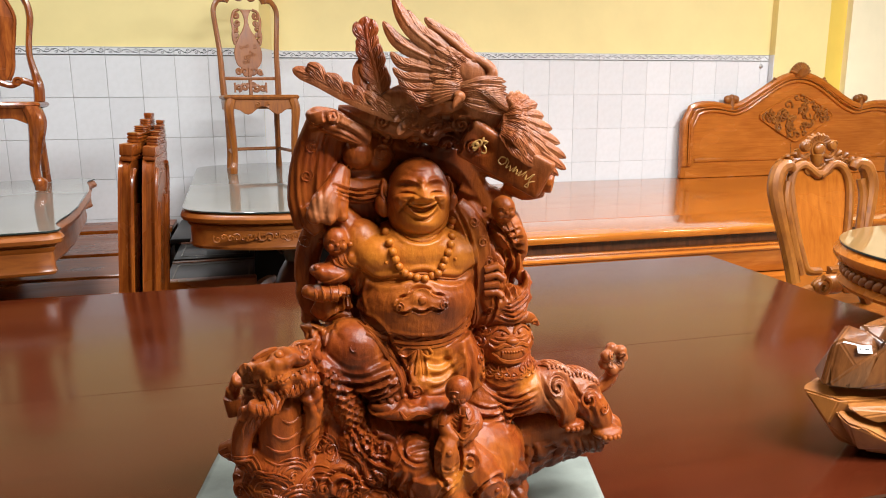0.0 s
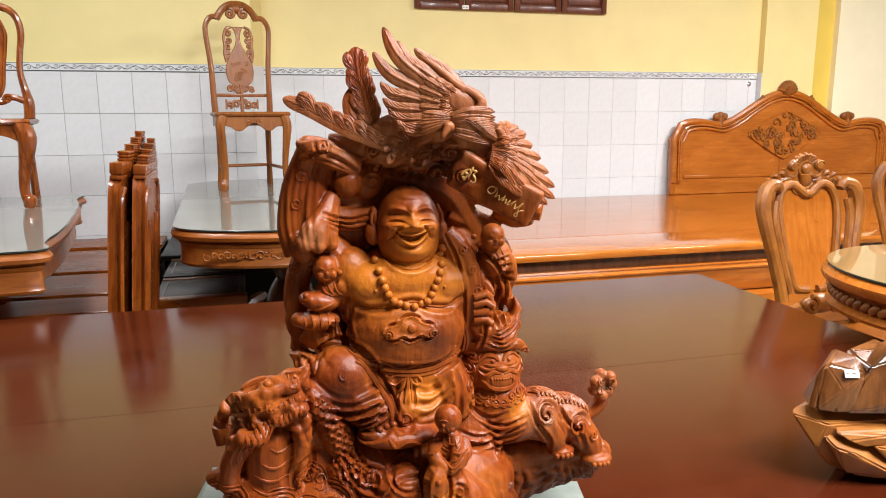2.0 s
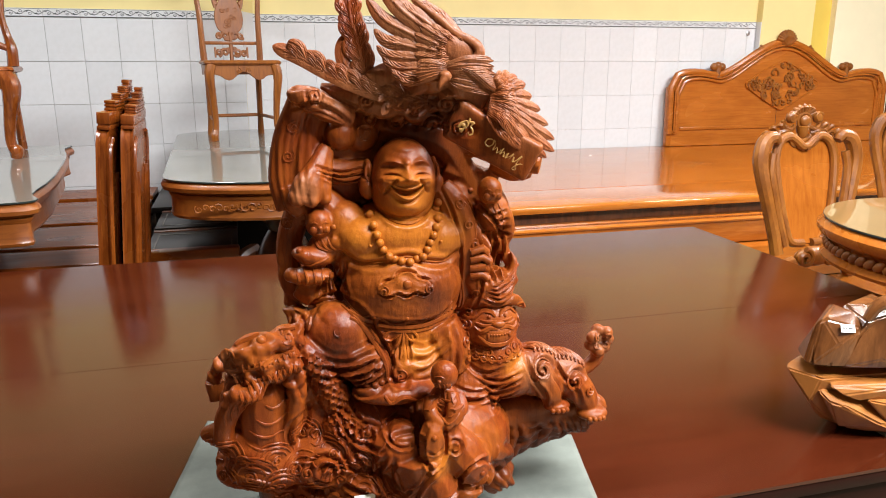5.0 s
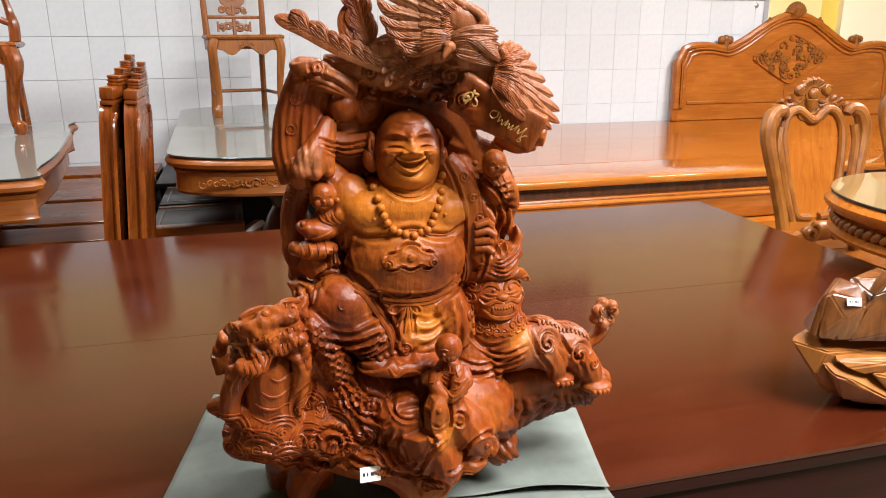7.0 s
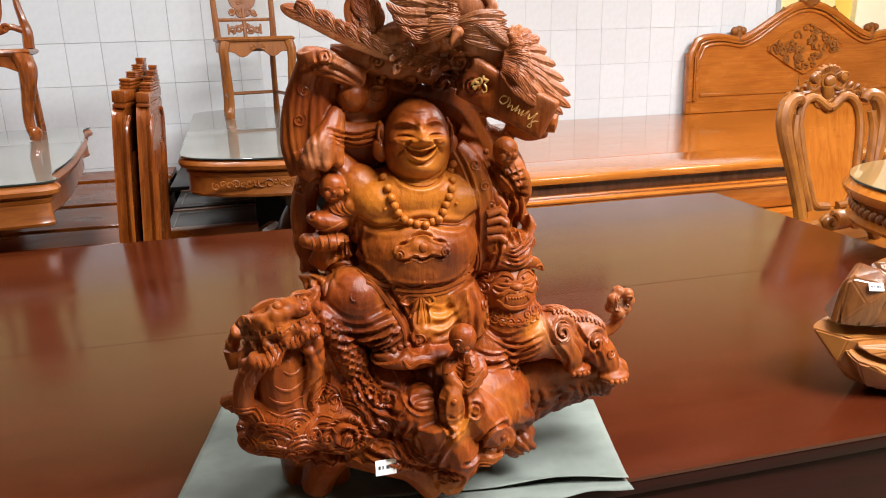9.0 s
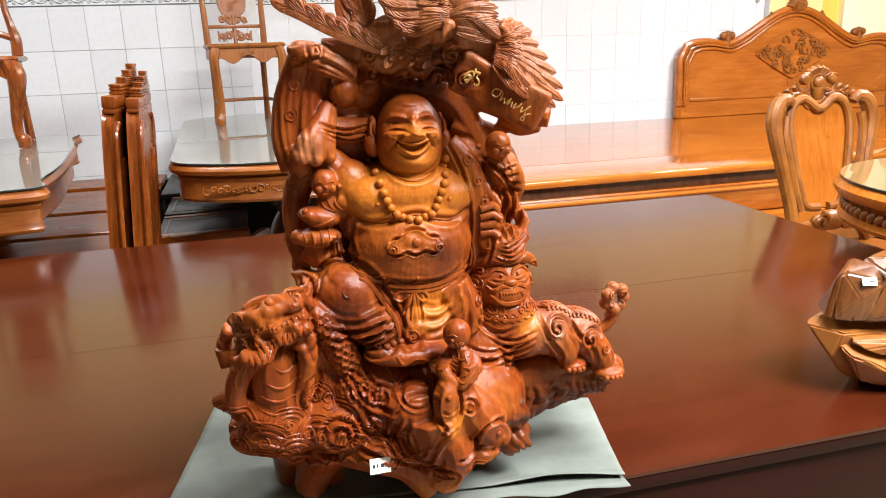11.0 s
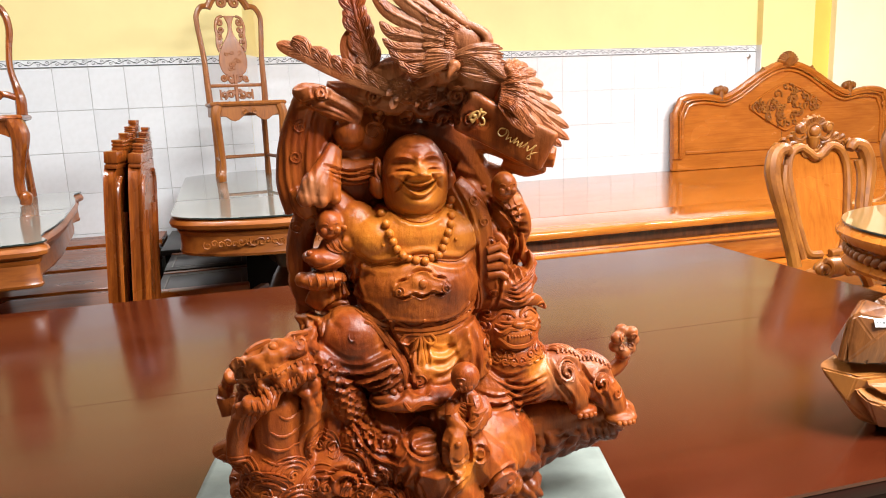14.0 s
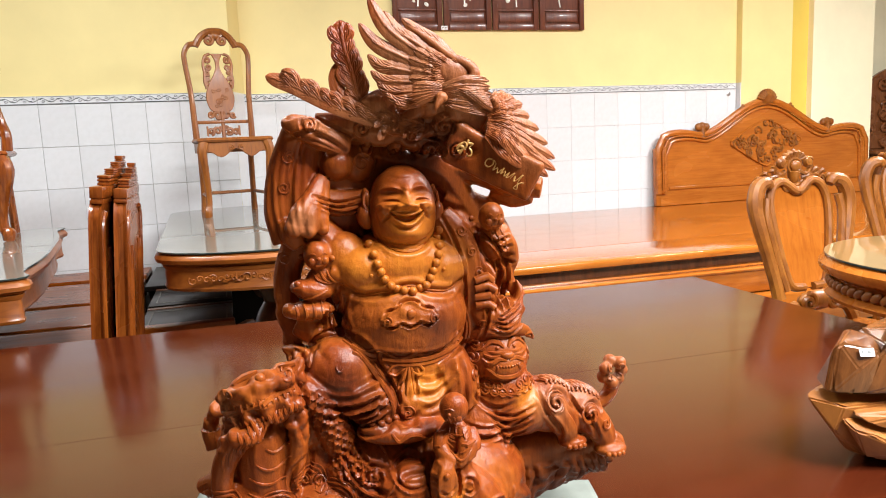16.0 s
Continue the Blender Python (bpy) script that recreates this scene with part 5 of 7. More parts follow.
    bow(72, 214, 150, 220, 12.0, 3.8, 5.6)
    # the bare knee and the small bald head stay smooth
    out *= 1 - 0.85 * np.clip(1.5 - np.hypot((x + 84) / 34, (z - 300) / 30), 0, 1) * front
    out *= 1 - 0.95 * np.clip(1.6 - np.hypot(x - 39, z - 264) / 16, 0, 1) * (d > 80)
    co += no * (out * 0.00122)[:, None]
    mesh.vertices.foreach_set("co", co.ravel())
    mesh.update()


tag_at = []


def statue():
    core = bmesh.new()
    mm = 0.001

    def E(x, d, z, rx, rd, rz, turn=(0, 0, 0), sub=3):
        ell(core, (x * mm, -d * mm, z * mm), (rx * mm, rd * mm, rz * mm), turn, sub)

    def T(pts, rads, flat=1.0, n=10):
        w = curve([(x * mm, -d * mm, z * mm) for x, d, z in pts], 5)
        tube(core, w, fade([r * mm for r in rads], 5), n, flat)

    # root base: feet set back, mass leaning forward
    E(-70, -24, 134, 170, 62, 58)
    E(40, 10, 130, 120, 80, 80)
    T([(-210, -105, 62), (-110, -90, 58), (-10, -65, 48), (110, -90, 40)], [34, 36, 40, 40])
    T([(-230, -100, 84), (-214, -70, 100), (-206, -20, 125)], [26, 34, 42])
    T([(-172, -66, 0), (-172, -52, 46), (-160, -10, 110)], [22, 26, 44])
    T([(-120, -52, 0), (-122, -38, 46), (-116, -4, 110)], [22, 24, 38])
    T([(-110, -44, 44), (-60, -26, 44), (-16, -4, 32), (14, 4, 12)], [20, 24, 24, 24])
    T([(18, -8, 0), (22, 26, 40), (22, 66, 100), (10, 80, 160)], [28, 30, 38, 44])
    # rock that carries the lion
    T([(110, -70, 60), (190, -100, 92), (260, -110, 100), (312, -100, 112)], [36, 40, 38, 28])
    T([(104, -30, 130), (190, -26, 128), (275, -26, 124), (318, -30, 136)], [46, 42, 36, 24])
    E(215, -70, 116, 98, 58, 38)
    T([(150, -90, 0), (158, -88, 40), (176, -86, 90)], [34, 34, 36])
    E(302, -24, 132, 30, 26, 16)
    T([(150, -24, 106), (205, -28, 108), (264, -30, 114)], [40, 36, 30])
    E(190, -14, 148, 74, 28, 26)
    E(258, -16, 140, 40, 26, 20)
    # back mass behind the figure
    E(0, -85, 300, 115, 62, 250)
    E(30, -75, 500, 95, 40, 60)
    # seated body
    E(5, -18, 400, 92, 58, 72)
    E(5, -2, 428, 76, 42, 36)
    E(-40, 2, 424, 42, 32, 30)
    E(50, 2, 418, 42, 32, 30)
    E(6, 0, 358, 82, 56, 56)
    E(6, -2, 340, 78, 56, 44)
    E(5, -12, 296, 82, 56, 42)
    E(10, -4, 262, 78, 56, 44)
    # shoulders and arms
    E(-68, -16, 438, 34, 30, 34)
    E(78, -16, 430, 34, 30, 34)
    T([(-78, -24, 446), (-108, -34, 486), (-112, -38, 540), (-95, -40, 580)], [28, 26, 24, 20])
    E(-66, -24, 555, 21, 20, 20)
    E(-40, -30, 556, 24, 18, 25)
    T([(-104, -38, 530), (-74, -26, 508), (-30, -22, 508)], [14, 17, 15], 0.8)
    T([(84, -18, 436), (104, -8, 408), (114, 2, 388)], [26, 22, 20])
    E(112, 2, 380, 20, 18, 24)
    # head
    E(8, -14, 512, 36, 34, 36)
    E(8, -14, 484, 36, 34, 28)
    E(8, 0, 458, 30, 26, 14)
    # robe: hanging sleeve
    T([(-116, -20, 598), (-134, -30, 550), (-140, -32, 500), (-136, -28, 460)], [16, 18, 20, 16], 0.8)
    T([(-88, -20, 542), (-102, -4, 520), (-118, 6, 500), (-126, 8, 484)], [6, 9, 13, 12])
    T([(-86, -18, 540), (-96, -2, 516), (-106, 6, 496), (-110, 8, 480)], [6, 8, 11, 10])
    T([(-82, -18, 536), (-88, -6, 512), (-92, 2, 490), (-92, 4, 480)], [6, 8, 9, 8])
    E(-127, 9, 482, 12, 12, 12)
    E(-110, 9, 478, 10, 10, 10)
    E(-92, 5, 478, 8, 8, 8)
    T([(-136, -22, 486), (-128, -12, 470), (-120, -8, 456)], [12, 15, 10])
    T([(-112, -40, 470), (-132, -46, 430), (-138, -48, 380), (-128, -40, 330)], [20, 18, 16, 18])
    # sash over the other shoulder
    T([(60, -8, 484), (78, -2, 460), (92, 2, 420), (98, 0, 370), (90, -4, 318)], [18, 21, 22, 21, 18], 0.6)
    T([(100, 6, 366), (122, 12, 350), (148, 10, 350), (166, 4, 358)], [16, 25, 22, 9], 0.55)
    T([(158, 2, 358), (164, 2, 374), (160, 0, 392)], [9, 6, 2])
    E(134, -6, 352, 32, 20, 20)
    T([(146, -10, 410), (156, -12, 385), (168, -8, 365)], [10, 9, 8])
    # legs: a big bare knee, the shin across, a foot
    E(-84, 8, 298, 48, 40, 44)
    T([(-118, -8, 288), (-84, 8, 284), (-54, 24, 262), (-40, 32, 242)], [30, 38, 32, 24])
    E(-40, 38, 248, 30, 16, 15, (0, -14, 0))
    T([(-124, -10, 330), (-136, -10, 300), (-140, -6, 270)], [18, 20, 14])
    T([(48, 10, 300), (60, 14, 268), (66, 12, 236)], [34, 36, 32])
    E(5, 22, 250, 52, 34, 34)
    # child by the figure's right arm, with a toad and a box
    E(-101, 0, 446, 17, 17, 19)
    E(-92, -6, 414, 24, 18, 20)
    E(-110, 0, 404, 28, 20, 13, (0, 12, 0))
    E(-124, 6, 408, 12, 12, 8)
    E(-114, 2, 378, 30, 20, 13)
    E(-138, 0, 380, 10, 10, 10)
    T([(-86, 4, 424), (-70, 10, 416), (-62, 8, 400), (-70, 8, 388)], [11, 9, 8, 6])
    T([(-128, -20, 360), (-112, -16, 352), (-84, -16, 352)], [16, 20, 18])
    # child at the other shoulder
    E(126, 6, 479, 17, 17, 19)
    E(136, -10, 446, 24, 20, 28)
    E(136, -32, 420, 36, 24, 66)
    T([(140, -4, 458), (154, -4, 440), (160, -10, 418), (158, -14, 402)], [11, 10, 9, 6])
    E(152, -20, 416, 16, 14, 28)
    # lion
    E(130, -6, 288, 46, 36, 40)
    E(132, 14, 280, 32, 22, 22)
    T([(82, -6, 312), (104, 12, 326), (134, 20, 330), (164, 12, 324), (186, -4, 306)], [4, 9, 11, 9, 3], 0.55)
    T([(112, -10, 336), (124, -14, 350)], [34, 30], 0.7)
    E(136, 0, 240, 46, 38, 40)
    E(160, 4, 214, 54, 38, 38)
    E(196, 8, 214, 40, 32, 38, (0, 20, 0))
    E(240, 4, 202, 44, 32, 34, (0, 28, 0))
    T([(196, 22, 214), (214, 28, 190), (220, 26, 170)], [24, 19, 14])
    E(226, 28, 164, 20, 17, 9)
    T([(250, 10, 196), (272, 18, 172), (280, 20, 152)], [27, 21, 16])
    E(284, 26, 144, 24, 20, 10)
    T([(262, -20, 198), (288, -22, 192), (308, -20, 206), (314, -18, 226)], [11, 11, 11, 11])
    for a in range(7):
        E(311 + 15 * math.cos(a * 0.9), -16 + 6 * (a % 2), 240 + 16 * math.sin(a * 0.9), 10, 10, 10, sub=2)
    # dragon on the other side
    E(-178, 36, 302, 50, 32, 18, (0, -12, 0))
    E(-150, 40, 312, 24, 22, 14, (0, -20, 0))
    T([(-216, 44, 268), (-182, 56, 282), (-140, 50, 296)], [10, 14, 13])
    T([(-222, 32, 300), (-226, 38, 284), (-218, 42, 268)], [11, 9, 9])
    T([(-176, 14, 268), (-184, 24, 230), (-184, 20, 190), (-172, 14, 150)], [26, 32, 34, 36])
    T([(-140, 50, 288), (-176, 60, 272), (-210, 58, 248), (-230, 46, 214), (-236, 34, 176)], [10, 14, 15, 14, 13])
    T([(-146, 40, 268), (-142, 44, 236), (-148, 40, 200), (-156, 34, 168)], [10, 12, 12, 12])
    T([(-212, 26, 262), (-218, 16, 230), (-224, 6, 190), (-226, 0, 150)], [15, 19, 20, 20])
    T([(-232, -16, 262), (-244, -24, 240), (-240, -16, 210)], [8, 13, 12])
    T([(-146, 34, 296), (-118, 30, 276), (-102, 24, 240), (-86, 16, 200), (-66, 8, 160)], [18, 21, 23, 22, 18])
    T([(-262, -10, 168), (-232, 10, 172), (-196, 30, 156), (-170, 36, 150)], [9, 22, 26, 20])
    T([(-246, -20, 122), (-210, 4, 126), (-166, 24, 120)], [10, 20, 26])
    T([(-230, -40, 90), (-196, -20, 94), (-160, 0, 92)], [14, 24, 24])
    E(-148, -6, 235, 52, 40, 66)
    E(-128, -20, 180, 60, 50, 60)
    # closed back of the hollow behind head and arms
    E(-70, -54, 520, 72, 28, 80)
    E(52, -76, 540, 50, 24, 40)
    E(98, -44, 440, 44, 26, 56)
    E(-4, 8, 622, 34, 12, 24)
    T([(-10, 10, 604), (40, 22, 604), (84, 34, 604), (112, 46, 596)], [16, 20, 22, 18], 0.8)
    T([(104, 60, 600), (132, 68, 582), (158, 72, 560)], [12, 14, 10], 0.8)
    T([(60, -56, 550), (92, -44, 545), (122, -30, 538), (160, -10, 520), (196, 10, 512)], [30, 26, 20, 18, 14])
    T([(78, -50, 508), (104, -46, 496), (130, -40, 490), (152, -38, 488)], [24, 20, 14, 8])
    T([(142, -34, 512), (168, -24, 500), (188, -8, 502)], [14, 15, 12])
    E(96, 4, 190, 46, 40, 56)
    # front: child on a fish, rounded bodies
    E(39, 94, 262, 18, 17, 19)
    E(42, 80, 214, 21, 18, 30)
    T([(24, 84, 228), (20, 100, 214), (32, 109, 200)], [9, 10, 7])
    T([(60, 84, 228), (60, 99, 214), (46, 109, 200)], [9, 10, 7])
    E(39, 110, 199, 8, 6, 6)
    T([(46, 92, 186), (54, 104, 168), (46, 108, 152)], [12, 11, 8])
    T([(50, 90, 234), (47, 106, 214), (38, 112, 197)], [9, 9, 6])
    T([(26, 98, 208), (20, 106, 188), (19, 104, 162), (20, 96, 140)], [11, 17, 16, 8])
    T([(48, 90, 196), (46, 100, 166), (50, 98, 140)], [13, 13, 10])
    E(49, 98, 169, 12, 12, 9)
    E(-14, 40, 226, 58, 38, 17)
    E(-14, 60, 154, 40, 40, 34)
    E(4, 58, 122, 32, 36, 38)
    T([(44, 80, 168), (64, 86, 144), (86, 80, 116)], [26, 30, 27])
    E(70, 72, 84, 30, 26, 18)
    T([(18, 84, 130), (34, 92, 96), (22, 64, 44)], [26, 24, 26])
    E(134, 22, 64, 26, 26, 28)
    T([(112, 64, 128), (134, 36, 110), (138, 10, 70)], [15, 20, 18])
    T([(-96, 22, 142), (-44, 46, 142), (6, 62, 128)], [28, 28, 26])
    E(-8, 66, 146, 33, 28, 44)
    E(-52, 24, 168, 62, 40, 48)
    E(-96, 16, 128, 76, 46, 44)
    E(-176, 14, 130, 62, 40, 40)
    E(-30, 48, 96, 60, 34, 34)
    T([(-104, 20, 84), (-66, 40, 80), (-24, 50, 66), (10, 52, 30)], [22, 24, 24, 26])
    E(80, 66, 130, 33, 30, 33)
    E(94, 70, 101, 24, 24, 14)
    E(28, 72, 66, 34, 24, 24)
    E(-205, -4, 112, 46, 32, 26)
    T([(-150, -20, 14), (-140, -6, 50), (-120, 14, 92)], [24, 26, 30])
    # overhead: scroll-ended cloud band, set back over the head
    E(-104, -8, 602, 30, 18, 15, (0, 14, 0))
    T([(-118, -14, 606), (-84, -12, 590), (-50, -16, 578)], [12, 18, 14], 0.8)
    T([(-90, -30, 606), (-40, -24, 600), (20, -12, 592), (70, -4, 584)], [14, 20, 22, 20])
    T([(-50, -50, 580), (20, -55, 560), (70, -45, 545), (100, -45, 505), (120, -40, 470)], [22, 30, 28, 20, 18])
    # plank with gold strokes
    m = Matrix.Translation((0.112, -0.060, 0.552)) @ Vector((95, -50, -56)).to_track_quat("X", "Z").to_matrix().to_4x4()
    box(core, -0.058, 0.058, -0.015, 0.017, -0.026, 0.024, 0.004, m)
    T([(60, 10, 586), (84, 30, 582), (104, 46, 572)], [18, 20, 14], 0.8)
    # bird's body
    T([(8, 18, 606), (34, 40, 618), (64, 46, 622), (92, 44, 616), (112, 48, 604)], [10, 16, 20, 20, 14], 0.8)
    E(30, 52, 624, 11, 10, 9)

    tmp = bpy.data.meshes.new("core")
    core.to_mesh(tmp)
    core.free()
    ob = bpy.data.objects.new("core", tmp)
    scene.collection.objects.link(ob)
    rm = ob.modifiers.new("remesh", "REMESH")
    rm.mode, rm.voxel_size = "VOXEL", 0.0018
    sm = ob.modifiers.new("smooth", "SMOOTH")
    sm.factor, sm.iterations = 0.5, 4
    bpy.context.view_layer.update()
    fused = bpy.data.meshes.new_from_object(ob.evaluated_get(bpy.context.evaluated_depsgraph_get()))
    bpy.data.objects.remove(ob)
    carve(fused)
    bm = bmesh.new()
    bm.from_mesh(fused)
    from mathutils.bvhtree import BVHTree
    tree = BVHTree.FromBMesh(bm)
    detail = bmesh.new()

    def front(x, z, lift=0.0):
        hit, nor, _, _ = tree.ray_cast(Vector((x * mm, -0.5, z * mm)), Vector((0, 1, 0)))
        return None if hit is None else hit + nor * lift * mm

    def ridge(pts, r, lift=0.0, steps=4, taper=True, flat=1.0):
        """A carved line that follows the surface as seen from the front."""
        way = curve([(x, z, 0) for x, z in pts], steps) if len(pts) < 14 else [Vector((x, z, 0)) for x, z in pts]
        run = []
        last = None
        for p in way + [None]:
            q = front(p.x, p.y, lift) if p is not None else None
            if q is None or (last is not None and (q - last).length > 0.011):
                if len(run) > 2:
                    k = len(run) - 1
                    tube(detail, run, [mm * r * (1 if not taper else 0.35 + 0.65 * math.sin(math.pi * min(1, max(0, (i + 0.35) / (k + 0.7))))) for i in range(k + 1)], 6, flat)
                run = [] if q is None else [q]
            else:
                run.append(q)
            last = q

    def curl(x, z, size, turns=1.5, start=0.0, way=1, r=None):
        ridge(spiral(x, z, size, turns, start, way, 20), r or size * 0.17, 0.4)

    def bead(x, z, r, squash=1.0, sink=0.0):
        q = front(x, z, -sink)
        if q is not None:
            ell(detail, q, (r * mm, r * mm * squash, r * mm), sub=2)

    def blade(a, b, w, bend=(0, 0, 0), n=8, barbs=True, facing=(0.0, -1.0, 0.15)):
        """A feather: a thin keeled blade with a midrib and slanting grooved barbs inside its outline."""
        a, b, c = (Vector((p[0], -p[1], p[2])) * mm for p in (a, b, bend))
        d = b - a
        out = Vector(facing).normalized()
        side = d.cross(out).normalized()
        out = side.cross(d).normalized()
        if out.y > 0:
            out = -out
        rows = []
        for k in range(n + 1):
            s = k / n
            p = a + d * s + c * math.sin(math.pi * s)
            hw = w * mm * (0.62 + 0.45 * s) * max(0.06, 1 - s ** 5) ** 0.6
            rows.append((p, hw))
        rings = []
        for p, hw in rows:
            rings.append([detail.verts.new(q) for q in (p - side * hw, p - side * hw * 0.5 + out * w * 0.10 * mm, p + out * w * 0.20 * mm, p + side * hw * 0.5 + out * w * 0.10 * mm, p + side * hw, p - out * w * 0.14 * mm)])
        for r0, r1 in zip(rings, rings[1:]):
            for k in range(6):
                detail.faces.new((r0[k], r0[(k + 1) % 6], r1[(k + 1) % 6], r1[k]))
        detail.faces.new(rings[0][::-1])
        detail.faces.new(rings[-1])
        if not barbs:
            return
        tube(detail, [p + out * w * 0.19 * mm for p, hw in rows], [0.10 * w * mm] * n + [0.03 * w * mm], 5)
        for k in range(1, n):
            p, hw = rows[k]
            q, hq = rows[min(n, k + 1)]
            for s in (-1, 1):
                for o in (0.0, 0.5):
                    base = p + (q - p) * o + out * w * 0.17 * mm
                    tip = p + (q - p) * min(1.0, o + 0.75) + side * s * (hw * 0.45 + hq * 0.42) + out * w * 0.035 * mm
                    tube(detail, [base, tip], [0.062 * w * mm, 0.045 * w * mm], 4)

    tag_at.append(front(-64, 86))
    # necklace
    way = curve([(-40, 474, 0), (-37, 455, 0), (-31, 430, 0), (-20, 408, 0), (4, 397, 0), (26, 404, 0), (38, 424, 0), (48, 446, 0), (56, 466, 0)], 12)
    total, step, last = 0.0, 9.0, way[0]
    for p in way:
        total += (p - last).length
        last = p
        if total >= step:
            total = 0
            bead(p.x, p.y, 5.7, 1.0, -1.5)
    # head: broad jaw, laughing face with full cheeks
    fx = 7.0

    def relief(x, z, w):
        """How far the face stands proud at x from its middle and height z (mm); w is the half-width there."""
        g = lambda cx, cz, sx, sz: math.exp(-((x - cx) / sx) ** 2 - ((z - cz) / sz) ** 2)
        a = abs(x)
        mir = lambda cx, cz, sx, sz: math.exp(-((a - cx) / sx) ** 2 - ((z - cz) / sz) ** 2)
        line = lambda off, width: math.exp(-(off / width) ** 2)
        h = 9.0 * mir(26, 500, 11, 9.5) + 14.0 * g(0, 505, 8.5, 6.5) + 6.0 * mir(10.5, 502.5, 5, 4.5) + 5.0 * g(0, 515, 5, 9)
        h += 3.0 * g(0, 541, 20, 8) - 1.2 * line(z - 535 - 0.012 * x * x, 2.6) * line(x, 14)
        h -= 6.0 * mir(18, 516, 11, 6)
        h += 4.6 * line(z - 524.5 + ((a - 17) / 13) ** 2 * 5.5 - 1.5, 2.8) * line(a - 18, 11) + 3.6 * g(0, 525, 5, 4.0)
        h += 4.8 * mir(18, 513.5, 10, 3.6) - 4.2 * line(z - 509.6 + ((a - 18) / 11) ** 2 * 2.6, 1.4) * line(a - 18, 10) + 2.6 * mir(18, 505.5, 9, 2.2)
        fold = a - 13 - (505 - z) * 0.7
        h -= 4.6 * line(fold, 2.3) * (1 / (1 + math.exp(-(z - 486) * 0.8))) * (1 / (1 + math.exp((z - 504) * 0.8)))
        bend = (x / 20) ** 2
        upper, lower = 490.5 + 6.0 * bend, 482.0 + 13.0 * bend
        inside = max(0.0, min(1.0, (upper - z) / 1.6, (z - lower) / 1.6)) * (1 if a < 21 else 0)
        h += -8.0 * inside + 4.4 * line(z - upper - 2.0, 2.0) * line(x, 17) + 5.2 * line(z - lower + 2.4, 2.6) * line(x, 15)
        h -= 3.4 * mir(23.5, 497, 3.5, 4)
        h += 2.2 * line(z - 489 - 5.0 * bend, 1.2) * line(x, 12)
        h += 5.0 * g(0, 468, 16, 7.5) - 3.0 * line(z - 475.5 - 9 * bend, 2.4) * line(x, 16)
        h -= 3.0 * line(z - 453 - 0.011 * x * x, 2.8) * line(x, 34)
        return h

    rows, cols, skull = 210, 280, []
    for r in range(rows + 1):
        z = 437.5 + 114.0 * r / rows
        t = (z - 492) / 59.6 if z > 492 else (492 - z) / 54.6
        w = 42.0 * max(0.0004, 1 - t ** (2.3 if z > 492 else 2.5)) ** 0.5
        ring = []
        for c in range(cols + 1):
            th = radians(-150 + 300 * c / cols)
            dx, dd = math.sin(th), math.cos(th)
            x, d = 10 + w * dx, -2 + w * dd
            h = relief(x - fx, z, w) * max(0.0, min(1.0, dd * 2.2)) * min(1.0, w / 18)
            ring.append(detail.verts.new(((x + dx * h * 0.55) * mm, -(d + (0.45 + 0.55 * dd) * h) * mm, z * mm)))
        skull.append(ring)
    for r in range(rows):
        for c in range(cols):
            detail.faces.new((skull[r][c], skull[r][c + 1], skull[r + 1][c + 1], skull[r + 1][c]))
    for sx in (-1, 1):
        cx = 9 + sx * 42
        ell(detail, (cx * mm, 0.012, 0.508), (0.006, 0.010, 0.017), (0, sx * 8, 0))
        ell(detail, ((cx + sx * 4) * mm, 0.008, 0.488), (0.0105, 0.012, 0.016), (0, sx * 10, 0))
        tube(detail, [Vector((cx + sx * x, -d, z)) * mm for x, d, z in ((1, -6, 520), (5, -4, 514), (6, -2, 504), (3, 0, 497))], 0.0022, 6)
        bead(5 + sx * 46, 420, 2.6)
    ridge([(-28, 466), (-12, 451), (8, 446), (28, 451), (44, 464)], 3.0)
    ridge([(-74, 408), (-56, 396), (-30, 398), (5, 404), (30, 396), (58, 392), (78, 402)], 2.0)
    # belly plaque
    bead(1, 373, 6.2, 0.5)
    for s in (-1, 1):
        curl(1 + s * 29, 365, 6.5, 1.4, 1.57, s, 1.6)
    bead(2, 325, 2.4, 0.4)
    # belt and skirt
    ridge([(-70, 334), (-40, 318), (0, 311), (40, 312), (76, 324)], 4.0, 0, 6, False)
    ridge([(-70, 328), (-40, 312), (0, 305), (40, 306), (76, 318)], 2.6, 0, 6, False)
    for k in range(26):
        x0 = -62 + 5.2 * k
        zz = 308 + 0.0036 * (x0 - 4) ** 2
        ridge([(x0, zz + 3), (x0 + 2, zz - 5)], 1.6, 0.6, 3)
    ridge([(-72, 344), (-62, 332), (-52, 325), (-41, 328), (-30, 324), (-18, 316), (-5, 314), (8, 318), (20, 314), (33, 320), (45, 319), (56, 328), (66, 338)], 3.4, 0.5)
    for bow in ([(-6, 304), (-18, 306), (-27, 299), (-18, 294), (-6, 302)], [(0, 304), (10, 304), (16, 296), (9, 292), (0, 302)]):
        ridge(bow, 2.2, 1.0)
    for tail in ([(-4, 303), (-10, 290), (-19, 272)], [(-2, 303), (-3, 288), (-8, 270)], [(0, 303), (3, 288), (3, 269)]):
        ridge(tail, 3.0, 0.6)
    curl(-8, 247, 10, 1.2, 2.0, -1)
    ridge([(-34, 232), (-26, 222), (-14, 228), (-3, 227), (12, 220), (30, 228), (48, 220), (76, 226)], 3.6)
    # knee: robe edge and folds, toes
    ridge([(-122, 312), (-112, 337), (-95, 346), (-78, 340), (-60, 323), (-44, 298), (-31, 275), (-26, 256), (-32, 234)], 4.0)
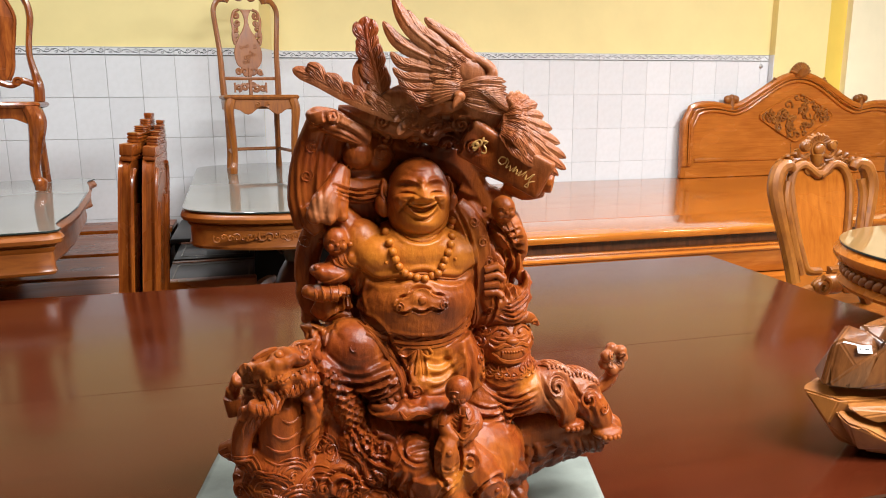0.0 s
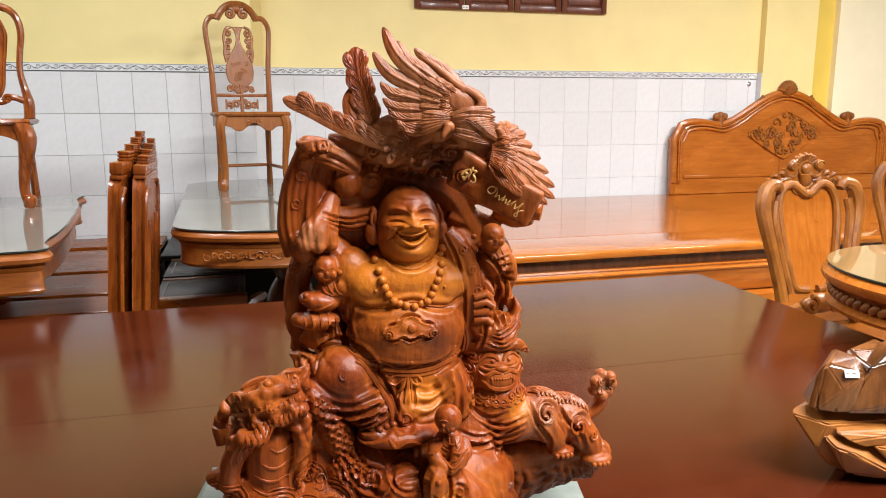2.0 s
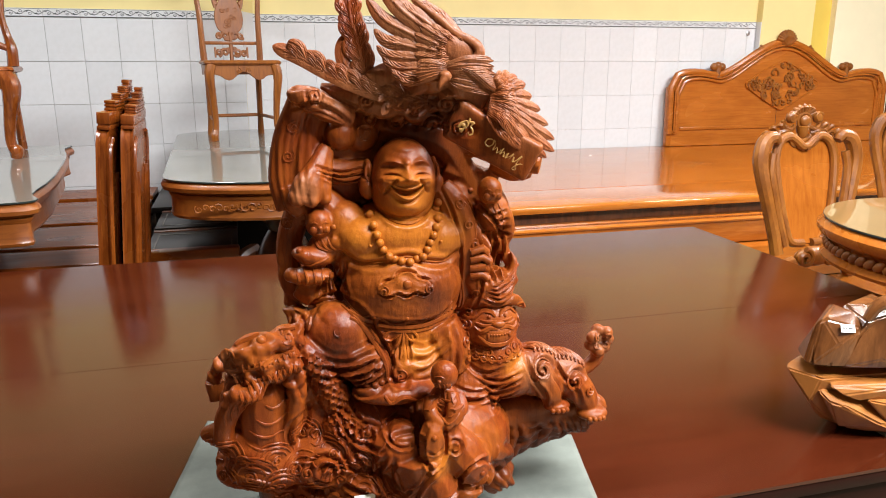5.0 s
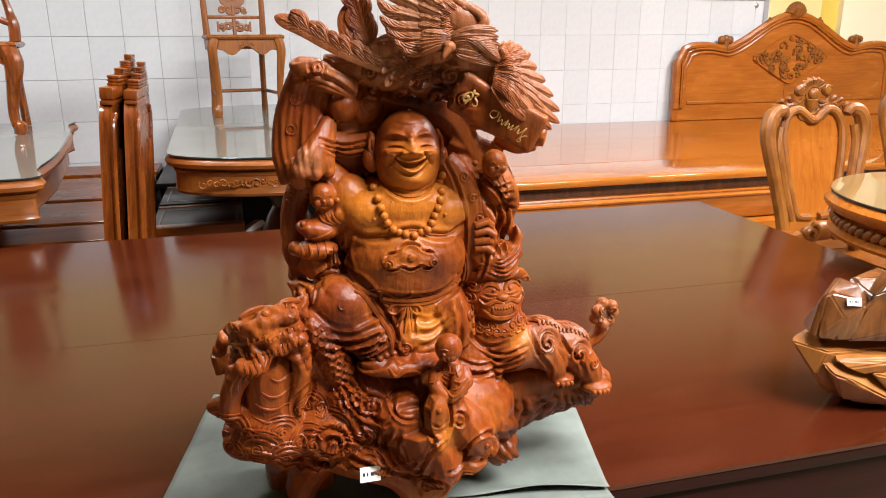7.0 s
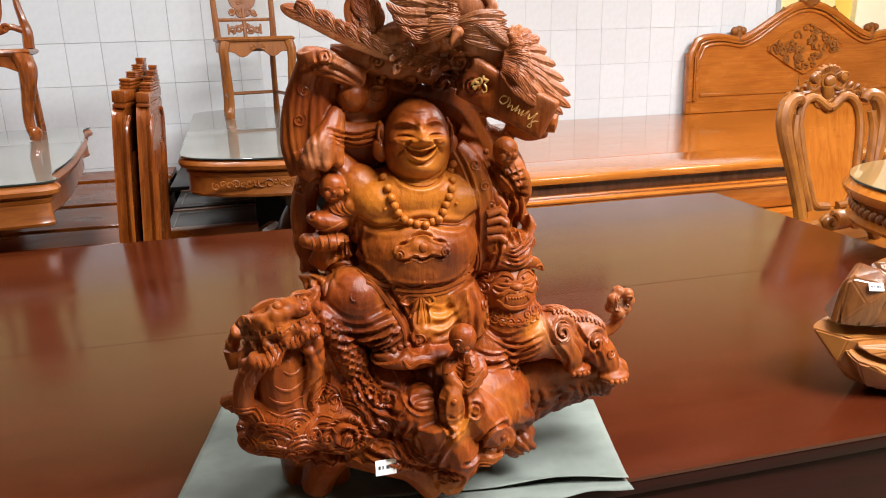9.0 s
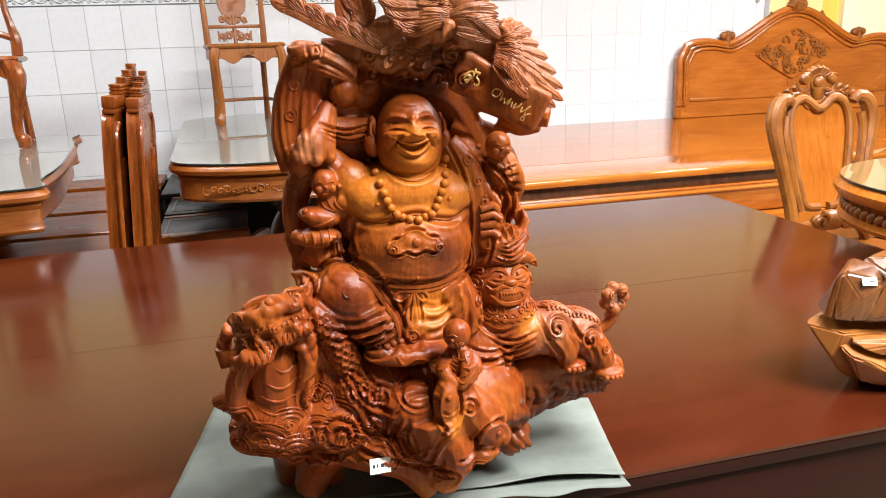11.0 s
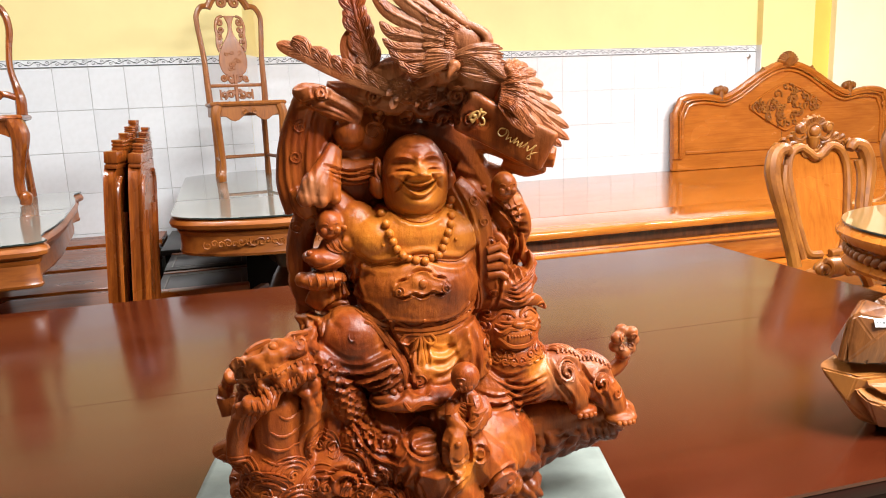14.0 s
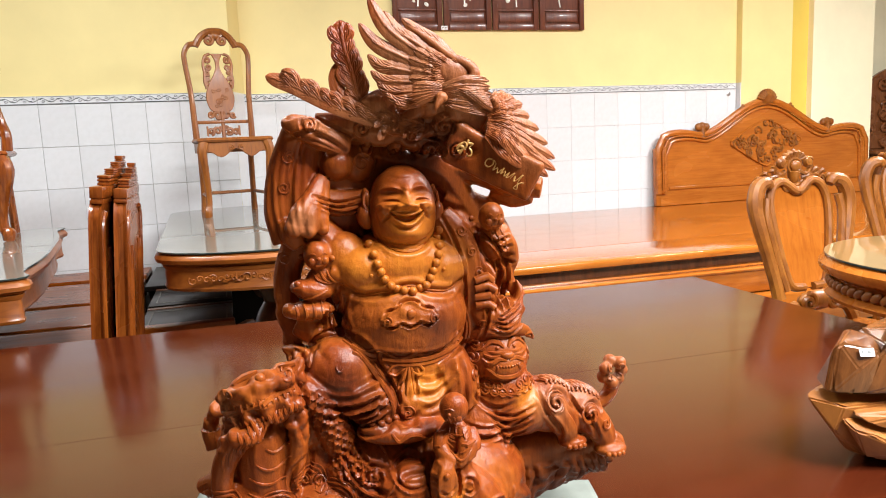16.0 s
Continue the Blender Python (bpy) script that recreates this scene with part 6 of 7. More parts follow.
    ridge([(-52, 326), (-38, 300), (-24, 276), (-18, 256)], 2.4)
    curl(-86, 312, 7, 0.6, 2.2, 1, 1.5)
    for k in range(5):
        bead(-62 + 9.5 * k, 237 + 1.5 * k, 5.0)
    # robe lines
    for k in range(3):
        ridge([(-74 - 8 * k, 396 - 8 * k), (-74 - 7 * k, 372), (-70 - 9 * k, 352)], 2.6)
        ridge([(74 + 5 * k, 390 - 10 * k), (82 + 4 * k, 350 - 8 * k), (78 + 4 * k, 312)], 2.2)
    for k in range(4):
        run = [front(98, 398 - 11 * k, 1), front(110, 402 - 12 * k, 5), front(122, 396 - 12 * k, 2)]
        if None not in run:
            tube(detail, run, 0.0056, 8)
    for k in range(5):
        ridge([(116 + 3 * k, 336 + 4 * k), (138, 328 + 6 * k), (158, 338 + 6 * k), (170, 362 + 3 * k)], 1.6)
    for k, (cx, cz) in enumerate(((84, 464), (96, 436), (104, 408), (104, 340))):
        curl(cx, cz, 8, 1.5, 1.2 * k, 1 if k % 2 else -1, 1.3)
    curl(-100, 604, 10, 1.5, 3.0, -1, 2.2)
    for cx, cz, w in ((-126, 566, 1), (-134, 530, -1), (-138, 440, 1)):
        curl(cx, cz, 9, 1.6, 0.8, w, 1.3)
    curl(-36, 556, 14, 1.6, 0, 1, 2.2)
    ridge([(-128, 600), (-112, 590), (-88, 580), (-66, 570)], 3.0)
    for k in range(3):
        ridge([(-98 + 4 * k, 514 - 5 * k), (-66, 503 - 5 * k), (-34, 510 - 6 * k)], 1.8)
    # small figures stay plain: brow, cheeks and smile
    for cx, cz in ((-101, 446), (126, 479)):
        for s in (-1, 1):
            bead(cx + s * 8, cz - 6, 5.5, 0.7, 1)
            ridge([(cx + s * 3, cz + 2), (cx + s * 7, cz + 4), (cx + s * 11, cz + 2)], 1.5)
            bead(cx + s * 17, cz - 4, 4.0, 0.8)
        bead(cx, cz - 3, 3.0)
        ridge([(cx - 7, cz - 9), (cx, cz - 12), (cx + 7, cz - 9)], 1.6)
    bead(29, 259, 2.6, 1.0)
    bead(27, 253, 4.0, 0.7, 1)
    bead(40, 253, 4.5, 0.7, 1)
    ridge([(24, 264), (30, 266), (35, 264)], 1.3)
    ridge([(26, 250), (31, 248), (37, 251)], 1.3)
    for k in range(4):
        ridge([(22 + 2 * k, 236 - 7 * k), (39, 228 - 8 * k), (60 - 2 * k, 236 - 7 * k)], 1.6, 0.4)
    bead(19, 190, 4.2, 0.7)
    bead(88, 121, 4.2, 0.6)
    for k in range(3):
        ridge([(-108 + 8 * k, 428), (-102 + 8 * k, 416), (-84 + 6 * k, 410)], 2.0)
        ridge([(28 + 6 * k, 256), (34 + 6 * k, 242), (32 + 8 * k, 226)], 2.0)
        ridge([(122 + 8 * k, 462), (128 + 8 * k, 446), (136 + 6 * k, 430)], 2.0)
    bead(-128, 414, 4.5)
    ridge([(-134, 400), (-116, 396), (-92, 404)], 2.4)
    for k in range(5):
        ridge([(-134 + 11 * k, 390), (-130 + 10 * k, 378), (-134 + 11 * k, 368)], 2.2)
    # lion's face, collar and curls: flat crown, heavy brow, broad nose, wide mouth
    lx, lz = 134, 290
    for s in (-1, 1):
        bead(lx + s * 12, lz + 17, 3.0, 0.8)
        bead(lx + s * 12, lz + 17, 1.1, 3.2)
        ridge([(lx + s * 3, lz + 17), (lx + s * 9, lz + 23), (lx + s * 20, lz + 24), (lx + s * 31, lz + 15)], 4.2)
        ridge([(lx + s * 5, lz + 12), (lx + s * 13, lz + 11), (lx + s * 24, lz + 13)], 2.4)
        ridge([(lx + s * 2, lz + 1), (lx + s * 12, lz + 3), (lx + s * 24, lz - 2), (lx + s * 32, lz + 4)], 3.6)
        ridge([(lx + s * 8, lz + 8), (lx + s * 20, lz + 6), (lx + s * 30, lz + 10)], 2.6)
        ridge([(lx + s * 15, lz - 4), (lx + s * 16, lz - 12)], 2.4)
        for j, (cx, cz, r) in enumerate(((37, 22, 9), (43, 6, 9), (44, -10, 9), (38, -25, 9), (26, -30, 8), (14, -33, 7))):
            curl(lx + s * cx, lz + cz, r, 1.5, 2.1 * j, s, r * 0.24)
    q = front(lx, lz + 7)
    if q is not None:
        ell(detail, q, (0.0105, 0.006, 0.0058), sub=2)
    ridge([(lx - 28, lz - 8), (lx - 14, lz - 19), (lx, lz - 21), (lx + 14, lz - 19), (lx + 28, lz - 8)], 4.2)
    for k in range(9):
        bead(lx - 16 + 4 * k, lz - 5 - 1.5 * math.sin(math.pi * k / 8), 1.9, 0.8)
    groove_mouth = [(lx - 24, lz - 10), (lx, lz - 13), (lx + 24, lz - 10)]
    ridge(groove_mouth, 1.2, -1.0)
    for k in range(9):
        curl(lx - 42 + 10.5 * k, lz - 36 - 6 * math.sin(k / 8 * math.pi), 6.2, 1.4, 1.57, -1, 1.7)
    ridge([(lx - 48, lz - 30), (lx - 24, lz - 40), (lx, lz - 44), (lx + 24, lz - 40), (lx + 46, lz - 30)], 2.4)
    for k in range(4):
        ridge([(100 + 6 * k, 226 - 10 * k), (130, 212 - 11 * k), (164 - 3 * k, 220 - 10 * k)], 2.2)
    curl(198, 226, 15, 1.7, 0.5, 1, 2.8)
    curl(250, 200, 15, 1.7, 0.5, 1, 2.8)
    curl(274, 184, 8, 1.4, 0.5, -1, 2.0)
    for k in range(4):
        curl(304 + 15 * (k % 2), 234 + 15 * (k // 2), 7, 1.5, k, 1, 1.8)
    for k in range(13):
        x0, z0 = 172 + 8 * k, 258 - 4.2 * k
        blade((x0 - 8, 2, z0 + 4), (x0 + 12, 10, z0 - 12), 5.0, n=4, barbs=False)
    for cx, cz in ((226, 164), (284, 144)):
        for k in range(4):
            bead(cx - 11 + 7 * k, cz - 2, 4.2)
    for pts in ([(-182, 229), (-170, 223), (-153, 230)], [(-194, 211), (-183, 203), (-166, 204), (-153, 214)], [(-203, 193), (-184, 184), (-160, 189)], [(-206, 174), (-186, 166), (-160, 171)]):
        ridge(pts, 2.0, 0.3)
    # lion: rows of curling locks along the spine
    def on_back(x, y):
        hit, nor, _, _ = tree.ray_cast(Vector((x * mm, y * mm, 0.30)), Vector((0, 0, -1)))
        return None if hit is None else hit + nor * 0.0012

    for q in range(3):
        for k in range(13):
            x0, y0 = 182 + 6.4 * k + 3.2 * (q % 2), 8 - 9 * q
            run = [on_back(x0, y0), on_back(x0 + 7, y0 - 3), on_back(x0 + 11, y0 - 8), on_back(x0 + 9, y0 - 12)]
            if None not in run and max(p.z for p in run) < 0.275:
                tube(detail, curve([tuple(p) for p in run], 3), fade([0.0018, 0.0034, 0.0030, 0.0014], 3), 7)
    # dragon: brow, jaw, teeth, mane and scales
    ridge([(-230, 296), (-206, 312), (-176, 322), (-140, 326)], 4.6)
    ridge([(-226, 276), (-196, 284), (-166, 296), (-136, 302)], 3.6)
    for k in range(13):
        ridge([(-220 + 7 * k, 286 + 1.6 * k), (-218 + 7 * k, 276 + 1.8 * k)], 2.4)
        ridge([(-216 + 6.5 * k, 268 + 1.5 * k), (-210 + 6 * k, 258 + 1.8 * k), (-208 + 6 * k, 250 + 2 * k)], 2.6)
    for k in range(9):
        ridge([(-158 - 8.4 * k, 284 - 5.6 * k), (-163 - 8.4 * k, 274 - 6 * k), (-170 - 7.6 * k, 262 - 6.4 * k)], 1.8, 0.3)
    bead(-182, 316, 6.5)
    curl(-218, 300, 8, 1.5, 0, 1)
    curl(-150, 318, 9, 1.5, 1, 1)
    for k in range(6):
        blade((-210 - k, 26, 256 - 16 * k), (-230 - 0.6 * k, 16, 240 - 17 * k), 8.0, n=5, barbs=False)
    # larger scrolls and streamers over the base
    for cx, cz, r, w in ((-120, 168, 12, 1), (-150, 132, 13, -1), (-214, 150, 13, 1), (-182, 104, 13, -1), (-236, 150, 10, -1), (-147, 176, 9, 1)):
        curl(cx, cz, r, 1.8, 0.3 * cx, w, r * 0.19)
    ridge([(-72, 219), (-43, 208), (-35, 179), (-46, 157)], 2.6)
    ridge([(-96, 206), (-90, 190), (-78, 168), (-62, 156), (-42, 156)], 2.4)
    for k in range(3):
        ridge([(-250 + 5 * k, 150 - 14 * k), (-214, 160 - 16 * k), (-176, 144 - 14 * k)], 2.8)
    # rolling waves round the dragon's chest and under the figure: a scroll, and rings that trail from it
    def wave(cx, cz, size, way, tilt):
        curl(cx, cz, size * 0.55, 1.7, tilt, way, size * 0.13)
        for ring, r in ((0.95, 0.15), (1.35, 0.13), (1.72, 0.10)):
            run = []
            for k in range(15):
                a = tilt + way * (-0.5 + 2.9 * k / 14)
                grow = 1 + 0.28 * (k / 14) ** 2
                run.append((cx + size * ring * grow * math.cos(a), cz + size * ring * grow * math.sin(a)))
            ridge(run, size * r, 0.5)

    for cx, cz, size, way, tilt in ((-236, 156, 15, 1, 0.6), (-206, 128, 17, -1, 2.4), (-240, 116, 13, 1, 0.2), (-172, 148, 14, 1, 0.8), (-170, 106, 16, -1, 2.6), (-206, 92, 13, 1, 0.4), (-134, 126, 16, 1, 1.2),
                                    (-136, 172, 12, -1, 2.2), (-126, 88, 13, -1, 2.0), (-100, 150, 13, 1, 0.3), (-92, 112, 15, -1, 2.8), (-60, 100, 13, 1, 0.5), (-66, 136, 11, -1, 1.8), (-30, 76, 12, 1, 1.0), (60, 60, 12, -1, 2.2), (10, 60, 12, 1, 0.4)):
        wave(cx, cz, size, way, tilt)
    # ripples along the rock's edge
    for k in range(9):
        x0 = -250 + 20 * k
        ridge([(x0, 74 + 5 * math.sin(k)), (x0 + 9, 84 + 5 * math.sin(k)), (x0 + 20, 76 + 5 * math.sin(k + 1))], 3.4, 0.6)

    def quill(pts, wide, facing=(0.0, -1.0, 0.1), tip=0.25, base=0.6, steps=7, nv=18, lines=0.45, pitch=2.2, arch=0.26):
        """A carved feather along a bent spine: arched, with a raised rib, fine cuts that slant towards the edge, and a rounded tip (mm)."""
        way = curve([(x, -d, z) for x, d, z in pts], steps)
        face = Vector(facing).normalized()
        run = [0.0]
        for a, b in zip(way, way[1:]):
            run.append(run[-1] + (b - a).length)
        top, low = [], []
        for k, p in enumerate(way):
            t = (way[min(k + 1, len(way) - 1)] - way[max(k - 1, 0)]).normalized()
            side = t.cross(face).normalized()
            out = side.cross(t)
            if out.dot(face) < 0:
                out = -out
            u = run[k] / run[-1]
            w = wide * (base + (1 - base) * min(1, u / 0.5)) * (1.0 if u < 1 - tip else math.sqrt(max(0.015, 1 - ((u - 1 + tip) / tip) ** 2)))
            up, dn = [], []
            for v in range(nv + 1):
                c = 2 * v / nv - 1
                h = arch * w * (1 - c * c) + lines * math.sin(2 * math.pi * (abs(c) * w / pitch - 0.10 * run[k])) * min(1, 5 * (1 - abs(c))) + (0.10 * w if abs(c) < 0.12 else 0)
                up.append(detail.verts.new((p + side * c * w + out * h) * mm))
                dn.append(detail.verts.new((p + side * c * w - out * (1.0 + 0.25 * w * (1 - c * c))) * mm))
            top.append(up)
            low.append(dn)
        for k in range(len(way) - 1):
            for v in range(nv):
                detail.faces.new((top[k][v], top[k][v + 1], top[k + 1][v + 1], top[k + 1][v]))
                detail.faces.new((low[k][v], low[k + 1][v], low[k + 1][v + 1], low[k][v + 1]))
            for v in (0, nv):
                detail.faces.new((top[k][v], top[k + 1][v], low[k + 1][v], low[k][v]))
        for k in (0, len(way) - 1):
            for v in range(nv):
                detail.faces.new((top[k][v], top[k][v + 1], low[k][v + 1], low[k][v]))

    between = lambda a, b, f: tuple(p + (q - p) * f for p, q in zip(a, b))
    # raised wing: separate flight feathers with curved tips
    flight = (((78, 44, 666), (54, 36, 694), (14, 28, 724), 9), ((70, 44, 664), (28, 36, 694), (-7, 25, 733), 9.5), ((64, 44, 661), (12, 34, 697), (-24, 24, 749), 10.5),
              ((60, 44, 656), (4, 33, 682), (-37, 24, 719), 10), ((58, 45, 651), (4, 35, 665), (-29, 27, 683), 9), ((56, 46, 646), (6, 38, 650), (-27, 30, 664), 8),
              ((54, 47, 641), (8, 41, 638), (-21, 33, 652), 7.5), ((52, 48, 637), (14, 45, 629), (-12, 40, 637), 6.5), ((50, 50, 633), (20, 50, 624), (-4, 46, 628), 5.5))
    for k, (a, m1, b, w) in enumerate(flight):
        bent = between(m1, b, 0.5)
        rise = 4.0 if k > 0 else 1.0
        quill([a, m1, (bent[0] - rise, bent[1], bent[2] - rise), b], w, (0.05, -1, 0.12 - 0.03 * k), 0.45, 0.85, 9, 18, 0.60, 2.8)
    # its coverts, in three shorter rows that lie over one another
    for reach, lift, w, count in ((0.78, 4.0, 8.0, 9), (0.60, 7.0, 7.0, 9), (0.36, 10.0, 6.0, 8)):
        for k in range(count):
            f = (k + 0.3) / count * (len(flight) - 1)
            n = min(int(f), len(flight) - 2)
            a, m1 = between(flight[n][0], flight[n + 1][0], f - n), between(flight[n][1], flight[n + 1][1], f - n)
            e = between(a, m1, reach * (1 + 0.10 * math.sin(3.1 * k)))
            q = between(a, e, 0.55)
            quill([(a[0] + 4, a[1] + lift * 0.5, a[2]), (q[0], q[1] + lift * 0.9, q[2] + 1), (e[0], e[1] + lift * 0.55, e[2])], w, (0.05, -1, 0.1), 0.4, 0.7, 8, 18, 0.57, 2.2)
    tube(detail, [Vector((p.x, -p.y, p.z)) * mm for p in curve([(20, 29, 716), (46, 38, 696), (66, 46, 678), (80, 50, 671), (90, 52, 664), (93, 54, 655), (84, 56, 645), (70, 58, 640)], 5)], fade([0.003, 0.005, 0.006, 0.0065, 0.0075, 0.0075, 0.006, 0.004], 5), 10, 0.8)
    # small wing beside the head, and the ruff that streams back along the body
    for k in range(6):
        s = k / 5
        quill([(56, 60, 640 - 6 * s), (36, 60, 644 - 14 * s), (12 + 10 * abs(s - 0.6), 55, 646 - 24 * s)], 4.6, tip=0.4, steps=6, lines=0.5, pitch=2.0)
    for k in range(15):
        s = k / 14
        wob = math.sin(k * 2.3)
        quill([(46 + 8 * s, 58, 640 - 18 * s), (72 + 6 * wob, 68 - 4 * s, 648 - 30 * s + 2 * wob), (104 + 10 * s + 4 * wob, 66, 650 - 46 * s)], 5.0, tip=0.5, steps=6, lines=0.5, pitch=2.0)
    for k in range(9):
        s = k / 8
        quill([(62 + 22 * s, 66, 640 - 14 * s), (80 + 22 * s, 70, 636 - 18 * s), (98 + 24 * s, 68, 638 - 30 * s)], 4.5, tip=0.5, steps=6, lines=0.5, pitch=2.0)
    ell(detail, (0.070, -0.047, 0.656), (0.026, 0.009, 0.019), (0, 25, 0))
    ell(detail, (0.048, -0.064, 0.629), (0.008, 0.007, 0.007))
    tube(detail, [Vector((p.x, -p.y, p.z)) * mm for p in curve([(46, 68, 627), (42, 70, 622), (39, 71, 617), (39, 70, 613)], 4)], fade([0.005, 0.004, 0.0025, 0.001], 4), 8)
    # lower wing, drooping over the plank: upright fingers above, long strands down to the tip
    tips = ((122, 54, 630), (132, 55, 632), (142, 56, 627), (152, 58, 619), (160, 61, 604), (170, 65, 588), (179, 70, 570), (186, 75, 552), (184, 80, 538), (172, 85, 531), (157, 88, 534), (142, 88, 543), (128, 86, 556))
    for k, b in enumerate(tips):
        s = k / (len(tips) - 1)
        a = (108 - 6 * s, 62 + 12 * s, 616 - 32 * s)
        q = between(a, b, 0.55)
        out = 5 - 9 * s
        quill([a, (q[0] + out * 0.7, q[1] + 5, q[2] + out), b], 7.6, (0.15, -1, 0.2), 0.35, 0.9, 9, 18, 0.55, 2.6)
    for reach, lift in ((0.74, 4.0), (0.48, 7.0)):
        for k in range(13):
            s = (k + 0.5) / 13
            f = s * (len(tips) - 1)
            n = min(int(f), len(tips) - 2)
            a, b = (106 - 6 * s, 63 + 12 * s, 617 - 33 * s), between(tips[n], tips[n + 1], f - n)
            e = between(a, b, reach * (1 + 0.12 * math.sin(2.7 * k)))
            q = between(a, e, 0.5)
            quill([a, (q[0] + 2, q[1] + lift + 3, q[2] + 3), (e[0], e[1] + lift, e[2])], 5.6, (0.15, -1, 0.2), 0.45, 0.7, 8, 18, 0.55, 2.2)
    # long tail feathers: a spoon-shaped tip, large slanting lobes along the upper edge, fringed below
    def plume(pts, wide, lobes, long, both=False):
        quill(pts, wide, (0, -1, 0.25), 0.12, 0.8, 12, 18, 0.65, 3.2)
        way = curve(pts, 12)
        for k in range(lobes):
            f = 0.04 + 0.80 * k / lobes
            n = int(f * (len(way) - 1))
            p, t = way[n], (way[n + 1] - way[n]).normalized()
            up = Vector((t.z, 0, -t.x)) if t.x < 0 else Vector((-t.z, 0, t.x))
            for sgn in ((1, -1) if both else (1,)):
                l = long * (1 + 0.22 * math.sin(2.9 * k + sgn)) * (1 - 0.2 * f)
                m1, e = p + t * l * 0.55 + up * sgn * l * 0.42, p + t * l * 1.10 + up * sgn * l * (0.40 if k % 2 else 0.54)
                quill([(p.x, p.y + 1.5, p.z), (m1.x, m1.y + 3, m1.z), (e.x, e.y + 1, e.z)], long * 0.26, (0, -1, 0.2), 0.45, 0.7, 6, 18, 0.60, 2.4)
            if not both:
                l = long * 0.5
                e = p + t * l * 1.2 - up * l * 0.55
                quill([(p.x, p.y + 2, p.z), (e.x, e.y + 1, e.z)], long * 0.17, (0, -1, 0.2), 0.5, 0.7, 8, 18, 0.45, 2.4)

    plume([(14, 26, 600), (-30, 14, 609), (-78, 2, 630), (-116, -6, 651), (-146, -12, 664)], 9.5, 11, 26)
    plume([(-24, 10, 600), (-38, 4, 634), (-46, 0, 668), (-53, -5, 700), (-53, -9, 728)], 11.5, 8, 25, True)
    plume([(34, 36, 600), (8, 26, 602), (-18, 18, 612), (-34, 12, 628)], 10, 5, 17, True)
    quill([(-40, 2, 624), (-60, 2, 640), (-64, -2, 660), (-56, -4, 680)], 9, (0, -1, 0.2), 0.4, 0.8, 9, 18, 0.45, 3.0)
    # ragged leaves under the tail, over the dark hollow
    rnd = random.Random(31)
    for k in range(20):
        x0 = -10 + 3.6 * k + rnd.uniform(-3, 3)
        a = rnd.uniform(-2.7, -0.5)
        l = rnd.uniform(10, 26)
        z0 = 606 - 0.08 * x0 + rnd.uniform(-8, 6)
        blade((x0, 8 + 0.2 * (x0 + 70), z0), (x0 + l * math.cos(a), 14 + 0.22 * (x0 + 70), z0 + l * math.sin(a)), rnd.uniform(4, 7), n=4, barbs=k % 2 == 0)

    # faded gold brush strokes on the plank: a broad mark, then a thin looping line
    gold = bmesh.new()

    def stroke(pts, r):
        way = curve([m @ Vector((u * mm, -0.0205, v * mm)) for u, v in pts], 5)
        tube(gold, way, [r * mm * (0.85 + 0.25 * math.sin(0.6 * k)) for k in range(len(way))], 6, 0.7)

    stroke([(-44, -4), (-42, 3), (-38, 7), (-35, 3), (-38, -3), (-42, -6)], 2.0)
    stroke([(-42, 1), (-38, 1), (-35, -1)], 2.2)
    stroke([(-36, 12), (-35, 6), (-37, 0), (-39, -8)], 1.6)
    stroke([(-34, 8), (-29, 9), (-31, 4), (-27, 1), (-25, -3), (-28, -6), (-31, -4)], 1.4)
    stroke([(0, 3), (-5, 1), (-6, -5), (-1, -7), (3, -2), (2, 3), (6, 0), (6, -8), (10, -3), (12, -9), (15, -3)], 1.0)
    stroke([(17, 0), (16, -8), (20, -3), (21, -9), (25, -2), (24, -9), (28, -5), (31, 0), (29, -8)], 1.0)
    stroke([(33, -3), (34, -9), (38, -4), (41, 2), (39, -8), (41, -16), (37, -16), (42, -8), (46, -6)], 1.1)
    for f in gold.faces:
        f.material_index = 1
    ink = bpy.data.meshes.new("gold")
    gold.to_mesh(ink)
    gold.free()
    bmesh.ops.recalc_face_normals(detail, faces=detail.faces)
    piece = bpy.data.meshes.new("detail")
    detail.to_mesh(piece)
    detail.free()
    bm.from_mesh(piece)
    bm.from_mesh(ink)
    bm.normal_update()
    data = bpy.data.meshes.new("figure_carving")
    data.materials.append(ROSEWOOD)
    data.materials.append(GOLD)
    bm.to_mesh(data)
    bm.free()
    for extra in (piece, ink, fused, tmp):
        bpy.data.meshes.remove(extra)
    data.polygons.foreach_set("use_smooth", [True] * len(data.polygons))
    data.set_sharp_from_angle(angle=radians(50))
    ob = new("figure_carving", data)
    ob.matrix_basis = pose(0.2, 0.95, SAP_Z + 0.003)
    return tagged(ob, "red-brown carved wooden statue of a seated laughing figure under a bird", "statue")


statue()

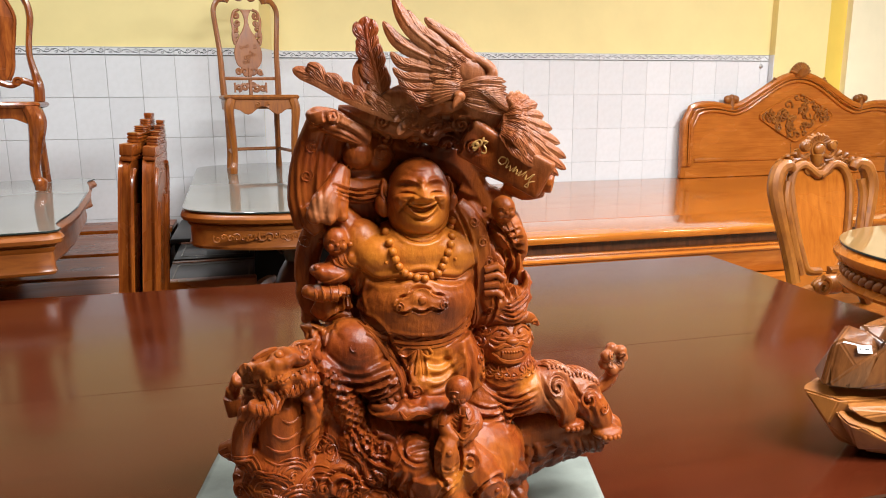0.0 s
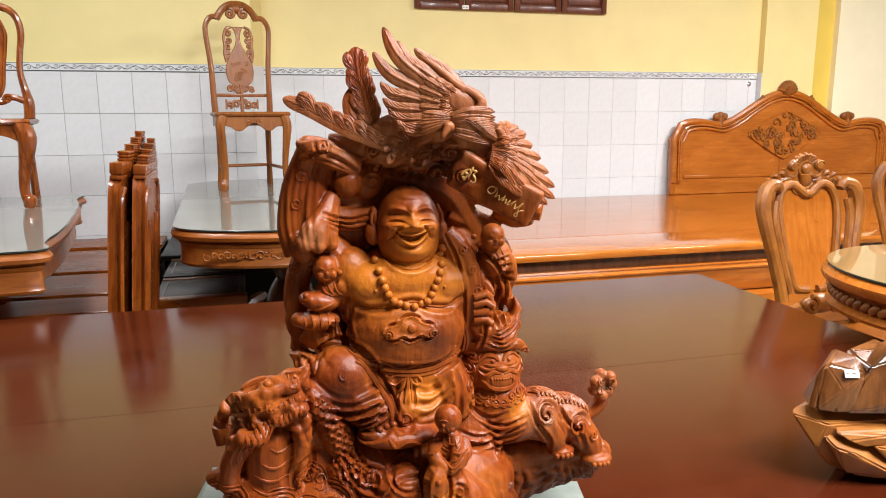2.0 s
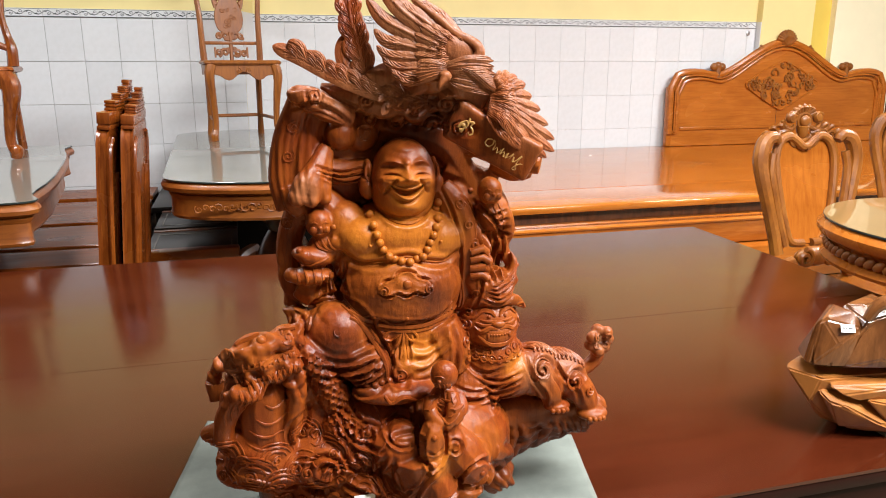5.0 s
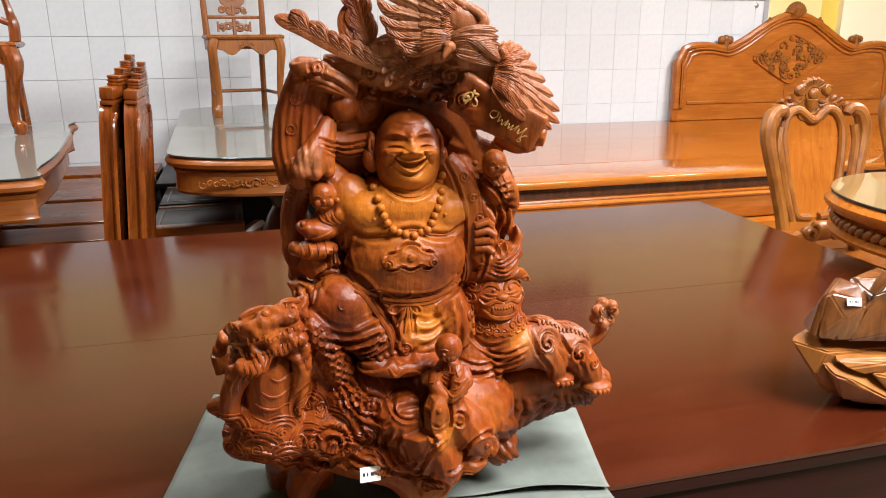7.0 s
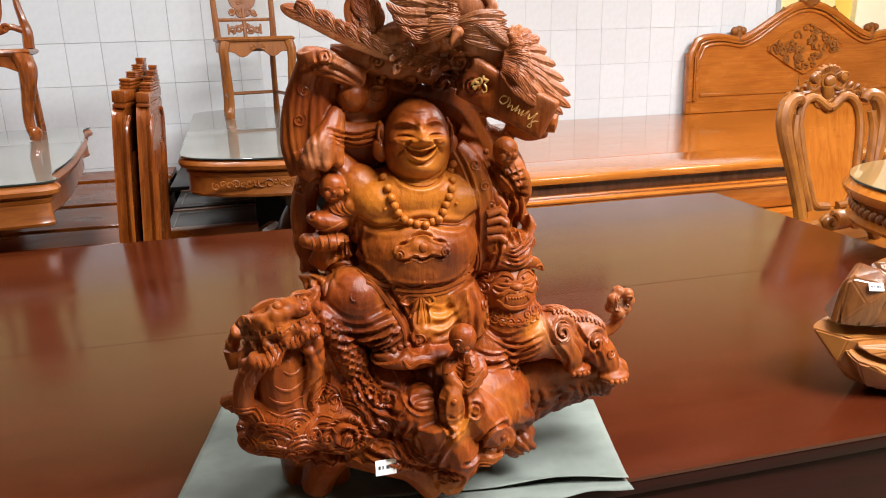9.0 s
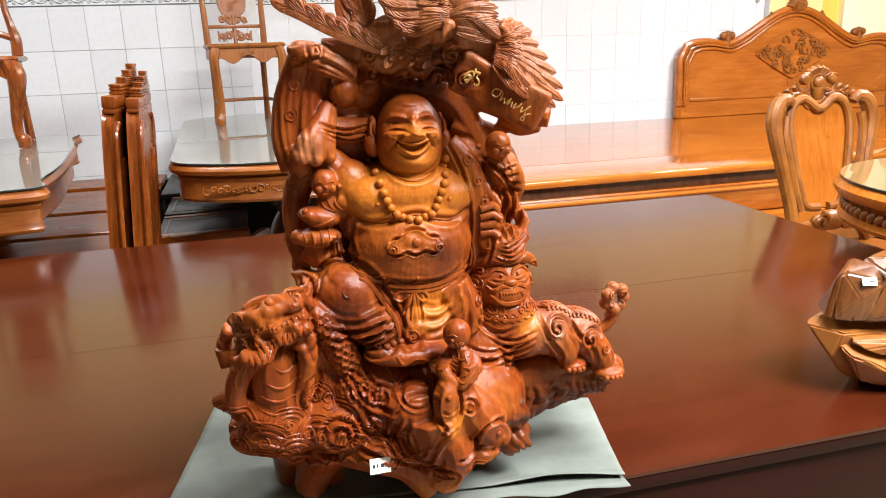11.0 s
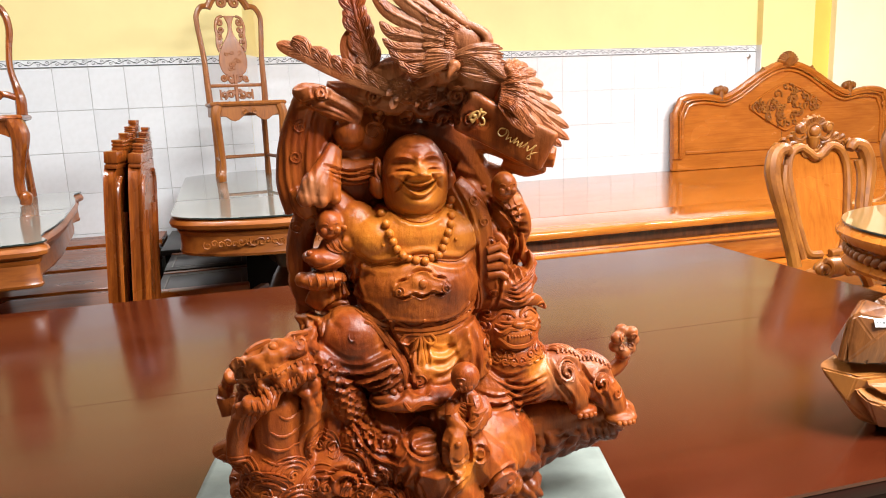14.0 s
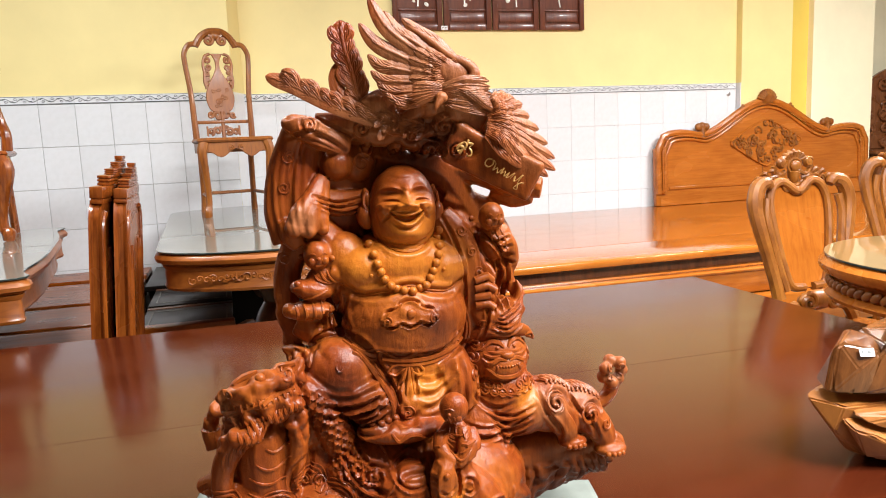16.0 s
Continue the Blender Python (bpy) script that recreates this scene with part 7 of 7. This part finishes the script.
# ---- cloth under the figure ----
def cloth():
    bm = bmesh.new()
    nx, ny = 70, 46
    c = [Vector((-0.150, 0.985)), Vector((0.487, 0.868)), Vector((0.545, 1.11)), Vector((-0.082, 1.335))]
    rows = []
    for j in range(ny + 1):
        v = j / ny
        row = []
        for i in range(nx + 1):
            u = i / nx
            p = (c[0] * (1 - u) + c[1] * u) * (1 - v) + (c[3] * (1 - u) + c[2] * u) * v
            z = SAP_Z + 0.0025 + 0.0016 * (1 + noise.noise((p.x * 9, p.y * 9, 0)) + 0.5 * noise.noise((p.x * 23, p.y * 23, 4)))
            # the front right edge is folded under, so it stands up in a roll
            roll = math.exp(-(v / 0.05) ** 2) * max(0, (u - 0.5) * 2) * (0.011 + 0.007 * math.sin(u * 17))
            row.append(bm.verts.new((p.x, p.y + roll * 0.4, z + max(0, roll))))
        rows.append(row)
    for j in range(ny):
        for i in range(nx):
            bm.faces.new((rows[j][i], rows[j][i + 1], rows[j + 1][i + 1], rows[j + 1][i]))
    # the folded-under layer, which hangs a little over the platform's edge
    low = []
    for i in range(nx + 1):
        u = i / nx
        x = 0.02 + 0.467 * u
        e = 0.955 - 0.09 * u ** 0.8
        wob = 0.004 * math.sin(u * 15) + 0.003 * math.sin(u * 31)
        low.append([bm.verts.new((x, e + 0.05, SAP_Z + 0.0015)), bm.verts.new((x, e - 0.004 + wob, SAP_Z + 0.0016)), bm.verts.new((x, e - 0.014 + wob, SAP_Z + 0.0012))])
    for a, b in zip(low, low[1:]):
        bm.faces.new((a[0], b[0], b[1], a[1]))
        bm.faces.new((a[1], b[1], b[2], a[2]))
    ob = part("table_cloth", bm, CLOTH)
    so = ob.modifiers.new("thickness", "SOLIDIFY")
    so.thickness, so.offset = 0.0012, 0
    return tagged(ob, "grey-green cloth spread under the statue", "cloth")


cloth()


# ---- price stickers ----
def sticker(m, w=0.028, h=0.020, where="statue's base"):
    st = thing("price_sticker", "small white price sticker on the " + where, "sticker", m, "price stickers")
    part("paper", box(bmesh.new(), -w / 2, w / 2, -0.0004, 0.0004, -h / 2, h / 2), LABEL_WHITE, st, smooth=False)
    for k, bw in enumerate((0.2, 0.12, 0.3, 0.16)):
        x0 = -w * 0.36 + w * 0.19 * k
        part("print_bar", box(bmesh.new(), x0, x0 + w * bw * 0.5, -0.0009, -0.0005, -h * 0.10, h * 0.12), INK, st, smooth=False)
    return st


# ---- angular carved block, in two pieces ----
def facets(pts, seed, jitter=0.006):
    bm = bmesh.new()
    rnd = random.Random(seed)
    for p in pts:
        bm.verts.new([c + rnd.uniform(-jitter, jitter) for c in p])
    hull = bmesh.ops.convex_hull(bm, input=bm.verts)
    bmesh.ops.delete(bm, geom=[g for g in hull["geom_interior"] + hull["geom_unused"] if isinstance(g, bmesh.types.BMVert)], context="VERTS")
    bmesh.ops.bevel(bm, geom=list(bm.edges), offset=0.003, segments=2, affect="EDGES")
    return bm


def joined(bms):
    out = bmesh.new()
    for b in bms:
        data = bpy.data.meshes.new("piece")
        b.to_mesh(data)
        b.free()
        out.from_mesh(data)
        bpy.data.meshes.remove(data)
    return out


SZ = SAP_Z + 0.001
blk = thing("carved_wood_block", "glossy angular carved wood ornament on a stepped base beside the statue", "ornament")

# base: a boat-shaped slab with a pointed end, cut by long slanting facets
part("base", joined([
    facets([(0.917, 1.030, SZ + 0.122), (0.930, 1.045, SZ + 0.128), (0.990, 1.075, SZ + 0.124), (0.958, 0.990, SZ + 0.114), (0.946, 1.000, SZ + 0.066), (0.99, 1.02, SZ + 0.020), (1.03, 1.015, SZ + 0.004), (1.12, 1.10, SZ + 0.004),
            (1.02, 0.985, SZ + 0.092), (1.34, 0.965, SZ + 0.105), (1.34, 1.10, SZ + 0.120), (1.20, 1.12, SZ + 0.122), (1.30, 1.10, SZ + 0.010)], 1, 0.001),
    facets([(0.964, 0.978, SZ + 0.104), (0.985, 0.968, SZ + 0.088), (1.060, 0.955, SZ + 0.096), (1.20, 0.94, SZ + 0.102), (1.34, 0.945, SZ + 0.100), (0.985, 1.01, SZ + 0.112), (1.34, 1.01, SZ + 0.112), (1.02, 0.965, SZ + 0.074), (1.34, 0.95, SZ + 0.070)], 2, 0.001),
    facets([(0.946, 0.988, SZ + 0.098), (0.963, 0.972, SZ + 0.078), (1.000, 0.962, SZ + 0.066), (1.060, 0.948, SZ + 0.032), (1.10, 0.948, SZ + 0.012), (1.00, 0.985, SZ + 0.018), (1.06, 0.98, SZ + 0.004), (1.20, 0.97, SZ + 0.004), (1.02, 1.02, SZ + 0.08), (1.20, 1.02, SZ + 0.06)], 3, 0.001),
    facets([(1.030, 0.960, SZ + 0.078), (1.090, 0.942, SZ + 0.066), (1.20, 0.925, SZ + 0.028), (1.34, 0.93, SZ + 0.020), (1.10, 0.95, SZ + 0.008), (1.34, 0.95, SZ + 0.004), (1.06, 1.01, SZ + 0.07), (1.34, 1.01, SZ + 0.066), (1.34, 1.0, SZ + 0.004)], 4, 0.001),
]), WOOD_BLOCK, blk, "honey-coloured faceted wooden base", sharp=12)
part("ornament", joined([
    facets([(0.934, 1.012, SZ + 0.140), (0.938, 1.000, SZ + 0.138), (0.948, 1.012, SZ + 0.205), (0.956, 1.004, SZ + 0.220), (0.966, 0.988, SZ + 0.136), (0.990, 1.02, SZ + 0.236), (1.018, 0.998, SZ + 0.226), (1.008, 0.982, SZ + 0.132),
            (0.974, 0.982, SZ + 0.178), (0.990, 0.978, SZ + 0.172), (1.016, 0.978, SZ + 0.205), (1.05, 1.06, SZ + 0.14), (0.96, 1.06, SZ + 0.14), (1.02, 1.06, SZ + 0.225)], 4, 0.0008),
    facets([(0.990, 0.984, SZ + 0.132), (1.012, 0.976, SZ + 0.196), (1.024, 0.978, SZ + 0.216), (1.042, 0.972, SZ + 0.224), (1.090, 0.962, SZ + 0.240), (1.10, 0.955, SZ + 0.132), (1.05, 0.960, SZ + 0.150), (1.10, 1.05, SZ + 0.24), (1.12, 1.05, SZ + 0.132), (1.00, 1.04, SZ + 0.132), (1.03, 1.04, SZ + 0.228)], 5, 0.0008),
    facets([(1.08, 0.960, SZ + 0.125), (1.10, 0.956, SZ + 0.235), (1.16, 0.945, SZ + 0.285), (1.24, 0.95, SZ + 0.27), (1.29, 0.955, SZ + 0.2), (1.28, 0.955, SZ + 0.125), (1.2, 1.06, SZ + 0.28), (1.29, 1.05, SZ + 0.125), (1.10, 1.05, SZ + 0.125)], 6, 0.003),
]), WOOD_ORNAMENT, blk, "polished brown faceted carving", sharp=12)
bm = bmesh.new()
tube(bm, curve([(1.020, 0.976, SZ + 0.222), (1.036, 0.972, SZ + 0.246), (1.062, 0.966, SZ + 0.256), (1.090, 0.962, SZ + 0.244), (1.098, 0.960, SZ + 0.222), (1.078, 0.958, SZ + 0.212), (1.062, 0.958, SZ + 0.222)], 5), fade([0.008, 0.011, 0.013, 0.013, 0.012, 0.010, 0.005], 5), 10)
part("scroll", bm, WOOD_ORNAMENT, blk)
part("felt_pad", box(bmesh.new(), 1.085, 1.33, 0.962, 1.1, SAP_Z, SAP_Z + 0.005), CLOTH, blk, smooth=False)
sticker(pose(0.990, 0.9825, SZ + 0.206, -28, 5, -8), 0.027, 0.014, "carved wood ornament")
spot = tag_at[0] or Vector((-0.05, 0, 0.034))
sticker(pose(0.2 + spot.x, 0.95 + spot.y - 0.005, SZ + 0.003 + spot.z, -14, 4, 6), where="statue's base")

# ---- framed panels on the wall, with pale inlay ----
PANEL_Z = 1.967


def wall_panel(m):
    pn = thing("wall_panel", "dark red-brown framed wooden panel with pale shell inlay", "wall panel", m, "inlaid panels on the wall")
    w, h = 0.186, 1.15
    part("board", box(bmesh.new(), -w, w, -0.012, 0, 0, h, 0.002), PANEL_WOOD, pn)
    for nm, b in (("frame_side", (-w, -w + 0.04, 0.0, h)), ("frame_side", (w - 0.04, w, 0.0, h)), ("frame_rail", (-w + 0.042, w - 0.042, 0.0, 0.045)), ("frame_rail", (-w + 0.042, w - 0.042, h - 0.045, h))):
        part(nm, box(bmesh.new(), b[0], b[1], -0.03, -0.0125, b[2], b[3], 0.004), PANEL_WOOD, pn)
    part("lower_field", box(bmesh.new(), -w + 0.055, w - 0.055, -0.02, -0.0125, 0.06, 0.13, 0.006), PANEL_WOOD, pn)
    part("inner_moulding", box(bmesh.new(), -w + 0.042, w - 0.042, -0.024, -0.0125, 0.138, 0.152, 0.004), PANEL_WOOD, pn)
    rnd = random.Random(int(m.translation.x * 100))
    bm = bmesh.new()
    px, pz = rnd.uniform(-0.03, 0.03), 0.17
    stem = [(px, -0.0145, pz)]
    for k in range(7):
        px += rnd.uniform(-0.025, 0.025)
        pz += 0.12
        stem.append((px, -0.0145, pz))
    tube(bm, curve(stem, 3), 0.006, 5, 0.4)
    for k in range(26):
        x0, z0 = rnd.uniform(-0.08, 0.08), rnd.uniform(0.18, 1.05)
        ell(bm, (x0, -0.014, z0), (rnd.uniform(0.012, 0.028), 0.002, rnd.uniform(0.008, 0.016)), (0, rnd.uniform(0, 180), 0), 2)
    tagged(part("shell_inlay", bm, PEARL, pn, "pale shell flowers and branches"), kind="stuff")
    return pn


for k in range(4):
    wall_panel(pose(1.424 + 0.383 * k, RECESS_Y - 0.002, PANEL_Z))
sticker(pose(1.62, RECESS_Y - 0.034, PANEL_Z + 0.015), 0.05, 0.028, "inlaid wall panel")

# ---- small wall plug ----
wp = thing("wall_plug", "small round grey wall plug in the tiles", "plug", pose(4.097, RECESS_Y - 0.012, 1.447))
part("cap", lathe(bmesh.new(), [(0.018, 0), (0.018, 0.006), (0.012, 0.010)], 16, pose(0, 0, 0, 90)), STEEL_M, wp)

# ---- little paper scrap behind the platform ----
scrap = bmesh.new()
for k in range(5):
    ell(scrap, (0.16 + 0.012 * k, 3.46 + 0.01 * (k % 2), 0.40 + 0.008 * (k % 3)), (0.018, 0.012, 0.012), (20 * k, 30, 40 * k), 1)
tagged(part("crumpled_paper", scrap, LABEL_WHITE, smooth=False), "crumpled white paper lying on a stored box", "paper")
cb = thing("storage_box", "plain dark box stored under the dining table", "box")
part("body", box(bmesh.new(), 0.10, 0.28, 3.40, 3.62, 0.0, 0.388, 0.004), BLACK_PANEL, cb)


# ---- tiles, one by one ----
def tiled(parent, x0, x1, y, z_rows, first, name="tile", gap=0.0024):
    """Glazed tiles on a wall plane at y, on a grid that begins at first."""
    half = (TW - gap) / 2
    bm = bmesh.new()
    hz = (TH - gap) / 2
    layers(bm, [(-half, -hz), (half, -hz), (half, hz), (-half, hz)], [(0, 0), (0, 0.0055), (-0.0015, 0.007)], pose(0, 0, 0, 90))
    data = bpy.data.meshes.new(name)
    bmesh.ops.recalc_face_normals(bm, faces=bm.faces)
    bm.to_mesh(data)
    bm.free()
    data.materials.append(TILE)
    k0 = math.ceil((x0 - first) / TW - 1e-6)
    k1 = math.floor((x1 - first) / TW + 1e-6)
    for k in range(k0, k1):
        for r in range(z_rows):
            o = new(name, data)
            o.parent = parent
            o.matrix_basis = pose(first + (k + 0.5) * TW, y, BORDER_Z - (r + 0.5) * TH, random.uniform(-0.12, 0.12), 0, random.uniform(-0.12, 0.12))
    return first + k0 * TW, first + k1 * TW


def border(parent, x0, x1, y, first):
    half = (TW - 0.0025) / 2
    bm = bmesh.new()
    layers(bm, [(-half, 0), (half, 0), (half, 0.052), (-half, 0.052)], [(0, 0), (0, 0.007), (-0.0015, 0.0085)], pose(0, 0, 0, 90))
    bmesh.ops.recalc_face_normals(bm, faces=bm.faces)
    data = bpy.data.meshes.new("border_tile")
    bm.to_mesh(data)
    bm.free()
    data.materials.append(TILE)
    bm = bmesh.new()
    box(bm, -half, half, -0.0095, -0.0086, 0.001, 0.0055)
    box(bm, -half, half, -0.0095, -0.0086, 0.047, 0.0495)
    w = [(-half + 2 * half * k / 24, -0.009, 0.027 + 0.011 * math.sin(4 * math.pi * k / 24)) for k in range(25)]
    tube(bm, w, 0.0022, 5, 0.4)
    for q in range(4):
        cx = -half + 2 * half * (q + 0.5) / 4
        s = 1 if q % 2 == 0 else -1
        tube(bm, [(x, -0.009, z) for x, z in spiral(cx + 0.006, 0.027 - s * 0.006, 0.011, 1.2, 0.6 * s, -s, 10)], 0.0017, 4, 0.5)
        tube(bm, [(cx - 0.02, -0.009, 0.027 + s * 0.012), (cx - 0.008, -0.009, 0.027 + s * 0.004), (cx + 0.004, -0.009, 0.027 + s * 0.014)], [0.001, 0.0035, 0.001], 4, 0.5)
    bmesh.ops.recalc_face_normals(bm, faces=bm.faces)
    pat = bpy.data.meshes.new("scroll_pattern")
    bm.to_mesh(pat)
    bm.free()
    pat.materials.append(BORDER_INK)
    k0, k1 = math.ceil((x0 - first) / TW - 1e-6), math.floor((x1 - first) / TW + 1e-6)
    for k in range(k0, k1):
        o = new("border_tile", data)
        o.parent = parent
        o.matrix_basis = pose(first + (k + 0.5) * TW, y, BORDER_Z + 0.0015)
        s = new("scroll_pattern", pat)
        s.parent = o


BORDER_INK = paint("grey_black_glaze", (0.06, 0.07, 0.07), 0.25, 0.3, 0.0, 60)
tagged(part("trim_grout", box(bmesh.new(), -3.98, JOG_X - 0.001, WALL_Y - 0.003, WALL_Y - 0.0002, 0.1, BORDER_Z + 0.054), GROUT, smooth=False), "grey grout bed behind the wall tiles", "wall tiles", kind="structure")
tagged(part("trim_grout_recess", box(bmesh.new(), JOG_X + 0.001, PILLAR_X - 0.001, RECESS_Y - 0.003, RECESS_Y - 0.0002, 0.1, BORDER_Z + 0.054), LIT_GROUT, smooth=False), "grout bed behind the recess tiles, whitened as if brightly lit", "wall tiles", kind="structure")
tiled(wall_a, -2.6, JOG_X, WALL_Y - 0.003, 5, TILE_X0)
border(wall_a, -2.6, JOG_X, WALL_Y - 0.003, TILE_X0)
tiled(wall_b, JOG_X, PILLAR_X, RECESS_Y - 0.003, 4, 0.153, gap=0.0011)
border(wall_b, JOG_X, PILLAR_X, RECESS_Y - 0.003, 0.153)
# cut tiles at the end of each stretch
for parent, x0, x1, y, rows in ((wall_a, TILE_X0 + 5 * TW, JOG_X, WALL_Y - 0.003, 5), (wall_b, 0.153 + 19 * TW, PILLAR_X - 0.008, RECESS_Y - 0.003, 4)):
    for r in range(rows):
        part("cut_tile", box(bmesh.new(), x0 + 0.0012, x1 - 0.0012, y - 0.007, y, BORDER_Z - (r + 1) * TH + 0.0012, BORDER_Z - r * TH - 0.0012, 0.0012), TILE, parent, smooth=False)
    b_ = part("border_tile", box(bmesh.new(), x0 + 0.0012, x1 - 0.0012, y - 0.0085, y, BORDER_Z + 0.0015, BORDER_Z + 0.0535, 0.0012), TILE, parent, smooth=False)
    bm = box(bmesh.new(), x0 + 0.002, x1 - 0.002, y - 0.0095, y - 0.0086, BORDER_Z + 0.0025, BORDER_Z + 0.007)
    box(bm, x0 + 0.002, x1 - 0.002, y - 0.0095, y - 0.0086, BORDER_Z + 0.0485, BORDER_Z + 0.051)
    tube(bm, [(x0 + 0.004 + (x1 - x0 - 0.008) * k / 16, y - 0.009, BORDER_Z + 0.0285 + 0.011 * math.sin(4 * math.pi * (x1 - x0) / TW * k / 16)) for k in range(17)], 0.0022, 5, 0.4)
    part("scroll_pattern", bm, BORDER_INK, b_)
